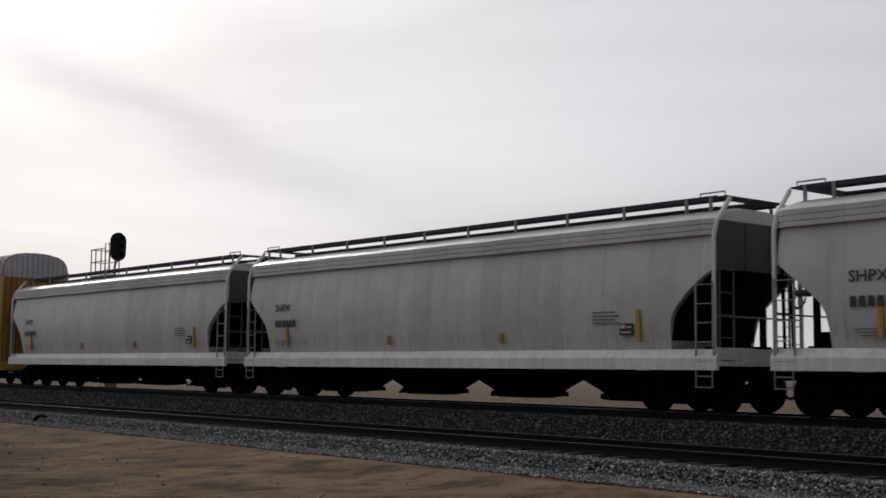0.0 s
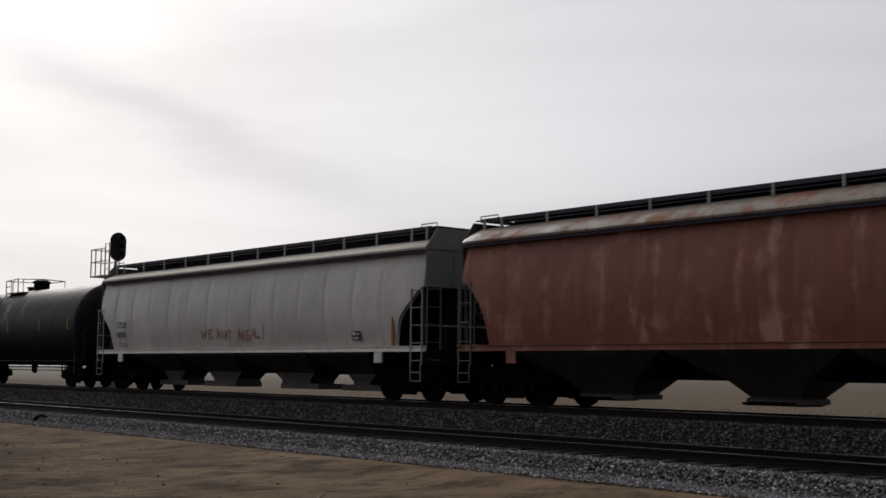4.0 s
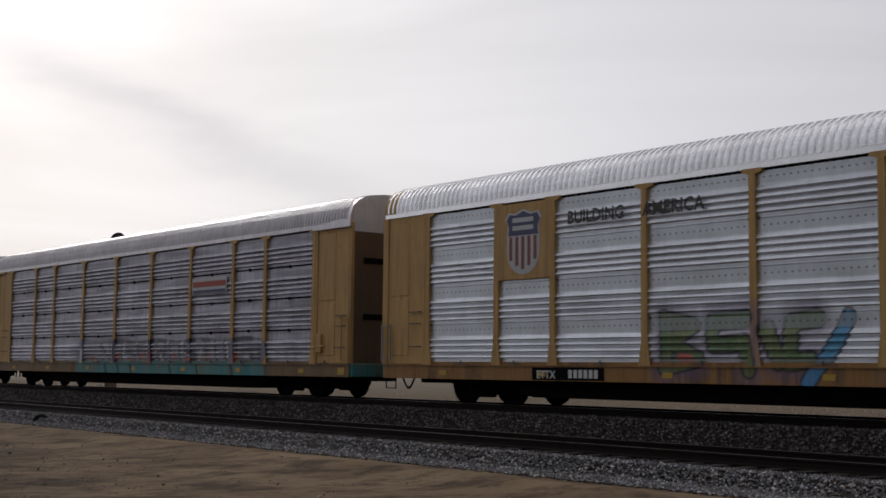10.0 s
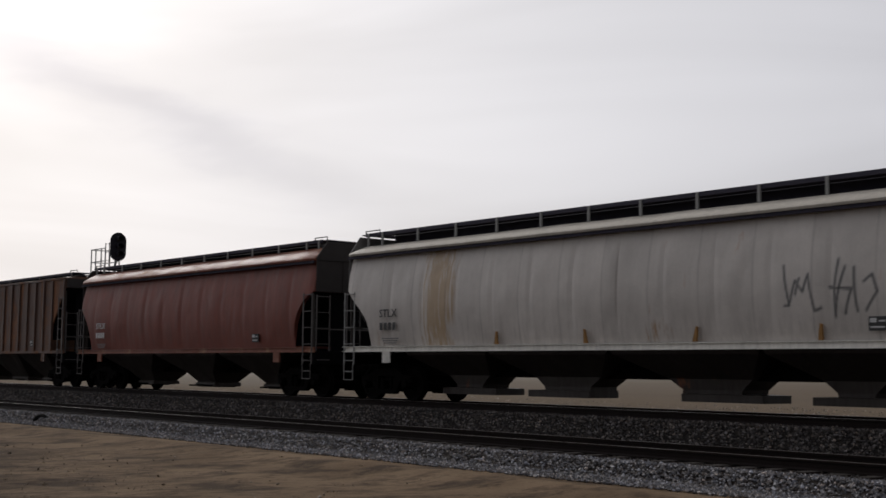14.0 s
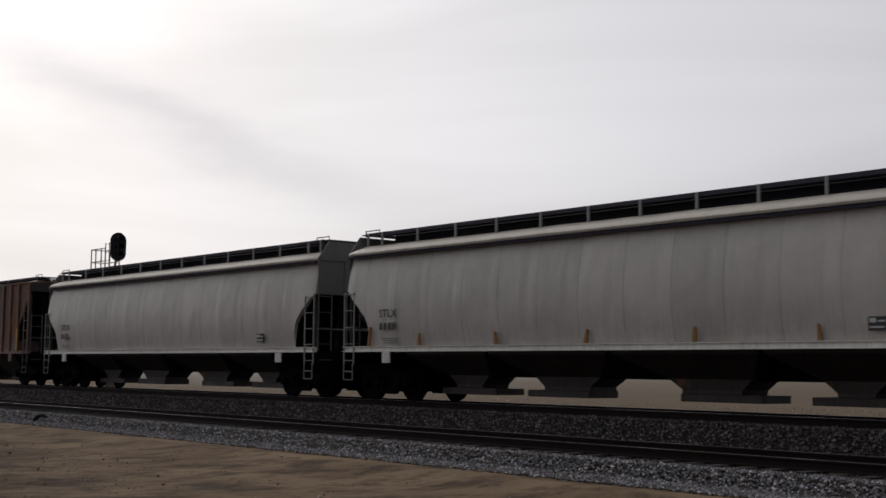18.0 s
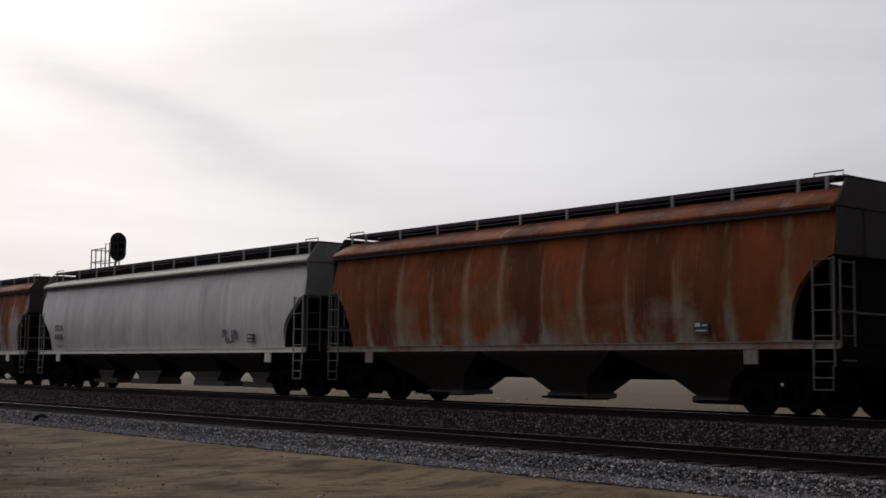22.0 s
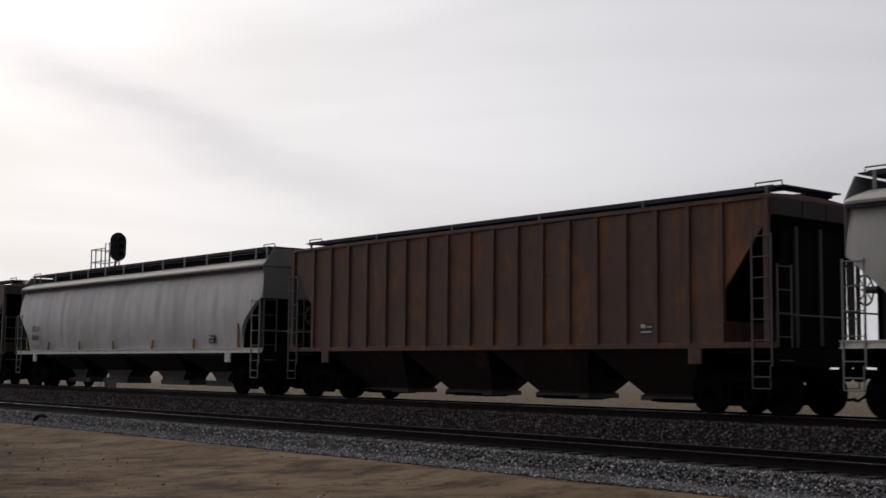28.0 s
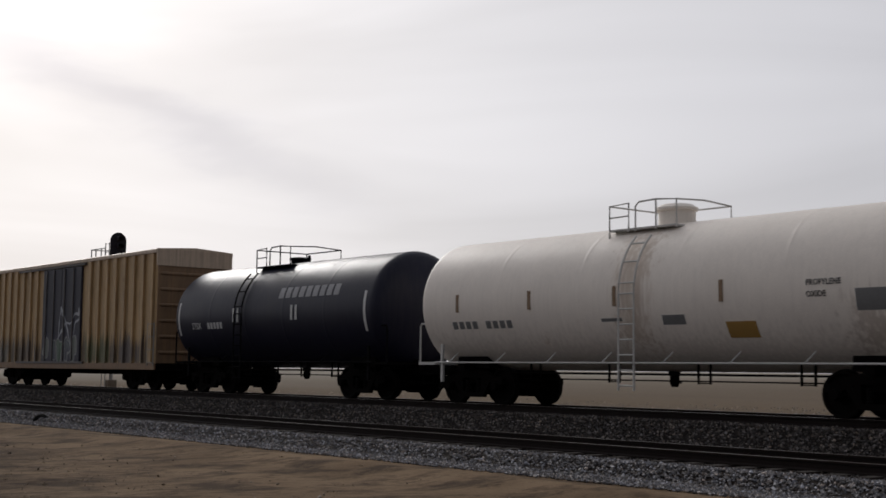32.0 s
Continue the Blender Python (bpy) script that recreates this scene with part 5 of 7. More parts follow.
def auto_rack(centre, panel, frame_mat, sill_mat, roof_mat, cap_mat, doors_mat, label, low_doors=None, rear_ladder=None, shield="", side_end=None, ladder_mat=None, plates=False, seams=False, rail_mat=None, tags=(), sill_tags=()):
    car = new("auto_rack")
    for s in (-1, 1):
        for a, b in zip(POSTS, POSTS[1:]):
            w = b - a - 0.02
            near = bool(tags) and s < 0
            p = part("side_panel", rack_panel(RL / 2 - b + 0.01, RL / 2 - a - 0.01, near), panel, car, key=None if near else ("side_panel", round(a, 2)), at=(0, s * 1.44, 0), smooth=30)
            if near:
                spray(p, tags)
            if s > 0:
                p.rotation_euler = (0, 0, math.pi)
            if seams and s < 0:
                for k in (1, 2, 3):
                    part("seam", lambda: M().box(-w / 2, w / 2, -0.03, 0.0, -0.018, 0.018).box(-0.03, 0.03, -0.05, 0.0, -0.05, 0.04), BLACK, car, key=("seam", round(w, 2)), at=(RL / 2 - (a + b) / 2, s * 1.44, 1.03 + 3.83 * k / 4 + 0.014 * (round(a * 7) % 3 - 1)))
        for i, a in enumerate(POSTS):
            near = bool(tags) and s < 0
            o = part("post", rack_post(RL / 2 - a, near), frame_mat, car, key=None if near else ("post", i), at=(0, s * 1.47, 0))
            if near:
                spray(o, tags)
            if s < 0:
                part("bolt_row", lambda: M().box(-0.13, -0.105, -0.02, 0.02, -0.03, 0.03).box(0.105, 0.13, -0.02, 0.02, -0.03, 0.03), LADDER_D, car, key="bolt_row", at=(RL / 2 - a, s * 1.46, 2.0 + 0.96 * (i % 3)))
        for e in (-1, 1):
            ep = part("end_panel", lambda: M().box(-0.86, 0.86, -0.02, 0.03, 1.0, 4.93, 0.01), side_end or frame_mat, car, "solid steel end panel", key="end_panel", at=(e * (RL / 2 - 0.90), s * 1.46, 0))
            for x0, x1, d0, z0, z1 in ((-0.86, -0.74, 0.05, 1.0, 4.9), (0.76, 0.86, 0.06, 1.0, 4.93), (-0.25, -0.20, 0.035, 1.3, 4.8), (-0.65, 0.70, 0.035, 2.3, 2.36)):
                part("stiffener", lambda: M().box(x0, x1, -d0, d0, z0, z1), side_end or frame_mat, ep, key=("stiffener", x0))
            for z0, z1 in ((1.22, 2.72), (2.80, 4.74)):
                part("access_plate", lambda: M().box(-0.62, 0.16, -0.035, 0.03, z0, z1, 0.015), side_end or frame_mat, ep, key=("access_plate", z0), at=(0, 0, 0))
            for z in (1.45, 2.05, 2.35):
                part("grab_iron", lambda: M().tube([(-0.20, 0.0, 0), (-0.20, -0.09, 0), (0.20, -0.09, 0), (0.20, 0.0, 0)], 0.016, 6), LADDER_D, ep, key="rack_grab_iron", at=(0.5, s * 0.03 - 0.02, z))
            if e > 0:
                part("corner_bracket", lambda: M().slab([(-0.95, 4.86), (0.95, 4.86), (0.95, 5.06), (0.5, 5.10), (-0.95, 4.98)], -0.05, 0.05), cap_mat, ep, key="corner_bracket", at=(0, s * 0.06, 0))
                part("reflector", lambda: M().box(-0.16, 0.16, -0.012, 0.012, 0.68, 0.88), REFLECT, ep, key="end_reflector", at=(0.55, s * 0.06, 0))
                part("latch", lambda: M().box(-0.13, 0.12, -0.08, 0.05, 1.3, 1.85, 0.02).tube([(-0.3, -0.06, 1.45), (0.25, -0.06, 1.5)], 0.03, 6), side_end or UNDER, car, key="latch", at=(RL / 2 - 1.45, s * 1.50, 0))
        if (sill_tags or tags) and s < 0:
            o = part("side_sill", fine_sill(0.62, 0.97, 0.05).box(-RL / 2, RL / 2, -0.09, -0.051, 0.955, 0.98).box(-RL / 2 + 0.1, RL / 2 - 0.1, -0.01, 0.04, 0.971, 1.06), sill_mat, car, at=(0, s * 1.46, 0))
            spray(o, sill_tags or tags)
        else:
            part("side_sill", lambda: M().box(-RL / 2, RL / 2, -0.05, 0.05, 0.62, 0.97, 0.01).box(-RL / 2, RL / 2, -0.09, 0.05, 0.955, 0.98).box(-RL / 2 + 0.1, RL / 2 - 0.1, -0.01, 0.04, 0.97, 1.06), sill_mat, car, key="rack_sill", at=(0, s * 1.46, 0))
        part("roof_rail", lambda: M().box(-RL / 2, RL / 2, -0.04, 0.04, 4.90, 5.05, 0.01), rail_mat or roof_mat, car, key="roof_rail", at=(0, s * 1.47, 0))
        for i in range(10):
            part("tie_down", lambda: M().box(-0.02, 0.02, -0.03, 0.0, 1.0, 1.09).box(-0.22, 0.22, -0.012, 0.0, 1.0, 1.02), LADDER_D, car, key="tie_down", at=(RL / 2 - (POSTS[i] + 1.3) if i < 9 else RL / 2 - 1.2, s * 1.50, 0))
        for dd in (2.4, 6.0, 9.6, 13.3, 17.2, 21.0, 24.6):
            part("reflector", lambda: M().box(-0.14, 0.14, -0.006, 0.006, 0.72, 0.84), REFLECT, car, key="rack_reflector", at=(RL / 2 - dd, s * 1.516, 0))
    cap = 0.26 if roof_mat is ROOFING_B else 0.09
    pitch = 0.185 if roof_mat is ROOFING_B else 0.15
    part("roof", lambda: rack_roof(pitch), roof_mat, car, "corrugated steel roof", key=("rack_roof", pitch))
    part("deck", lambda: M().box(-RL / 2 + 0.1, RL / 2 - 0.1, -1.42, 1.42, 0.85, 1.0).box(-RL / 2 + 0.3, RL / 2 - 0.3, -1.40, 1.40, 2.85, 2.92), UNDER, car, key="rack_deck")
    part("centre_sill", lambda: M().box(-RL / 2 + 0.2, RL / 2 - 0.2, -0.35, 0.35, 0.50, 0.86).slab([(-9.3, 0.66), (-8.7, 0.34), (-8.0, 0.22), (8.0, 0.22), (8.7, 0.34), (9.3, 0.66)], -1.2, 1.2), UNDER, car, key="rack_centre_sill")
    for e in (-1, 1):
        part("roof_cap", lambda: rack_end_cap(cap), cap_mat, car, key=("rack_end_cap", cap), at=(e * (RL / 2 - cap), 0, 0), smooth=40)
        make = end_plates if plates else end_doors
        d_ = part("end_door", lambda: make("top" if low_doors else "all"), doors_mat, car, "smooth grey end plates" if plates else "upright folded end door", key=("end_door", bool(low_doors), plates), at=(e * (RL / 2 + 0.02), 0, 0))
        if low_doors:
            l_ = part("lower_door", lambda: make("low"), low_doors, car, key=("lower_door", plates), at=(e * (RL / 2 + 0.02), 0, 0))
            if plates:
                for z in (2.32, 3.92):
                    part("door_slot", lambda: M().box(-0.02, 0.02, -1.05, -0.15, -0.08, 0.08, 0.01).box(-0.02, 0.02, 0.15, 1.05, -0.08, 0.08, 0.01), BLACK, l_, key="door_slot", at=(e * 0.01, 0, z))
        part("end_sill", lambda: M().box(-0.08, 0.10, -1.45, 1.45, 0.62, 1.0, 0.02), sill_mat, car, key="rack_end_sill", at=(e * RL / 2, 0, 0))
        part("door_post", lambda: M().box(-0.06, 0.06, -0.05, 0.05, 1.0, 4.98), frame_mat, car, key="door_post", at=(e * (RL / 2 + 0.0), -1.46, 0))
        coupler(car, e * RL / 2, e)
        bogie(car, e * (RL / 2 - 3.5))
        stirrup(car, e * (RL / 2 - 0.3) - 0.2, -1.47, 0.35, UNDER)
    if rear_ladder:
        z, h = (1.05, 3.75) if rear_ladder == "tall" else (1.05, 1.0)
        if rear_ladder == "tall":
            # dark plate on the end panel stands for a shaded recess; none is cut
            part("ladder_recess", M().box(-RL / 2 + 0.0, -RL / 2 + 0.44, -1.53, -1.485, 1.0, 4.86), DOOR_TAN if ladder_mat is LADDER_W and side_end is not BLACK else UNDER, car, "dark plate painted as the shaded recess behind the ladder", key="ladder_recess")
            part("ladder_head", M().box(-RL / 2 - 0.04, -RL / 2 + 1.2, -1.56, -1.50, 4.84, 4.92), frame_mat, car, key="ladder_head")
        put_ladder(car, -RL / 2 + 0.0, -1.57, z, h, LADDER if rear_ladder != "tall" else ladder_mat or frame_mat, w=0.36)
        put_ladder(car, RL / 2 - 0.34, -1.56, 1.05, 1.25, frame_mat, w=0.34)
    if shield:
        # a plain shield on a painted plate beside the second post from the rear
        x = RL / 2 - 21.62
        part("sign_plate", M().box(x - 0.96, x + 0.96, -1.52, -1.44, 3.02, 4.86, 0.01), frame_mat, car, "painted plate with a shield")
        foot = [(0.50 * math.sin(q), 0.50 - 0.50 * math.cos(q)) for q in [math.pi / 2 * (i - 4) / 4 for i in range(9)]]
        lo = foot + [(0.50, 0.86), (-0.50, 0.86)]
        hi = [(0.50, 0.86), (0.47, 1.05), (0.55, 1.22), (0.46, 1.36), (0.24, 1.33), (0, 1.42), (-0.24, 1.33), (-0.46, 1.36), (-0.55, 1.22), (-0.47, 1.05), (-0.50, 0.86)]
        rim = [(p * 1.10, (r - 0.7) * 1.07 + 0.7) for p, r in foot + hi]
        k = 1.04
        part("shield_border", M().slab([(x + p * k, 3.18 + r * k) for p, r in rim], -1.530, -1.522), SHIELD_WHITE, car, "white border of a shield")
        part("shield", M().slab([(x + p * k, 3.18 + r * k) for p, r in lo], -1.537, -1.531), SHIELD_WHITE, car, "white lower field of a shield")
        part("shield_top", M().slab([(x + p * k, 3.18 + r * k) for p, r in hi], -1.540, -1.531), SHIELD_BLUE, car, "blue upper field of a shield")
        for i in range(2):
            part("shield_bar", M().box(x - 0.36, x + 0.36, -1.545, -1.541, 4.20 + 0.19 * i, 4.31 + 0.19 * i), SHIELD_WHITE, car)
        if shield == "striped":
            for i in range(5):
                a = x - 0.42 + 0.21 * i
                part("shield_stripe", M().box(a - 0.05, a + 0.05, -1.545, -1.5375, 3.26 + 0.085 * abs(i - 2) ** 1.4, 4.05), SHIELD_RED, car)
    return finish(car, centre, RL, label, "autorack car")


# ---------------------------------------------------------------- tank cars


def tank_car(centre, L, body, label, rail_mat, head=0.50, R=1.66, zc=2.52, platform=0.4, dome=0.0, dome_r=0.36, strip=REFLECT, strips=(), ladder_at=None, valve=()):
    """platform: x of the middle of the top platform; dome: x of the raised dome cover."""
    car = new("tank_car")
    T = L - 0.20
    # dished heads with a tight knuckle
    prof = [(-T / 2 + head * q, R * r) for q, r in ((0.0, 0.02), (0.03, 0.25), (0.11, 0.5), (0.26, 0.75), (0.40, 0.88), (0.55, 0.95), (0.72, 0.985), (0.88, 0.998), (1.0, 1.0))]
    seams = [-T / 2 + head + (T - 2 * head) * i / 5 for i in range(1, 5)]
    for s_ in seams:
        prof += [(s_ - 0.10, R), (s_ - 0.03, R), (s_, R + 0.006), (s_ + 0.03, R), (s_ + 0.10, R)]
    prof += [(-p, r) for p, r in reversed(prof[:9])]
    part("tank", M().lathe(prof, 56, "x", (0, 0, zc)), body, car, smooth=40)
    for e in (-1, 1):
        part("stub_sill", lambda: M().box(-1.6, 0.55, -0.32, 0.32, 0.70, 1.12, 0.02), UNDER, car, key="stub_sill", at=(e * (L / 2 - 0.55), 0, 0)).rotation_euler = (0, 0, 0 if e > 0 else math.pi)
        part("saddle", lambda: M().slab([(-0.6, 0.9), (0.6, 0.9), (0.5, 1.9), (-0.5, 1.9)], -1.0, 1.0).box(-0.12, 0.12, -1.40, 1.40, 0.85, 1.05), UNDER, car, key="saddle", at=(e * (L / 2 - 1.72), 0, 0))
        part("end_platform", lambda: M().box(-0.35, 0.35, -1.42, 1.42, 0.98, 1.05), UNDER if rail_mat is not LADDER_W else rail_mat, car, key="tank_platform", at=(e * (L / 2 - 0.38), 0, 0))
        for y in (-1.40, 1.40):
            part("hand_rail", lambda: M().tube([(0, 0, 0), (0, 0, 0.95), (0.04, 0, 1.02), (0.55, 0, 1.02)], 0.025, 7), rail_mat, car, key="tank_hand_rail", at=(e * (L / 2 - 0.08), y, 1.02)).rotation_euler = (0, 0, math.pi if e > 0 else 0)
            part("jacking_post", lambda: M().box(-0.04, 0.04, -0.03, 0.03, 0.55, 1.5), rail_mat, car, key="jacking_post", at=(e * (L / 2 - 0.95), y * 0.98, 0))
            stirrup(car, e * (L / 2 - 0.4) - 0.2, y, 0.5, UNDER, h=0.5)
        coupler(car, e * L / 2, e)
        bogie(car, e * (L / 2 - 1.75))
    for y in (-1.44, 1.44):
        part("side_rail", M().tube([(-L / 2 + 0.7, y, 1.04), (L / 2 - 0.7, y, 1.04)], 0.022, 7), rail_mat, car, "pipe hand rail")
        n = max(4, round(L / 1.9))
        for i in range(n):
            x = -L / 2 + 1.3 + (L - 2.6) * i / (n - 1)
            part("rail_stay", lambda: M().tube([(0, 0, 1.04), (0.16, 0.16, 1.28)], 0.018, 5), rail_mat, car, key=("rail_stay", y > 0), at=(x, y, 0)).rotation_euler = (0, 0, 0 if y < 0 else -math.pi / 2)
    # brake pipes and hangers under the tank
    part("brake_pipe", M().tube([(-L / 2 + 2.6, -0.75, 0.80), (L / 2 - 2.6, -0.75, 0.80)], 0.028, 6).tube([(-L / 2 + 2.6, -0.55, 0.66), (L / 2 - 2.6, -0.55, 0.66)], 0.018, 6), UNDER, car)
    for i in range(4):
        x = -L / 2 + 3.6 + (L - 7.2) * i / 3
        part("pipe_hanger", lambda: M().box(-0.02, 0.02, -0.02, 0.02, 0.60, 1.1).box(0.30, 0.34, -0.02, 0.02, 0.60, 1.1).box(-0.02, 0.34, -0.02, 0.02, 0.61, 0.635), UNDER, car, key="pipe_hanger", at=(x, -0.75, 0))
    part("outlet", lambda: M().lathe([(0.52, 0.07), (0.60, 0.11), (0.75, 0.11), (1.08, 0.2)], 14, "z").tube([(0, 0, 0.66), (0.35, -0.2, 0.62)], 0.025, 6), UNDER, car, key="outlet")
    # top platform with railings
    p, top = platform, zc + R
    pl = part("top_platform", lambda: M().box(-0.95, 0.95, -0.95, -0.55, -0.16, -0.12).box(-0.95, 0.95, 0.55, 0.95, -0.16, -0.12).box(-1.0, -0.6, -0.95, 0.95, -0.16, -0.12), rail_mat, car, "grating platform with railings", key="top_platform", at=(p, 0, top))
    part("railing", lambda: M().tube([(-0.98, -0.95, -0.35), (-0.98, -0.95, 0.42), (-0.4, -0.95, 0.45), (-0.4, -0.95, -0.2)], 0.022, 6).tube([(-0.2, -0.95, -0.2), (-0.2, -0.95, 0.36), (-0.1, -0.95, 0.45), (0.4, -0.95, 0.47), (0.98, -0.95, 0.42), (0.98, -0.95, -0.2)], 0.022, 6).tube([(0.4, -0.95, 0.47), (0.4, -0.95, -0.2)], 0.022, 6)
         .tube([(-0.98, 0.95, -0.2), (-0.98, 0.95, 0.42), (0.98, 0.95, 0.42), (0.98, 0.95, -0.2)], 0.022, 6).tube([(-0.98, -0.95, 0.15), (-0.4, -0.95, 0.16)], 0.018, 6).tube([(-0.98, -0.95, 0.42), (-0.98, 0.95, 0.42)], 0.02, 6).tube([(0.98, -0.95, 0.42), (0.98, 0.0, 0.47), (0.98, 0.95, 0.42)], 0.02, 6), rail_mat, pl, key="tank_railing")
    if dome:
        part("dome_cover", M().lathe([(-0.1, dome_r), (0.28, dome_r), (0.30, dome_r + 0.06), (0.36, dome_r + 0.06), (0.44, dome_r - 0.08)], 20, "z", (dome, 0, top)), body if rail_mat is LADDER_W else BLACK, car, "round valve dome cover", smooth=30)
    for x, r in valve:
        part("manway", M().lathe([(-0.1, r), (0.10, r), (0.10, r + 0.05), (0.16, r + 0.05), (0.18, r - 0.1)], 16, "z", (x, 0, top)).tube([(x + r + 0.2, 0, top - 0.05), (x + r + 0.2, 0, top + 0.22)], 0.05, 8), BLACK, car, "bolted hatch", smooth=30)
    lx = ladder_at if ladder_at is not None else p - 0.95
    lad = M()
    arc = [((R + 0.10) * math.cos(a), zc + (R + 0.10) * math.sin(a)) for a in [radians(8 * i) for i in range(7)]]
    for dx in (0, 0.44):
        lad.tube([(lx + dx, -R - 0.10, 0.45)] + [(lx + dx, -y, z) for y, z in arc], 0.025, 6)
    for i in range(7):
        z = 0.55 + 0.33 * i
        lad.tube([(lx, -R - 0.10, z), (lx + 0.44, -R - 0.10, z)], 0.02, 6)
    for y, z in arc[1::2]:
        lad.tube([(lx, -y, z), (lx + 0.44, -y, z)], 0.02, 6)
    part("ladder", lad, rail_mat, car)
    for x in strips:
        part("reflector", M().box(x - 0.045, x + 0.045, -R - 0.014, -R + 0.03, zc - 0.24, zc + 0.20), strip, car, key=None)
    brake_wheel(car, -L / 2 + 0.1, -0.6, 1.75, LADDER_D)
    return finish(car, centre, L, label, "tank car")


# ---------------------------------------------------------------- boxcar


def boxcar(centre, L, body, door, roof, end, label):
    car = new("boxcar")
    part("body", M().box(-L / 2, L / 2, -1.44, 1.44, 0.95, 4.92, 0.02), body, car)
    n = 22
    for s in (-1, 1):
        for i in range(n):
            x = -L / 2 + 0.35 + (L - 0.7) * i / (n - 1)
            if -0.1 < x + 0.1 < 0.0 or -1.9 < x < 1.9:
                continue
            part("side_rib", M().slab([(x - 0.13, 0.98), (x + 0.13, 0.98), (x + 0.13, 4.86), (x - 0.13, 4.86)], s * 1.46 - 0.07, s * 1.46 + 0.07), body, car)
        d_ = part("plug_door", lambda: M().box(-1.85, -0.01, -0.06, 0.06, 1.0, 4.75, 0.02).box(0.01, 1.85, -0.06, 0.06, 1.0, 4.75, 0.02), door, car, "dark plug door with graffiti", key="plug_door", at=(0, s * 1.47, 0))
        for x in (-1.45, -0.7, 0.35, 1.2):
            part("lock_rod", lambda: M().tube([(0, -0.09, 1.05), (0, -0.09, 4.7)], 0.025, 6), LADDER_D, d_, key="lock_rod", at=(x, 0, 0))
        part("side_sill", lambda: M().box(-L / 2, L / 2, -0.04, 0.04, 0.74, 0.98, 0.01), end, car, key="box_sill", at=(0, s * 1.46, 0))
        for x in (-L / 2 + 0.05, L / 2 - 0.5):
            put_ladder(car, x, s * 1.52, 0.9, 1.5, LADDER)
        for z in (0.985, 4.81):
            part("door_rail", lambda: M().box(-4.5, 2.2, -0.05, 0.03, -0.04, 0.04), LADDER_D, car, key="door_rail", at=(0, s * 1.50, z))
    m = M()
    rings = []
    for i in range(33):
        x = -L / 2 - 0.06 + (L + 0.12) * i / 32
        h = 0.03 if i % 2 else 0
        rings.append([(x, -1.52, 4.88), (x, -1.52, 5.0), (x, -1.3, 5.04 + h), (x, 0, 5.12 + h), (x, 1.3, 5.04 + h), (x, 1.52, 5.0), (x, 1.52, 4.88)])
    part("roof", M().loft(rings), roof, car, "galvanised steel roof")
    for e in (-1, 1):
        part("end_fascia", lambda: M().box(-0.05, 0.05, -1.50, 1.50, 4.42, 5.03, 0.01), roof, car, key="end_fascia", at=(e * (L / 2 + 0.02), 0, 0))
        for i in range(6):
            part("end_corrugation", lambda: M().lathe([(-1.38, 0.03), (-1.3, 0.075), (1.3, 0.075), (1.38, 0.03)], 10, "y"), end, car, key="end_corrugation", at=(e * (L / 2 + 0.0), 0, 1.35 + 0.56 * i))
        part("end_wall", lambda: M().box(-0.02, 0.02, -1.44, 1.44, 0.95, 4.45), end, car, key="end_wall", at=(e * (L / 2 + 0.01), 0, 0))
        coupler(car, e * L / 2, e)
        bogie(car, e * (L / 2 - 2.2))
        part("end_sill", lambda: M().box(-0.1, 0.06, -1.44, 1.44, 0.70, 0.98, 0.02), UNDER, car, key="box_end_sill", at=(e * L / 2, 0, 0))
    part("centre_sill", M().box(-L / 2, L / 2, -0.3, 0.3, 0.55, 0.95), UNDER, car)
    return finish(car, centre, L, label, "boxcar")

# ---------------------------------------------------------------- paints of the cars
# sprayed pieces: strokes (x, z) on the side of a car
BLUE_PIECE = [
    [(2.89, 1.93), (2.27, 1.95), (1.95, 1.54), (2.27, 1.1), (2.89, 1.2)],
    [(2.78, 1.79), (3.43, 1.12), (3.76, 1.59)],
    [(3.28, 1.9), (3.54, 1.59)],
    [(4.55, 2.03), (4.32, 1.0)],
    [(4.38, 1.48), (4.78, 1.95)],
    [(4.43, 1.56), (5.02, 0.77)],
    [(5.85, 2.07), (5.18, 1.78), (5.7, 1.43), (5.31, 0.89)],
    [(6.58, 2.05), (5.94, 1.69), (6.57, 1.27), (6.2, 0.9)],
    [(7.19, 2.04), (7.0, 1.05)],
    [(7.19, 2.0), (7.76, 0.94)],
    [(8.4, 2.11), (7.81, 1.05)],
    [(8.1, 1.12), (8.93, 1.33)],
]
GREEN_PIECE = [
    [(-3.74, 1.95), (-3.75, 0.92)],
    [(-3.74, 1.95), (-2.97, 1.84), (-3.65, 1.46), (-2.89, 1.17), (-3.72, 0.92)],
    [(-1.67, 1.91), (-2.46, 1.93), (-2.45, 1.45), (-1.66, 1.44), (-1.55, 0.89)],
    [(-1.18, 1.67), (-0.83, 1.03)],
    [(-0.05, 1.93), (-0.64, 1.8), (-0.59, 1.03), (-0.17, 1.12)],
]
BLUE_TAIL = [
    [(0.65, 1.96), (0.34, 1.47), (-0.17, 0.67)],
]
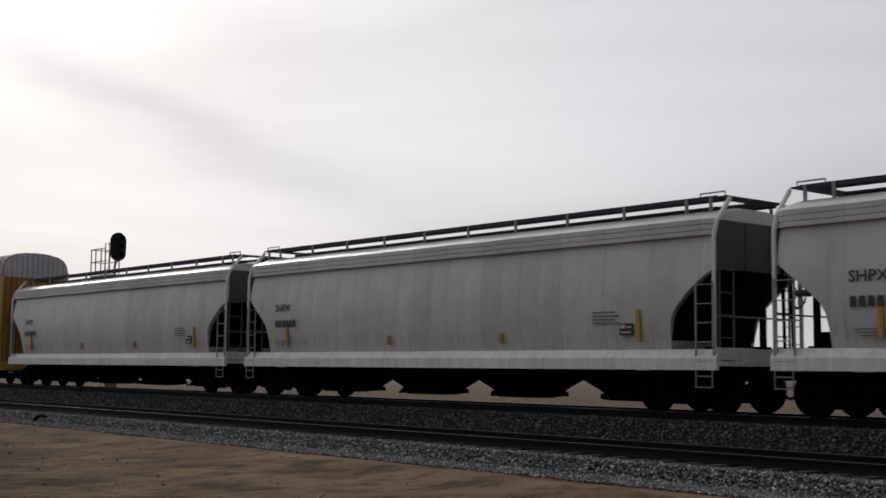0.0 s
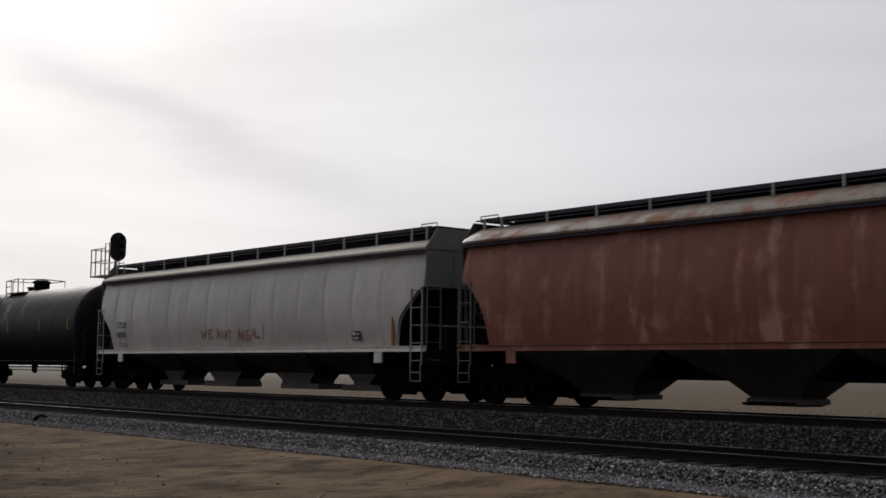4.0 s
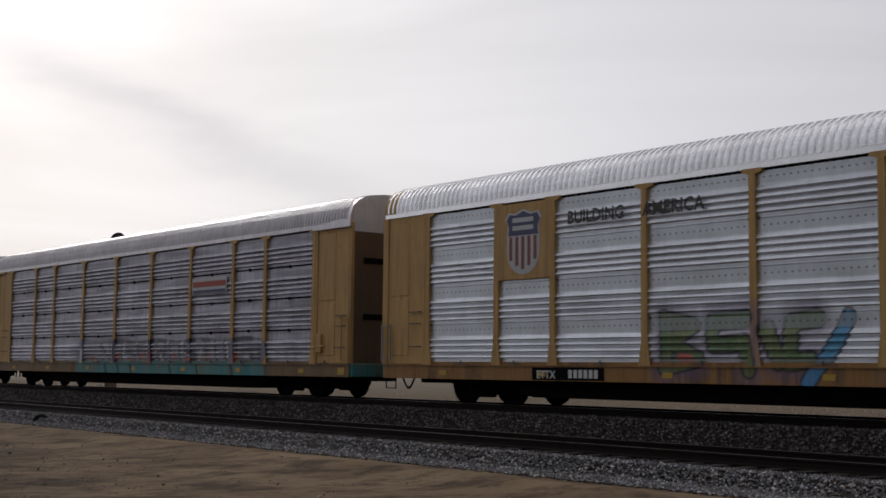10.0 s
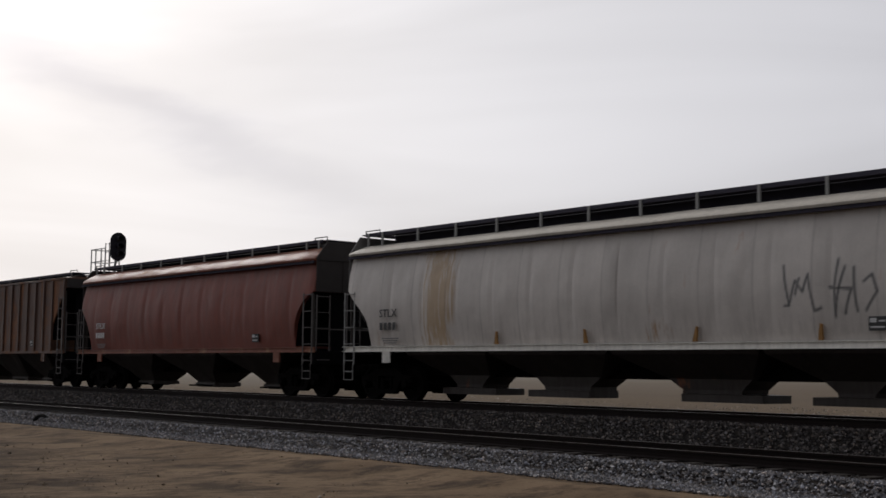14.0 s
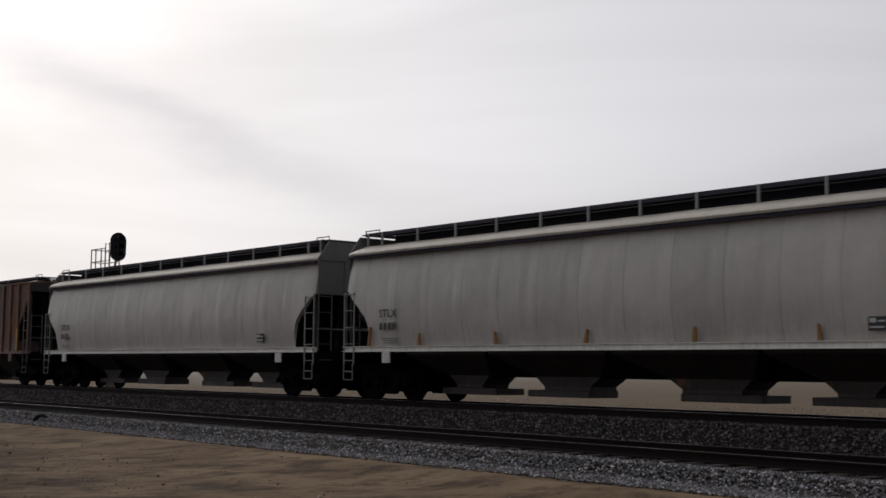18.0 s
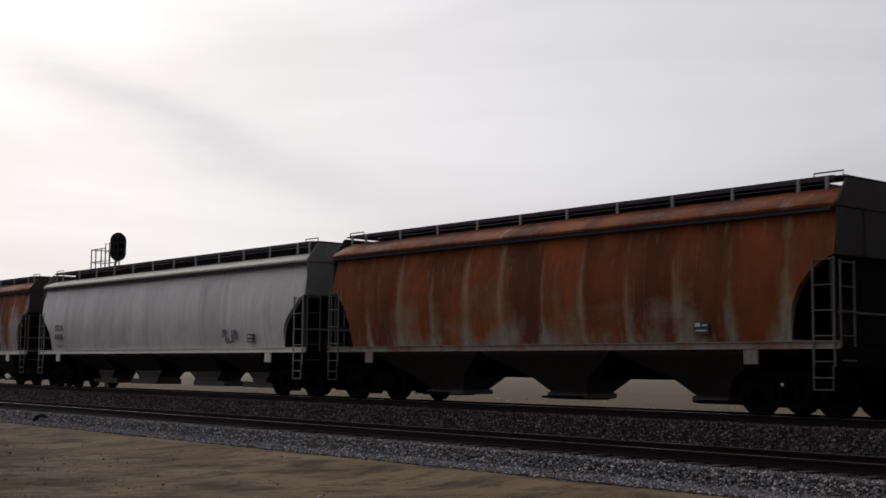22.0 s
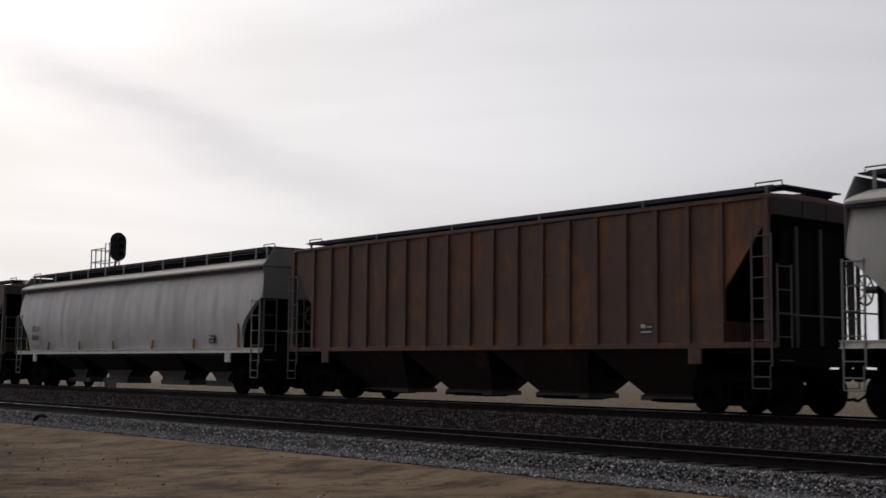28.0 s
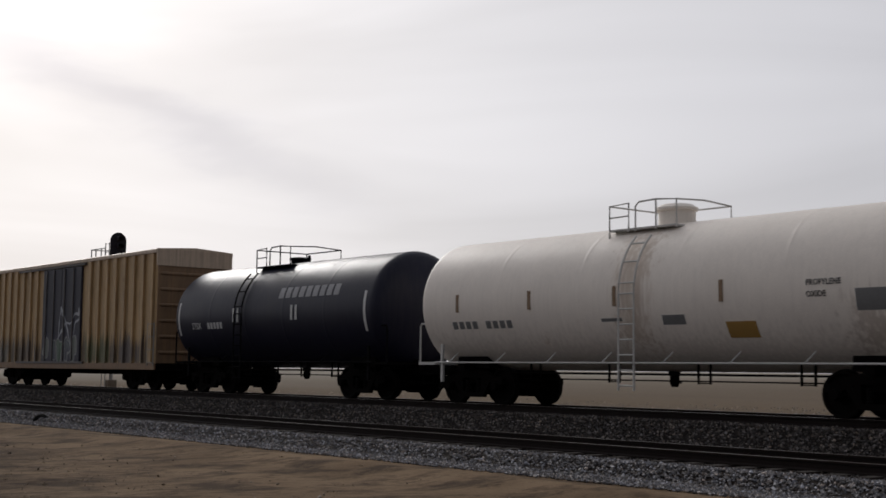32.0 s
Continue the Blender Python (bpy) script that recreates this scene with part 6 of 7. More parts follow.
PALE_TAG = [
    [(-3.73, 1.08), (-3.68, 2.75), (-2.98, 2.75), (-2.91, 2.15), (-3.61, 2.0), (-2.73, 1.03)],
    [(-2.62, 1.08), (-2.63, 2.48)],
    [(-2.21, 1.03), (-2.13, 2.74), (-1.99, 2.84)],
    [(-1.84, 2.67), (-1.56, 2.66)],
    [(-1.88, 2.4), (-1.63, 2.39)],
    [(-1.53, 2.06), (-1.21, 2.7)],
    [(-0.94, 2.53), (-0.67, 2.89), (-0.27, 2.71), (-0.21, 2.37), (-0.47, 2.37)],
    [(-0.82, 1.09), (-0.92, 1.72)],
    [(-0.29, 1.24), (-0.03, 1.61), (0.26, 1.91)],
    [(1.02, 1.64), (1.26, 1.64), (1.05, 1.14)],
]
DARK_PIECE = [
    [(1.79, 2.81), (1.72, 2.07), (2.18, 1.95)],
    [(2.4, 2.78), (2.76, 2.35), (2.98, 2.76)],
    [(2.18, 1.23), (2.47, 2.05), (2.69, 2.56)],
    [(3.41, 2.64), (3.19, 1.23)],
    [(3.48, 2.53), (3.68, 2.02), (4.09, 2.61)],
    [(4.09, 2.21), (3.96, 1.22)],
    [(4.36, 2.6), (4.62, 2.0), (4.49, 1.32)],
    [(4.89, 2.48), (5.4, 2.41)],
    [(5.52, 2.65), (5.71, 1.97), (6.02, 2.63)],
    [(6.08, 2.53), (6.43, 2.14), (6.13, 2.01)],
    [(5.4, 1.98), (5.58, 1.22)],
]
SKY_PIECE = [
    [(7.74, 1.7), (8.05, 1.06)],
    [(8.44, 1.06), (8.52, 1.3), (8.68, 1.36)],
    [(8.98, 1.12), (9.28, 1.41)],
    [(9.35, 1.71), (9.49, 1.06)],
    [(10.2, 1.06), (10.42, 1.63), (10.59, 1.74)],
    [(8.22, 1.61), (8.45, 1.42), (8.98, 1.54), (9.28, 1.74)],
]
HOPPER_TAG = [
    [(-5.61, 2.06), (-5.42, 1.79), (-5.56, 1.53)],
    [(-5.37, 2.09), (-4.95, 1.53)],
    [(-4.54, 2.07), (-4.49, 1.7)],
    [(-4.49, 2.14), (-3.94, 2.13)],
    [(-4.04, 2.02), (-3.65, 1.51), (-4.14, 1.52)],
    [(-2.89, 1.82), (-2.61, 1.5)],
    [(-2.61, 1.92), (-2.42, 2.09), (-2.29, 2.01)],
    [(-2.52, 1.81), (-2.07, 1.77), (-1.82, 1.49)],
    [(-0.66, 1.45), (-0.99, 1.68), (-0.91, 1.86), (-0.46, 1.85), (-0.29, 1.96), (0.1, 1.92), (0.34, 2.01), (0.87, 1.94), (1.24, 2.0), (1.53, 1.89), (1.95, 1.86), (2.16, 1.96), (2.22, 1.6)],
    [(2.25, 1.57), (2.39, 1.69), (2.7, 1.68), (2.79, 1.56)],
]
RED_WRITING = [
    [(-1.9, 2.02), (-1.82, 1.8), (-1.73, 1.97), (-1.65, 1.79), (-1.6, 2.03)],
    [(-1.24, 2.02), (-1.46, 2.03), (-1.46, 1.78), (-1.22, 1.77)],
    [(-1.46, 1.91), (-1.3, 1.9)],
    [(-0.87, 2.06), (-0.89, 1.76), (-0.74, 2.01), (-0.73, 1.77)],
    [(-0.64, 1.77), (-0.56, 2.01), (-0.48, 1.77)],
    [(-0.41, 1.77), (-0.39, 2.0), (-0.3, 1.79), (-0.28, 2.01)],
    [(-0.22, 2.02), (0.0, 2.02)],
    [(-0.11, 2.01), (-0.14, 1.78)],
    [(0.39, 1.79), (0.5, 2.1), (0.59, 1.77)],
    [(0.42, 1.9), (0.56, 1.91)],
    [(0.63, 1.73), (0.66, 2.03), (0.78, 1.77), (0.81, 2.05)],
    [(1.13, 2.02), (0.95, 1.99), (0.92, 1.74), (1.1, 1.72), (1.13, 1.86), (1.01, 1.86)],
    [(1.24, 1.72), (1.37, 2.03), (1.47, 1.75)],
    [(1.29, 1.86), (1.45, 1.87)],
    [(1.52, 2.03), (1.5, 1.75), (1.74, 1.75)],
    [(2.03, 2.09), (1.98, 1.84)],
    [(1.97, 1.76), (1.96, 1.7)],
]
HOPPER_WEDGE = [
    [(-0.1, 2.96), (-0.19, 2.61)],
    [(-0.14, 2.87), (-0.41, 2.55)],
]
MARKER_TAG = [
    [(5.26, 2.63), (5.14, 2.32)],
    [(4.91, 2.88), (4.96, 2.11), (4.85, 2.11)],
    [(4.99, 2.18), (5.17, 2.59), (5.32, 2.37), (5.46, 2.71), (5.54, 2.02), (5.7, 2.09)],
    [(6.06, 3.02), (5.99, 1.94), (6.21, 2.88)],
    [(5.92, 2.49), (6.38, 2.47), (6.22, 2.01)],
    [(6.39, 2.87), (6.49, 2.06)],
    [(6.61, 2.59), (6.76, 2.71), (6.89, 2.38), (6.67, 2.06)],
]
CHALK_TAG = [
    [(5.02, 1.86), (5.08, 1.43), (5.26, 1.04)],
    [(4.84, 1.82), (5.21, 1.76), (5.69, 1.99), (6.38, 2.12), (6.94, 2.05)],
    [(5.92, 2.13), (6.04, 1.8)],
    [(6.52, 2.07), (6.66, 1.78)],
    [(7.32, 1.95), (7.58, 1.99)],
    [(8.35, 2.15), (8.45, 1.97), (8.79, 1.91)],
    [(4.96, 1.52), (5.26, 1.57)],
    [(7.52, 1.77), (7.56, 1.14)],
    [(5.98, 1.7), (6.08, 1.09)],
]
LETTERS = {"N": [[(0, 0), (0, 1), (1, 0), (1, 1)]], "O": [[(0, 0), (0, 1), (1, 1), (1, 0), (0, 0)]], "S": [[(1, 1), (0, 1), (0, 0.55), (1, 0.45), (1, 0), (0, 0)]], "T": [[(0.1, 1), (1, 1)], [(0.5, 1), (0.5, 0)]], "R": [[(0, 0), (0, 1), (1, 1), (1, 0.5), (0, 0.5)], [(0.5, 0.5), (1, 0)]], "U": [[(0, 1), (0, 0), (1, 0), (1, 1)]]}
BLOCK_PIECE = [[(x + w * a + 0.12 * (0.5 - b), 0.98 + 0.74 * b) for a, b in line] for ch, x, w in (("N", -2.5, 0.75), ("O", -1.4, 0.6), ("S", -0.45, 0.65), ("O", 0.5, 0.55), ("T", 1.3, 0.5), ("R", 2.0, 0.65), ("O", 2.95, 0.7), ("S", 4.0, 0.6), ("T", 5.05, 0.6), ("U", 6.0, 0.65), ("S", 7.4, 0.9)) for line in LETTERS[ch]]
LADDER_W = surface("white_pipe", (0.50, 0.49, 0.47), 0.6, var=0.3)
SHIELD_WHITE = surface("faded_white", (0.48, 0.48, 0.48), 0.6, var=0.3)
SHIELD_BLUE = surface("faded_blue", (0.06, 0.07, 0.14), 0.6, var=0.3)
SHIELD_RED = surface("faded_red", (0.22, 0.07, 0.06), 0.6, var=0.3)

GRAF_BLACK = surface("black_spray", (0.035, 0.032, 0.032), 0.7, var=0.4)
GRAF_VIOLET = surface("violet_spray", (0.10, 0.085, 0.12), 0.7, var=0.4)
GRAF_WHITE = surface("white_spray", (0.34, 0.34, 0.34), 0.7, var=0.4)
# Each full-length low stain paints shade on the lower side, with some grime.
GREYS = {
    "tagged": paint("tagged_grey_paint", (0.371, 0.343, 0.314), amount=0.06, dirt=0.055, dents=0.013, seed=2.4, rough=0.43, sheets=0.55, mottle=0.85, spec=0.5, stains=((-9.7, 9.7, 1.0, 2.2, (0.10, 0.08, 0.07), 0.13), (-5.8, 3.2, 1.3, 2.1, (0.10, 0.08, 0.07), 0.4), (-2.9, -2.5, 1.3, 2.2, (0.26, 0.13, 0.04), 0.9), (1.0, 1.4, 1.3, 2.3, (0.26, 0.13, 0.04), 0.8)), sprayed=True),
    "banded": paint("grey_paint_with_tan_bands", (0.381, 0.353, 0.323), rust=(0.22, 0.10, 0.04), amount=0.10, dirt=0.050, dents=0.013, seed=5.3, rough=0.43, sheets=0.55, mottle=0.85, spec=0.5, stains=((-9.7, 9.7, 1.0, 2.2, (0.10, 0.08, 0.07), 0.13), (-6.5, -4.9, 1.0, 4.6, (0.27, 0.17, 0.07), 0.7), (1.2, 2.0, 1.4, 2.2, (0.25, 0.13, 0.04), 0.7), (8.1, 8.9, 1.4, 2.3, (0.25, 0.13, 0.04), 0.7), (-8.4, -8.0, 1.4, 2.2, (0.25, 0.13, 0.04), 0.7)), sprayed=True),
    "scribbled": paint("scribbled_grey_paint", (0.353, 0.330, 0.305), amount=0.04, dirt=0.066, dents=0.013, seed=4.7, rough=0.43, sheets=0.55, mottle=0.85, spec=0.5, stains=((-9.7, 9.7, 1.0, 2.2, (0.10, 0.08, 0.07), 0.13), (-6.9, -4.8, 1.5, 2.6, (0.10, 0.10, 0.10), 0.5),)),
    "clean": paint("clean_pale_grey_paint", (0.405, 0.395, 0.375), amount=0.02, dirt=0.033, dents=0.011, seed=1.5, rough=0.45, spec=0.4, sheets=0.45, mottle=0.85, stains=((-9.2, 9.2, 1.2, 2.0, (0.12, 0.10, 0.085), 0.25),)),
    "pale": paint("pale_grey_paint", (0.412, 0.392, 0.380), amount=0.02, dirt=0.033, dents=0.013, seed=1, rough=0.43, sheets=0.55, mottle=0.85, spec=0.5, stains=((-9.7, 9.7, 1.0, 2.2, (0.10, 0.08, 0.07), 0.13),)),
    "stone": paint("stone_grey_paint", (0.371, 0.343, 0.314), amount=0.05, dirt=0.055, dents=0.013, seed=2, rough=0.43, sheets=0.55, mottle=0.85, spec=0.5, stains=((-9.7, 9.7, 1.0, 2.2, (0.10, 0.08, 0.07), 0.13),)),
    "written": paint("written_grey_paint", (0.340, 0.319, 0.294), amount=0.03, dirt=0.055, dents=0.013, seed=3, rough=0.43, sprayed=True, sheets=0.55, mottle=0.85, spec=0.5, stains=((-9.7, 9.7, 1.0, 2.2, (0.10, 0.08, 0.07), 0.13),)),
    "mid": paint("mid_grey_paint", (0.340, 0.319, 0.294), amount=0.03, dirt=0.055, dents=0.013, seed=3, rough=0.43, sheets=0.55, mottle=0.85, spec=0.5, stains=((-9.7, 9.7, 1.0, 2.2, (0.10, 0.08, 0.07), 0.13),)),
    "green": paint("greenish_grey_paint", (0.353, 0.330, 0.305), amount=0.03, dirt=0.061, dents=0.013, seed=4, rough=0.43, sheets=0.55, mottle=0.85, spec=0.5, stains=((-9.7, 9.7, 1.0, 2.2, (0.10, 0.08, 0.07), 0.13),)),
}
ROOF_BEIGE = paint("beige_roof_paint", (0.38, 0.35, 0.30), amount=0.06, dirt=0.15, seed=6.5, dents=0.004, rough=0.75, spec=0.2)
SILL = paint("sill_grey_paint", (0.56, 0.545, 0.50), amount=0.08, dirt=0.2, seed=6, dents=0.002)
RUST_RED = paint("oxide_red_paint", (0.145, 0.042, 0.030), rust=(0.20, 0.10, 0.07), amount=0.15, dirt=0.25, seed=7)
RUST_STREAK = paint("rust_streaked_red", (0.165, 0.055, 0.032), rust=(0.26, 0.15, 0.10), amount=0.40, dirt=0.25, seed=8)
RUST_DARK = paint("dark_rust", (0.120, 0.042, 0.017), rust=(0.125, 0.027, 0.007), blocks=0.98, amount=0.45, dirt=0.12, seed=9, under=(0.16, 0.15, 0.13))
RUST_ORANGE = paint("orange_rust", (0.190, 0.120, 0.062), rust=(0.18, 0.044, 0.009), blocks=1.04, amount=0.35, dirt=0.1, seed=10, under=(0.22, 0.21, 0.17))
RUST_MIX = paint("grey_paint_with_rust", (0.245, 0.22, 0.19), rust=(0.185, 0.052, 0.013), blocks=0.92, amount=0.62, dirt=0.12, seed=11, under=(0.26, 0.245, 0.22), stains=((2.2, 4.9, 1.3, 2.0, (0.50, 0.50, 0.50), 0.7),))
RUST_MIX2 = paint("grey_paint_with_rust_patches", (0.26, 0.24, 0.21), rust=(0.17, 0.046, 0.013), blocks=0.72, amount=0.50, dirt=0.12, seed=12.5, under=(0.29, 0.29, 0.28))
SPOTTED = paint("grey_paint_with_round_rust", (0.27, 0.26, 0.235), rust=(0.12, 0.031, 0.007), amount=0.10, dirt=0.25, seed=13, spots=(1.80, 3.15, 0.76), stains=((-8.3, -4.5, 0.7, 2.2, (0.12, 0.042, 0.014), 0.75), (-2.0, 1.5, 0.7, 2.1, (0.12, 0.042, 0.014), 0.6), (4.0, 8.3, 0.7, 2.1, (0.12, 0.042, 0.014), 0.7)))
ROOF_RUST = paint("rusty_roof", (0.20, 0.17, 0.14), rust=(0.17, 0.07, 0.035), amount=0.5, dirt=0.2, seed=14)
RIB_BROWN = paint("brown_paint", (0.076, 0.042, 0.030), rust=(0.155, 0.066, 0.030), amount=0.5, dirt=0.3, seed=15)
RIB_DARK = paint("dark_brown_paint", (0.066, 0.036, 0.028), rust=(0.165, 0.062, 0.028), amount=0.55, dirt=0.3, seed=16, under=(0.12, 0.095, 0.08))
RIB_TAN = paint("grey_brown_paint", (0.096, 0.067, 0.050), rust=(0.14, 0.068, 0.038), amount=0.5, dirt=0.25, seed=17)
# Bays are coloured far darker than the bodies, for the shade beneath.
LOW_BROWN = paint("grimy_shaded_brown_bay", (0.022, 0.0165, 0.0135), amount=0.2, dirt=0.3, seed=18.5)
LOW_GREY = paint("grimy_shaded_grey_bay", (0.023, 0.0175, 0.0145), amount=0.15, dirt=0.4, seed=18)

HOPPER_TAGS = (([[(x, 1.45), (x + 0.02, 2.05)] for x in (-7.9, -5.95, -3.4, 0.0, 3.5, 6.9)], 0.055, 0.04, (0.28, 0.15, 0.05), (0.24, 0.13, 0.05), (0.30, 0.22, 0.14), None, 0.75), (HOPPER_TAG, 0.034, 0.045, (0.03, 0.03, 0.035), (0.05, 0.045, 0.05), (0.30, 0.29, 0.28), None, 0.95), (HOPPER_WEDGE, 0.05, 0.01, (0.07, 0.05, 0.04), (0.09, 0.06, 0.05), (0.10, 0.08, 0.07), None, 0.9))
MARKER_TAGS = ((MARKER_TAG, 0.016, 0.012, (0.03, 0.03, 0.03), (0.05, 0.05, 0.05), (0.10, 0.10, 0.10), None, 0.9),)
DARK_TAGS = ((CHALK_TAG, 0.03, 0.05, (0.62, 0.62, 0.62), (0.5, 0.5, 0.5), (0.28, 0.27, 0.27), None, 0.85), ([[(1.9, 1.40), (4.0, 1.32)], [(2.0, 1.1), (3.9, 1.1)]], 0.15, 0.08, (0.34, 0.17, 0.035), (0.26, 0.13, 0.03), (0.20, 0.10, 0.03), None, 0.7), ([[(-3.9, 1.25), (-1.5, 1.2)]], 0.12, 0.1, (0.30, 0.29, 0.28), (0.2, 0.19, 0.18), (0.16, 0.15, 0.14), None, 0.55),)
DRIP_TAGS = (([[(x, 0.5), (x - 0.25, 1.2)] for x in (-2.0, -0.9, 0.15, 3.1, 5.0, 7.2)], 0.05, 0.02, (0.02, 0.02, 0.03), (0.02, 0.03, 0.03), (0.03, 0.06, 0.06), None, 1.0),)
RACK_OLD = paint("dull_galvanised_panel", (0.255, 0.22, 0.212), rust=(0.10, 0.06, 0.042), amount=0.35, dirt=0.5, seed=20, dents=0.004, bands=0.5, glints=0.8, rough=0.42, metal=0.35, spec=0.5)
RACK_DARK = paint("dark_galvanised_panel", (0.150, 0.116, 0.104), rust=(0.080, 0.046, 0.032), amount=0.35, dirt=0.5, seed=21, dents=0.004, bands=0.55, glints=0.15, stains=((1.6, 4.3, 0.9, 1.85, (0.30, 0.150, 0.035), 0.8), (-4.2, -1.2, 0.9, 1.7, (0.30, 0.29, 0.28), 0.45), (4.6, 9.2, 0.9, 1.85, (0.25, 0.24, 0.235), 0.30)), sprayed=True, rough=0.38, metal=0.40, spec=0.5)
SILVER_TAGS = ((BLUE_PIECE, 0.185, 0.06, (0.10, 0.33, 0.42), (0.15, 0.30, 0.42), (0.015, 0.02, 0.05), (0.06, 0.15, 0.28), 1.0), (GREEN_PIECE, 0.145, 0.055, (0.065, 0.12, 0.04), (0.12, 0.145, 0.06), (0.022, 0.025, 0.03), (0.13, 0.09, 0.15), 0.97), ([[(-3.35, 1.15), (-3.1, 1.15)]], 0.09, 0.02, (0.40, 0.07, 0.05), (0.36, 0.06, 0.05), (0.2, 0.06, 0.05), None, 0.9), (BLUE_TAIL, 0.13, 0.05, (0.05, 0.20, 0.38), (0.08, 0.26, 0.40), (0.02, 0.03, 0.05), None, 1.0))
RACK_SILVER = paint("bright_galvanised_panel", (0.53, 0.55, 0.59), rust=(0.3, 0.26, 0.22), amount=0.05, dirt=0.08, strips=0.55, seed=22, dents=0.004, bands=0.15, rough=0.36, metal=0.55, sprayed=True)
GREY_TAGS = (([[(-4.4, 1.42), (8.8, 1.36)]], 0.38, 0.03, (0.20, 0.195, 0.27), (0.15, 0.15, 0.20), (0.03, 0.03, 0.05), None, 0.8),
             ([[(-3.7, 1.10), (-3.0, 1.05)], [(-1.2, 1.05), (-1.0, 1.2)], [(-0.3, 1.0), (0.15, 1.0)], [(0.75, 1.05), (0.8, 1.3)], [(1.45, 1.0), (1.55, 1.35)], [(3.25, 1.0), (3.3, 1.2)], [(4.15, 1.0), (4.4, 1.0)], [(5.25, 1.05), (5.5, 1.25)], [(7.35, 1.05), (7.4, 1.3)]], 0.16, 0.02, (0.32, 0.085, 0.045), (0.26, 0.055, 0.04), (0.14, 0.06, 0.05), None, 0.9),
             ([[(-4.3, 1.0), (-4.3, 1.4)], [(-0.75, 1.1), (-0.7, 1.5)], [(2.3, 1.05), (2.3, 1.3)], [(4.95, 1.1), (5.0, 1.3)], [(6.8, 1.0), (6.75, 1.6)], [(7.9, 1.1), (8.3, 1.1)]], 0.09, 0.02, (0.46, 0.46, 0.50), (0.40, 0.40, 0.44), (0.2, 0.2, 0.22), None, 0.9),
             (BLOCK_PIECE, 0.060, 0.025, (0.016, 0.016, 0.026), (0.03, 0.026, 0.045), (0.08, 0.08, 0.11), None, 1.0))
RACK_GREY = paint("grey_galvanised_panel", (0.295, 0.285, 0.335), rust=(0.12, 0.10, 0.11), amount=0.2, dirt=0.35, seed=23, dents=0.004, bands=0.5, glints=0.5, sprayed=True, rough=0.40, metal=0.40, spec=0.5)
BLACK_TAGS = (([[(2.0, 2.42), (4.6, 2.38)], [(5.3, 2.40), (6.0, 2.40)]], 0.36, 0.03, (0.20, 0.26, 0.29), (0.15, 0.19, 0.21), (0.05, 0.05, 0.05), None, 0.7), ([[(8.15, 1.5), (8.6, 1.25), (9.5, 1.4)]], 0.28, 0.04, (0.15, 0.25, 0.34), (0.20, 0.29, 0.36), (0.40, 0.42, 0.43), None, 0.9), ([[(-11.5, 1.30), (-9.4, 1.25)], [(10.2, 1.1), (12.2, 1.15)]], 0.26, 0.05, (0.34, 0.34, 0.35), (0.20, 0.20, 0.20), (0.12, 0.11, 0.11), None, 0.5), ([[(-11.2, 1.15), (-10.9, 1.45), (-10.6, 1.15), (-10.3, 1.4), (-9.9, 1.15), (-9.6, 1.4)]], 0.04, 0.02, (0.03, 0.03, 0.03), (0.05, 0.05, 0.05), (0.1, 0.1, 0.1), None, 0.8), (PALE_TAG, 0.055, 0.045, (0.40, 0.47, 0.50), (0.32, 0.37, 0.39), (0.05, 0.04, 0.045), None, 0.9), (DARK_PIECE, 0.05, 0.035, (0.02, 0.02, 0.022), (0.035, 0.03, 0.03), (0.32, 0.38, 0.40), None, 0.9), (SKY_PIECE, 0.035, 0.04, (0.02, 0.02, 0.025), (0.03, 0.03, 0.03), (0.42, 0.44, 0.45), None, 0.9))
RACK_BROWN = paint("grimy_galvanised_panel", (0.185, 0.160, 0.152), rust=(0.085, 0.045, 0.030), amount=0.5, dirt=0.45, seed=24, dents=0.004, bands=0.55, glints=1.0, stains=((-7.2, -4.2, 0.6, 2.2, (0.16, 0.085, 0.03), 0.9),), sprayed=True, rough=0.44, metal=0.30, spec=0.5)
SILL_BLUE = paint("sprayed_yellow_sill", (0.22, 0.11, 0.03), rust=(0.08, 0.05, 0.03), amount=0.4, dirt=0.4, seed=27.5, dents=0.002, sprayed=True, stains=((1.0, 9.6, 0.5, 1.1, (0.03, 0.13, 0.19), 0.75), (-4.6, 0.6, 0.55, 1.1, (0.05, 0.035, 0.06), 0.7)))
SILL_TEAL = paint("teal_sprayed_sill", (0.14, 0.085, 0.035), rust=(0.08, 0.05, 0.03), amount=0.4, dirt=0.4, seed=27.9, dents=0.002, stains=((-5.0, 9.4, -0.2, 1.6, (0.035, 0.19, 0.20), 0.95), (-3.5, -2.6, 0.0, 1.4, (0.16, 0.07, 0.03), 0.9), (0.9, 1.5, 0.0, 1.4, (0.14, 0.07, 0.04), 0.9), (2.0, 2.5, 0.0, 1.4, (0.13, 0.07, 0.03), 0.9)), sprayed=True)
YELLOW_DEEP = paint("deep_yellow_paint", (0.42, 0.235, 0.032), rust=(0.16, 0.08, 0.03), amount=0.2, dirt=0.25, seed=25.5, dents=0.002)
YELLOW = paint("faded_yellow_paint", (0.34, 0.235, 0.075), rust=(0.16, 0.09, 0.04), amount=0.15, dirt=0.25, seed=25, dents=0.002)
YELLOW_DULL = paint("dull_tan_yellow_paint", (0.345, 0.208, 0.070), rust=(0.12, 0.075, 0.045), amount=0.2, dirt=0.35, seed=26, dents=0.002)
YELLOW_RUST = paint("rusty_yellow_paint", (0.30, 0.15, 0.035), rust=(0.08, 0.05, 0.03), amount=0.4, dirt=0.4, seed=27, dents=0.002)
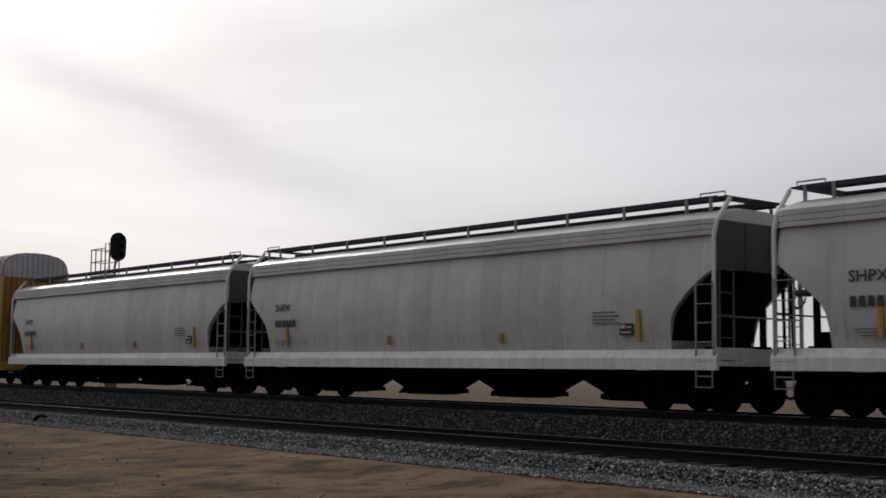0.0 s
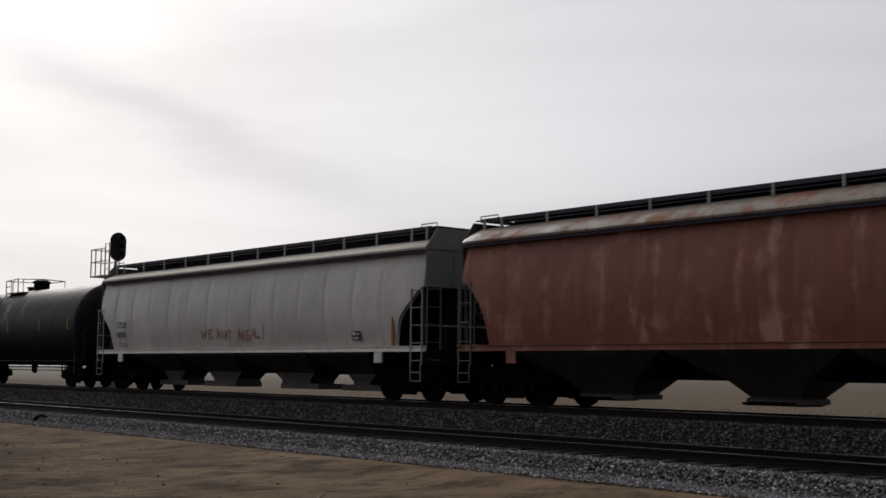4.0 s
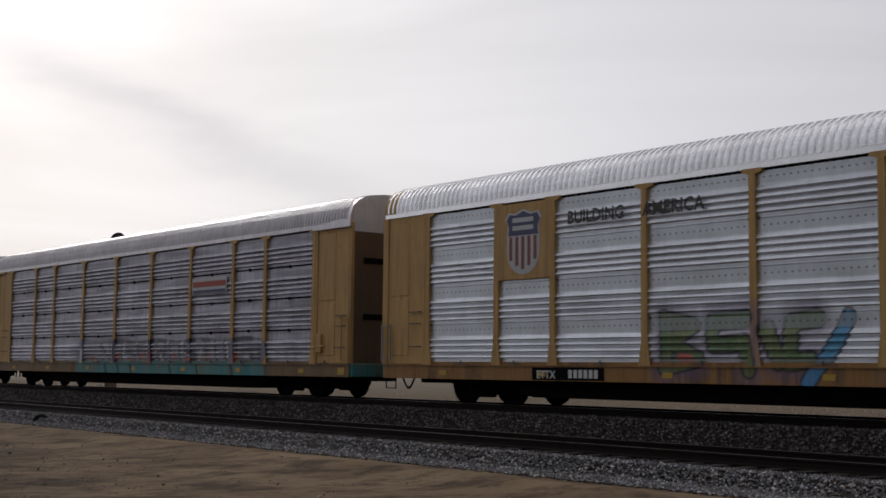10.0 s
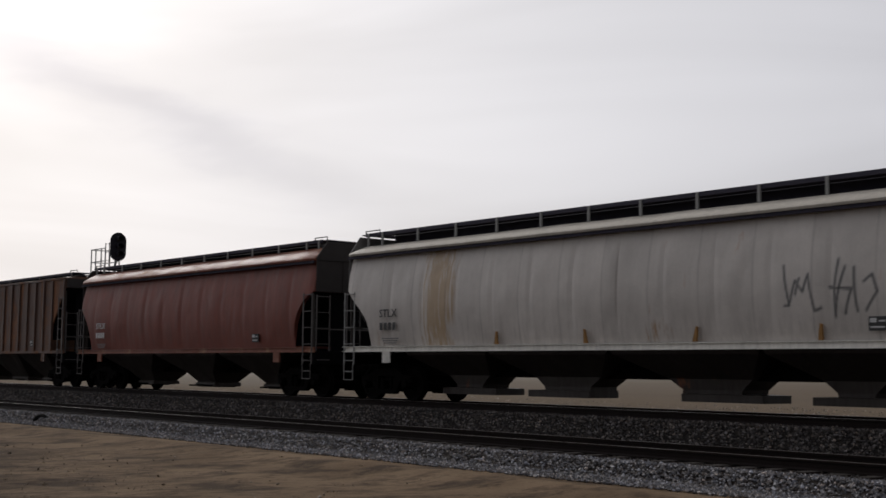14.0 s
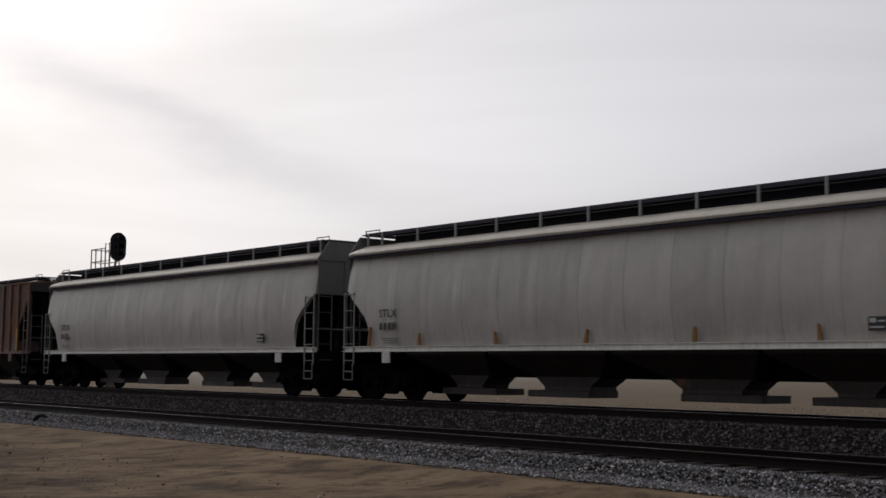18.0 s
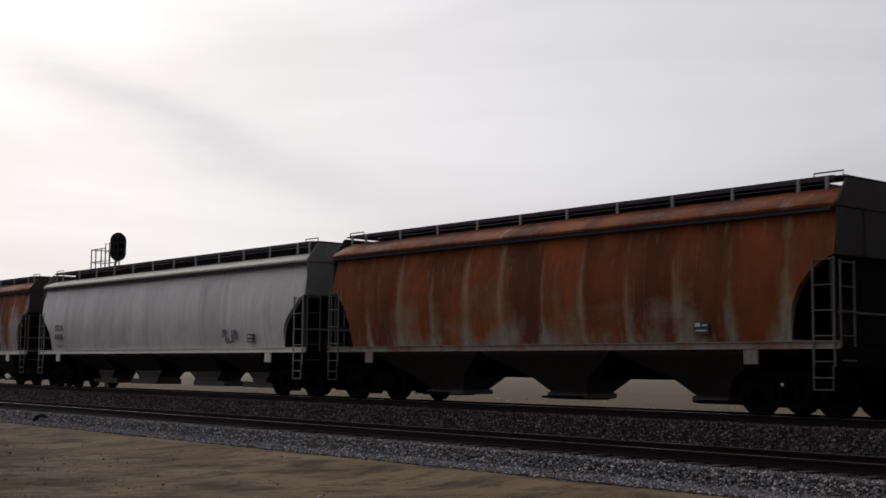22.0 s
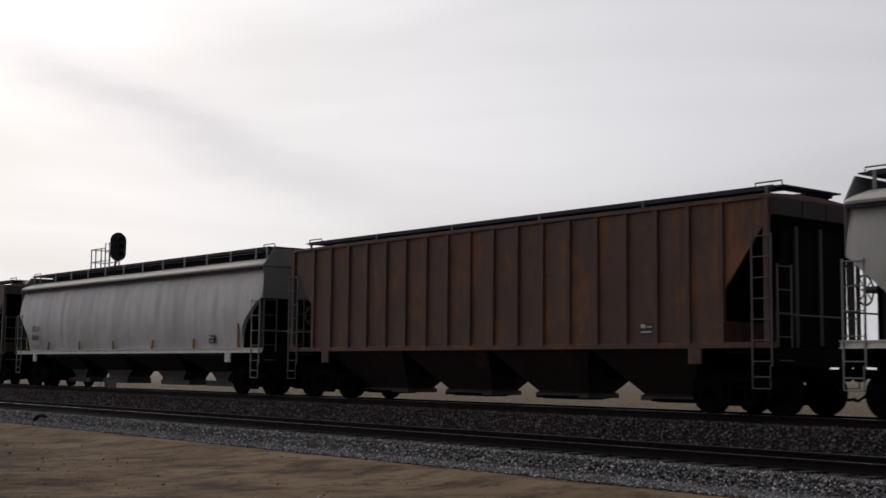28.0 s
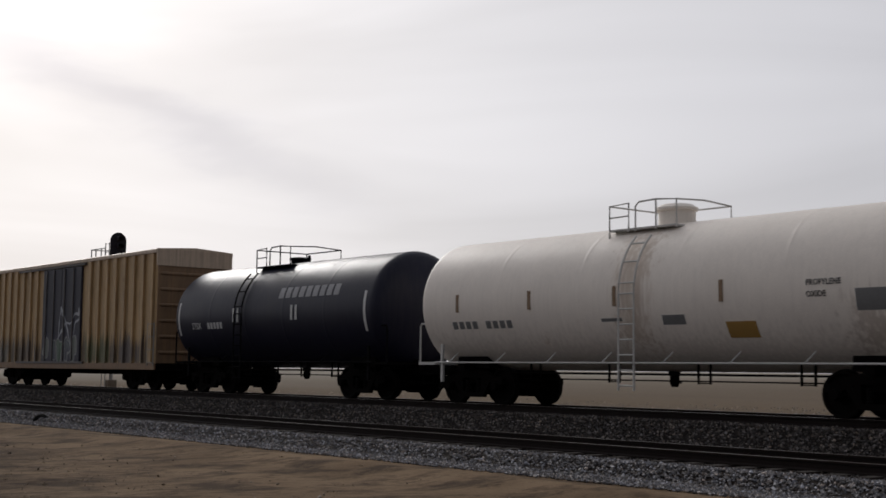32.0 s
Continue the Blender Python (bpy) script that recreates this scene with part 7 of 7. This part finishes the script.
YELLOW_BLUED = paint("tan_yellow_paint_sprayed_blue", (0.345, 0.208, 0.070), rust=(0.12, 0.075, 0.045), amount=0.2, dirt=0.35, seed=26, dents=0.002, sprayed=True)
YELLOW_BLOCKED = paint("tan_yellow_paint_sprayed_grey", (0.345, 0.208, 0.070), rust=(0.12, 0.075, 0.045), amount=0.2, dirt=0.35, seed=26.4, dents=0.002, sprayed=True)
YELLOW_CHALK = paint("tan_yellow_paint_with_chalk_marks", (0.345, 0.208, 0.070), rust=(0.12, 0.075, 0.045), amount=0.2, dirt=0.35, seed=26.8, dents=0.002, sprayed=True, stains=((-5.0, 10.0, 0.8, 1.5, (0.16, 0.15, 0.145), 0.7),))
RUST_CHALK = paint("rusty_yellow_sill_paint", (0.24, 0.12, 0.03), rust=(0.08, 0.05, 0.03), amount=0.5, dirt=0.5, seed=27, dents=0.002, sprayed=True)
DARKFRAME_TAGGED = paint("black_brown_frame_with_drips", (0.014, 0.011, 0.010), rust=(0.04, 0.02, 0.012), amount=0.2, dirt=0.1, seed=28.2, dents=0.002, rough=0.8, spec=0.08, sprayed=True, stains=((-9.6, -8.6, 0.8, 1.7, (0.36, 0.36, 0.36), 0.7), (9.8, 12.6, 0.5, 1.2, (0.30, 0.29, 0.27), 0.5)))
DARKFRAME = paint("black_brown_frame", (0.014, 0.011, 0.010), rust=(0.04, 0.02, 0.012), amount=0.2, dirt=0.1, seed=28, dents=0.002, rough=0.8, spec=0.08)
DOOR_BROWN = paint("brown_end_door", (0.10, 0.058, 0.030), rust=(0.06, 0.035, 0.02), amount=0.3, dirt=0.3, seed=28.5, dents=0.002)
ROOFING = paint("galvanised_roofing", (0.44, 0.42, 0.44), rust=(0.22, 0.19, 0.18), amount=0.1, dirt=0.2, seed=29, dents=0.001, rough=0.34, metal=0.6)
ROOFING_TAN = paint("weathered_tan_roofing", (0.315, 0.272, 0.255), rust=(0.12, 0.09, 0.08), amount=0.15, dirt=0.25, seed=29.5, dents=0.001, rough=0.55, metal=0.15)
END_PLATE = paint("pale_end_plate", (0.42, 0.41, 0.42), rust=(0.2, 0.16, 0.14), amount=0.05, dirt=0.12, seed=29.7, dents=0.001)
DOOR_GREY = paint("grimy_grey_end_door", (0.20, 0.19, 0.195), rust=(0.08, 0.05, 0.035), amount=0.3, dirt=0.4, seed=30.4, dents=0.002)
DOOR_TAN = paint("tan_end_door", (0.17, 0.108, 0.050), rust=(0.07, 0.045, 0.03), amount=0.3, dirt=0.4, seed=29.8, dents=0.002)
ROOFING_B = paint("bright_galvanised_roofing", (0.62, 0.62, 0.63), rust=(0.4, 0.38, 0.36), amount=0.05, dirt=0.05, seed=30, dents=0.001, rough=0.24, metal=0.9)
# First stains entry of TANK_BLACK and TANK_GLOSS: lighter and browner towards the top.
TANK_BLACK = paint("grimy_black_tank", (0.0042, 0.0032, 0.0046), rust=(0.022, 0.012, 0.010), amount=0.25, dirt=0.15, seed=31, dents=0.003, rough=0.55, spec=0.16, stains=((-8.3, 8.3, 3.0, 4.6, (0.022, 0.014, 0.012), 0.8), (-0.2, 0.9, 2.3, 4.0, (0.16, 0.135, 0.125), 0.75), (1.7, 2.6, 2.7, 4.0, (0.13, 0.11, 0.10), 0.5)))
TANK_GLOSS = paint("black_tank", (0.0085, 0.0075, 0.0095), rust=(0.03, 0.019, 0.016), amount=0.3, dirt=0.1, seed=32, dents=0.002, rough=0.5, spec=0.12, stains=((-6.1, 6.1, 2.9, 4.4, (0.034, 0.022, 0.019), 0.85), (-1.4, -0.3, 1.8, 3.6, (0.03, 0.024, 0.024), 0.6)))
TANK_SHINE = paint("glossy_black_tank", (0.0062, 0.0066, 0.0165), rust=(0.02, 0.02, 0.025), amount=0.1, dirt=0.1, seed=32.5, dents=0.001, rough=0.45, spec=0.25)
TANK_WHITE = paint("dirty_white_tank", (0.56, 0.515, 0.465), rust=(0.25, 0.18, 0.12), amount=0.05, dirt=0.05, mottle=0.3, seed=33, dents=0.004, stains=((-0.6, 0.9, 1.0, 4.2, (0.33, 0.24, 0.17), 0.45), (-7.0, 7.0, 0.6, 2.0, (0.30, 0.25, 0.21), 0.18), (5.2, 6.9, 0.8, 2.6, (0.20, 0.14, 0.10), 0.4)))
BOX_YELLOW = paint("worn_yellow_boxcar", (0.33, 0.222, 0.112), rust=(0.14, 0.10, 0.06), amount=0.30, dirt=0.35, seed=34, dents=0.003, stains=((-8.1, 8.1, 0.3, 2.3, (0.050, 0.042, 0.032), 0.85), (2.0, 4.6, 0.5, 2.4, (0.09, 0.12, 0.05), 0.5), (5.0, 7.4, 0.5, 2.2, (0.10, 0.085, 0.09), 0.6), (-8.0, -5.0, 0.5, 2.2, (0.16, 0.16, 0.15), 0.5), (-4.4, -2.2, 0.5, 2.6, (0.07, 0.055, 0.05), 0.6)))
BOX_DOOR = paint("dark_blue_door", (0.012, 0.012, 0.022), rust=(0.03, 0.03, 0.04), amount=0.15, dirt=0.2, seed=35, dents=0.003, graffiti=((-1.8, 1.8, 1.1, 3.4, 3.6, None, (0.30, 0.31, 0.34), 0.8), (-1.8, 1.8, 1.0, 2.0, 5.1, ((0.05, 0.09, 0.05), (0.12, 0.12, 0.11), (0.04, 0.04, 0.06)), (0.20, 0.21, 0.2), 0.8)))
BOX_END = paint("brown_boxcar_end", (0.17, 0.105, 0.058), amount=0.2, dirt=0.3, seed=36, dents=0.003)
BOX_ROOF = paint("galvanised_boxcar_roof", (0.42, 0.33, 0.25), amount=0.15, dirt=0.3, seed=37, dents=0.002)

# ---------------------------------------------------------------- the train, front to rear
GOLD_L = ((1.30, 0.75), (4.2, 0.30), (7.2, 0.30), (10.3, 0.30), (13.3, 0.30), (16.3, 0.30), (18.5, 0.5))
for i, x in enumerate((-5.85, -25.54, -45.16)):
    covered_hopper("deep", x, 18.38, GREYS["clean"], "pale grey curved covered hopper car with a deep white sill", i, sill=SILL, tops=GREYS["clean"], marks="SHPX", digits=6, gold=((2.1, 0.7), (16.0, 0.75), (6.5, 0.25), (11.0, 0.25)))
old_rack = auto_rack(-69.20, RACK_OLD, YELLOW, YELLOW_DEEP, ROOFING_TAN, ROOFING_TAN, END_PLATE, "dull grey and yellow autorack car with a faded shield", low_doors=YELLOW_RUST, rear_ladder="tall", shield="plain", seams=True, side_end=YELLOW_DEEP)
covered_hopper("short", -92.31, 16.85, RUST_STREAK, "red-brown streaked covered hopper car", 4, sill=RUST_STREAK, tops=ROOF_RUST, low_mat=LOW_GREY)
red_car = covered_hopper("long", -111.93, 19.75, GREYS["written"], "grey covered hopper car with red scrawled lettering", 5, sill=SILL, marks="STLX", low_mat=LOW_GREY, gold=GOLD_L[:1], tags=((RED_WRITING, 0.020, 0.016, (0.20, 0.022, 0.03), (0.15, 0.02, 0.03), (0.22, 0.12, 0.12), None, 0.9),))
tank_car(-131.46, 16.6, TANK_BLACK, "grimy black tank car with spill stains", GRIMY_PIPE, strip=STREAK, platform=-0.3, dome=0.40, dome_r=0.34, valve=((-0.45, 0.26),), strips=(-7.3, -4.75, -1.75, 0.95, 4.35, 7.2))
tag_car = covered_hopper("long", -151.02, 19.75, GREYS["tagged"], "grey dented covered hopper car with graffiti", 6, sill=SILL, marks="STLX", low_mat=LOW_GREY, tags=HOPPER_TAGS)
dark_rack = auto_rack(-176.01, RACK_DARK, YELLOW_CHALK, RUST_CHALK, ROOFING_TAN, ROOFING_TAN, END_PLATE, "dark grey autorack car with tan posts and graffiti", low_doors=DOOR_TAN, rear_ladder="tall", ladder_mat=YELLOW, plates=True, rail_mat=DARKFRAME, tags=DARK_TAGS)
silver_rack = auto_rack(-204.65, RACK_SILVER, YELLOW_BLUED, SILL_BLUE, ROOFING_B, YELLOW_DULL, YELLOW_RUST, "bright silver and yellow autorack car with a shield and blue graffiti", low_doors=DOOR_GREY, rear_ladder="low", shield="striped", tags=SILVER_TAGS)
grey_rack = auto_rack(-233.38, RACK_GREY, YELLOW_BLOCKED, SILL_TEAL, ROOFING, ROOFING, END_PLATE, "light grey autorack car with a red stripe sign and graffiti", low_doors=DOOR_BROWN, rear_ladder="tall", ladder_mat=LADDER_W, plates=True, seams=True, side_end=YELLOW_DULL, tags=GREY_TAGS, sill_tags=DRIP_TAGS)
black_rack = auto_rack(-262.22, RACK_BROWN, DARKFRAME_TAGGED, DARKFRAME_TAGGED, ROOFING_TAN, ROOFING_TAN, END_PLATE, "grimy dark-framed autorack car covered in graffiti", low_doors=BLACK, rear_ladder="tall", ladder_mat=LADDER_W, side_end=BLACK, plates=True, seams=True, rail_mat=DARKFRAME, tags=BLACK_TAGS)
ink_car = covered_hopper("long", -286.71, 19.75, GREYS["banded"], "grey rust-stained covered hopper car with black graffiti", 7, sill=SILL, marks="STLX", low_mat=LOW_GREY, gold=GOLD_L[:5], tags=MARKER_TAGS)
covered_hopper("short", -306.28, 16.4, RUST_RED, "oxide red covered hopper car", 8, sill=RUST_STREAK, tops=RUST_STREAK, marks="STLX", ink=WHITE, low_mat=LOW_GREY)
covered_hopper("ribbed", -324.57, 17.42, RIB_BROWN, "brown ribbed hopper car", 9)
covered_hopper("short", -343.11, 16.85, SPOTTED, "grey covered hopper car with a row of round rust stains", 10, sill=SILL, tops=ROOF_RUST, marks="STLX", low_mat=LOW_GREY)
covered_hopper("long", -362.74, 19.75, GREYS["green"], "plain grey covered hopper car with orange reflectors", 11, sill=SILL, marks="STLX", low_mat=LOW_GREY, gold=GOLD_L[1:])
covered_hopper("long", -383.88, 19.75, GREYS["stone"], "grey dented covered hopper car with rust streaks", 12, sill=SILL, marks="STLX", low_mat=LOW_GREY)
covered_hopper("ribbed", -404.16, 17.42, RIB_DARK, "dark brown ribbed hopper car", 13, gold=((1.3, 0.9), (4.0, 0.5), (6.3, 0.3), (9.0, 0.3), (12.0, 0.3), (16.1, 0.6)))
bar_car = covered_hopper("short", -422.62, 16.70, RUST_DARK, "dark rusted covered hopper car", 14, sill=ROOF_RUST, tops=RUST_DARK, low_mat=LOW_GREY)
covered_hopper("short", -440.73, 16.70, RUST_ORANGE, "orange rusted covered hopper car", 15, sill=ROOF_RUST, tops=RUST_ORANGE, low_mat=LOW_GREY)
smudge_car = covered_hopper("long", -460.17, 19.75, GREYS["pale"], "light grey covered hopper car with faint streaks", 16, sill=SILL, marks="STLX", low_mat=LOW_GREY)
covered_hopper("short", -479.77, 16.70, RUST_MIX, "grey covered hopper car under heavy rust", 17, sill=SILL, tops=RUST_MIX, low_mat=LOW_GREY)
covered_hopper("short", -497.82, 16.70, RUST_MIX2, "grey covered hopper car with rust patches", 18, sill=SILL, tops=RUST_MIX2, low_mat=LOW_GREY)
scribble_car = covered_hopper("short", -515.86, 16.70, GREYS["scribbled"], "grey covered hopper car with a dark scrawl", 19, sill=SILL, marks="AOKX", ink=GREYINK, low_mat=LOW_GREY)
faint_car = covered_hopper("long", -535.29, 19.70, GREYS["mid"], "grey covered hopper car with faint graffiti", 20, sill=SILL, low_mat=LOW_GREY, gold=GOLD_L[:1])
covered_hopper("ribbed", -555.27, 17.42, RIB_BROWN, "brown rusty ribbed hopper car", 21)
covered_hopper("long", -575.34, 19.70, GREYS["pale"], "grey covered hopper car with yellow reflectors", 22, sill=SILL, marks="STLX", low_mat=LOW_GREY, gold=GOLD_L)
covered_hopper("ribbed", -595.51, 17.42, RIB_TAN, "grey-brown ribbed hopper car", 23, gold=((1.3, 0.9), (4.1, 0.42), (6.8, 0.42), (9.5, 0.42), (12.2, 0.42), (15.6, 0.42)))
syrup_car = tank_car(-611.60, 12.1, TANK_GLOSS, "short glossy black tank car with white stencils", BLACK, platform=0.15, valve=((0.2, 0.3),), strip=WHITE, strips=(-1.75, -1.5, 1.6, 1.84))
white_car = tank_car(-626.30, 14.9, TANK_WHITE, "dirty white tank car with a raised dome", LADDER_W, platform=-0.1, dome=0.1, dome_r=0.42, ladder_at=-0.08, strip=TAN_STRIP, strips=(-5.6, -3.0, -0.3, 2.6, 6.75))
gloss_car = tank_car(-641.10, 12.1, TANK_SHINE, "short glossy black tank car with faded lettering", BLACK, platform=-0.6, valve=((-0.5, 0.3),), strip=WHITE, strips=(-1.75, -1.5, 1.6, 1.84))
boxcar(-656.6, 16.2, BOX_YELLOW, BOX_DOOR, BOX_ROOF, BOX_END, "worn yellow boxcar with a dark door and graffiti")

# ---------------------------------------------------------------- signs, lettering and graffiti on single cars
scrawl(ink_car, "long", 7.3, 1.60, 3, 0.5, GRAF_VIOLET, 12, 0.03, True)
scrawl(scribble_car, "short", 2.0, 1.55, 3, 0.55, GRAF_BLACK, 14, 0.035, True, 1.2)
scrawl(faint_car, "long", 2.9, 1.6, 8, 0.32, GREYINK, 15, 0.02, False, 1.3)
scrawl(faint_car, "long", 8.55, 2.7, 2, 0.5, GRAF_BLACK, 16, 0.03, True)
scrawl(smudge_car, "long", 5.2, 1.62, 4, 0.45, GRAF_VIOLET, 17, 0.02, True, 0.8)
part("yellow_patch", M().box(5.6, 6.6, -1.555, -1.515, 1.335, 1.46), REFLECT, scribble_car, "yellow band on the sill")
bars(bar_car, -6.9, 2.34, 4, 0.20, SHIELD_WHITE, -1.60, 0.20, 0.25)
part("number_plate_bar", M().box(-6.95, -5.9, -1.592, -1.585, 2.30, 2.58), surface("grey_stencil_patch", (0.2, 0.17, 0.15), 0.7), bar_car)

text_part("BUILDING", 0.42, -6.58, -1.535, 4.22, INK, silver_rack, width=0.92, bold=0.002)
text_part("AMERICA", 0.42, -4.30, -1.535, 4.22, INK, silver_rack, width=0.96, bold=0.002)
part("number_panel", M().box(-7.75, -5.45, -1.5165, -1.50, 0.64, 0.93), BLACK, silver_rack, "black panel behind the car number")
text_part("ETTX", 0.26, -7.6, -1.522, 0.68, WHITE, silver_rack)
bars(silver_rack, -6.55, 0.69, 6, 0.19, WHITE, -1.524, 0.11, 0.16)
text_part("TTGX", 0.26, -8.05, -1.522, 0.68, WHITE, old_rack)
bars(old_rack, -7.1, 0.69, 6, 0.19, WHITE, -1.524, 0.11, 0.16)
part("number_panel", M().box(-8.15, -6.0, -1.516, -1.50, 0.64, 0.93), BLACK, old_rack, "black panel behind the car number")
part("data_panel", M().box(6.9, 7.35, -1.52, -1.50, 0.68, 0.92), BLACK, old_rack, "black data panel")
part("faded_sign", M().box(-6.9, -4.62, -1.512, -1.50, 2.80, 3.48), surface("faded_yellow_sign", (0.26, 0.19, 0.07), 0.7, var=0.5, scale=4), dark_rack, "faded yellow sign")
sg = part("stripe_sign", M().box(4.45, 6.72, -1.512, -1.50, 3.28, 3.80), SHIELD_WHITE, grey_rack, "white sign with a red stripe")
part("red_stripe", M().box(4.5, 6.66, -1.518, -1.513, 3.50, 3.68), surface("red_sign_paint", (0.34, 0.07, 0.05), 0.6, var=0.3), sg)
part("blue_stripe", M().box(4.5, 6.66, -1.518, -1.513, 3.30, 3.40), SHIELD_BLUE, sg)
part("data_plate", M().box(12.45, 12.95, -1.53, -1.50, 1.72, 1.98), SHIELD_WHITE, black_rack, "pale data plate")
part("notice_plate", M().box(12.50, 12.95, -1.53, -1.50, 2.55, 2.85), LADDER_D, black_rack, "dark notice plate")
part("end_reflector", M().box(12.55, 12.98, -1.54, -1.51, 0.70, 0.90), REFLECT, black_rack, "orange reflective plate")
lp = part("logo_plate", M().box(-9.0, -7.12, -1.512, -1.48, 3.02, 3.93), BLACK, black_rack, "black plate with a white looped mark")
path = [(-7.98, 3.62), (-8.12, 3.70), (-8.50, 3.70), (-8.62, 3.58), (-8.62, 3.30), (-8.50, 3.18), (-8.05, 3.18), (-7.93, 3.28), (-7.88, 3.66), (-7.78, 3.70), (-7.45, 3.22), (-7.36, 3.20), (-7.31, 3.30), (-7.28, 3.74)]
m = M()
v = []
for i, (x, z) in enumerate(path):
    a, b = path[max(0, i - 1)], path[min(len(path) - 1, i + 1)]
    dx, dz = b[0] - a[0], b[1] - a[1]
    l = math.hypot(dx, dz)
    v += [(x - dz / l * 0.055, -1.518, z + dx / l * 0.055), (x + dz / l * 0.055, -1.518, z - dx / l * 0.055)]
m.add(v, [(2 * i, 2 * i + 1, 2 * i + 3, 2 * i + 2) for i in range(len(path) - 1)])
part("logo_ribbon", m, WHITE, lp, "white looped ribbon mark")
for z, n, sd in ((4.0, 3, 1), (3.6, 3, 2), (2.7, 3, 3), (2.35, 2, 4), (1.5, 3, 5)):
    scrawl(black_rack, "long", -13.2, z, n, 0.25, GRAF_WHITE, 40 + sd, 0.012, False, 0.9)


def on_tank(car, body, size, x, z, material, width=1.0, R=1.66, zc=2.52):
    a = math.asin((z - zc) / R)
    o = text_part(body, size, x, -(R + 0.012) * math.cos(a), z, material, car, width=width)
    o.rotation_euler = (-a, 0, 0)
    return o


def tank_bar(car, x0, x1, z0, z1, material, name="stencil_bar", R=1.655, zc=2.52, label=""):
    rings = []
    for i in range(5):
        z = z0 + (z1 - z0) * i / 4
        a = math.asin((z - zc) / R)
        c, s = math.cos(a), math.sin(a)
        rings.append([(x0, -R * c, zc + R * s), (x1, -R * c, zc + R * s), (x1, -(R + 0.012) * c, zc + (R + 0.012) * s), (x0, -(R + 0.012) * c, zc + (R + 0.012) * s)])
    part(name, M().loft(rings), material, car, label)


on_tank(white_car, "PROPYLENE", 0.16, 4.6, 2.52, INK, 0.9)
on_tank(white_car, "OXIDE", 0.16, 4.6, 2.30, INK, 0.9)
for i in range(9):
    if i != 4:
        tank_bar(white_car, -5.85 + 0.25 * i, -5.68 + 0.25 * i, 1.87, 2.05, GREYINK)
tank_bar(white_car, 2.62, 3.35, 1.56, 1.88, surface("ochre_placard", (0.35, 0.20, 0.05), 0.7), "placard", label="ochre placard")
tank_bar(white_car, 5.65, 6.6, 2.02, 2.42, GREYINK, "placard", label="dark placard")
tank_bar(white_car, 1.0, 1.6, 1.85, 2.05, GREYINK, "stencil_bar")
tank_bar(white_car, -0.75, -0.15, 1.95, 2.02, GREYINK, "stencil_bar")
on_tank(syrup_car, "STSX", 0.30, -4.25, 2.38, WHITE, 1.0)
for i in range(5):
    tank_bar(syrup_car, -3.2 + 0.2 * i, -3.07 + 0.2 * i, 2.40, 2.60, WHITE)
on_tank(syrup_car, "CORN SYRUP", 0.15, 4.05, 2.80, WHITE, 0.85)
tank_bar(syrup_car, 4.05, 5.4, 2.62, 2.66, GREYINK)
tank_bar(syrup_car, 4.1, 4.9, 1.75, 2.05, GREYINK)
on_tank(gloss_car, "STSX", 0.30, -4.45, 2.10, SHIELD_WHITE, 0.9)
for x in (-5.35, 5.25):
    tank_bar(gloss_car, x - 0.05, x + 0.05, 1.9, 3.0, WHITE, "reflector", label="white reflective strip")
for i in range(5):
    tank_bar(gloss_car, -3.45 + 0.2 * i, -3.32 + 0.2 * i, 2.10, 2.30, SHIELD_WHITE)
for i in range(9):
    tank_bar(gloss_car, 0.8 + 0.36 * i, 1.06 + 0.36 * i, 2.94, 3.26, LETTER_GREY)

# ---------------------------------------------------------------- motion
DISTANCE = [0.0, 19.15, 38.23, 57.24, 76.22, 95.18, 114.17, 133.24, 152.32, 171.45, 190.63, 209.81, 228.98, 248.10, 267.12, 286.11, 305.12, 324.14, 343.14, 362.10, 380.99, 399.91, 418.84, 437.70, 456.49, 475.31, 494.20, 512.98, 531.62, 550.37, 569.34, 588.41, 607.56]


def run(t):
    i = min(int(t), 31)
    return DISTANCE[i] + (DISTANCE[i + 1] - DISTANCE[i]) * (t - i)


def motions():
    for car, centre in CARS:
        walk(car, [(float(i), pose(centre + s, FAR, 0)) for i, s in enumerate(DISTANCE)])
    start = {car.name: c for car, c in CARS}
    for w, x, car in WHEELS:
        z = RADIUS
        near = [k / 30 for k in range(961) if -92 < start[car.name] + run(k / 30) < 14]
        if not near:
            walk(w, [(0.0, pose(x, 0, z)), (32.0, pose(x, 0, z))])
            continue
        times = ([0.0] if near[0] > 0 else []) + near + ([32.0] if near[-1] < 31.99 else [])
        walk(w, [(t, pose(x, 0, z, 0, math.degrees((run(min(max(t, near[0]), near[-1])) - run(near[0])) / RADIUS), 0)) for t in times])


motions()
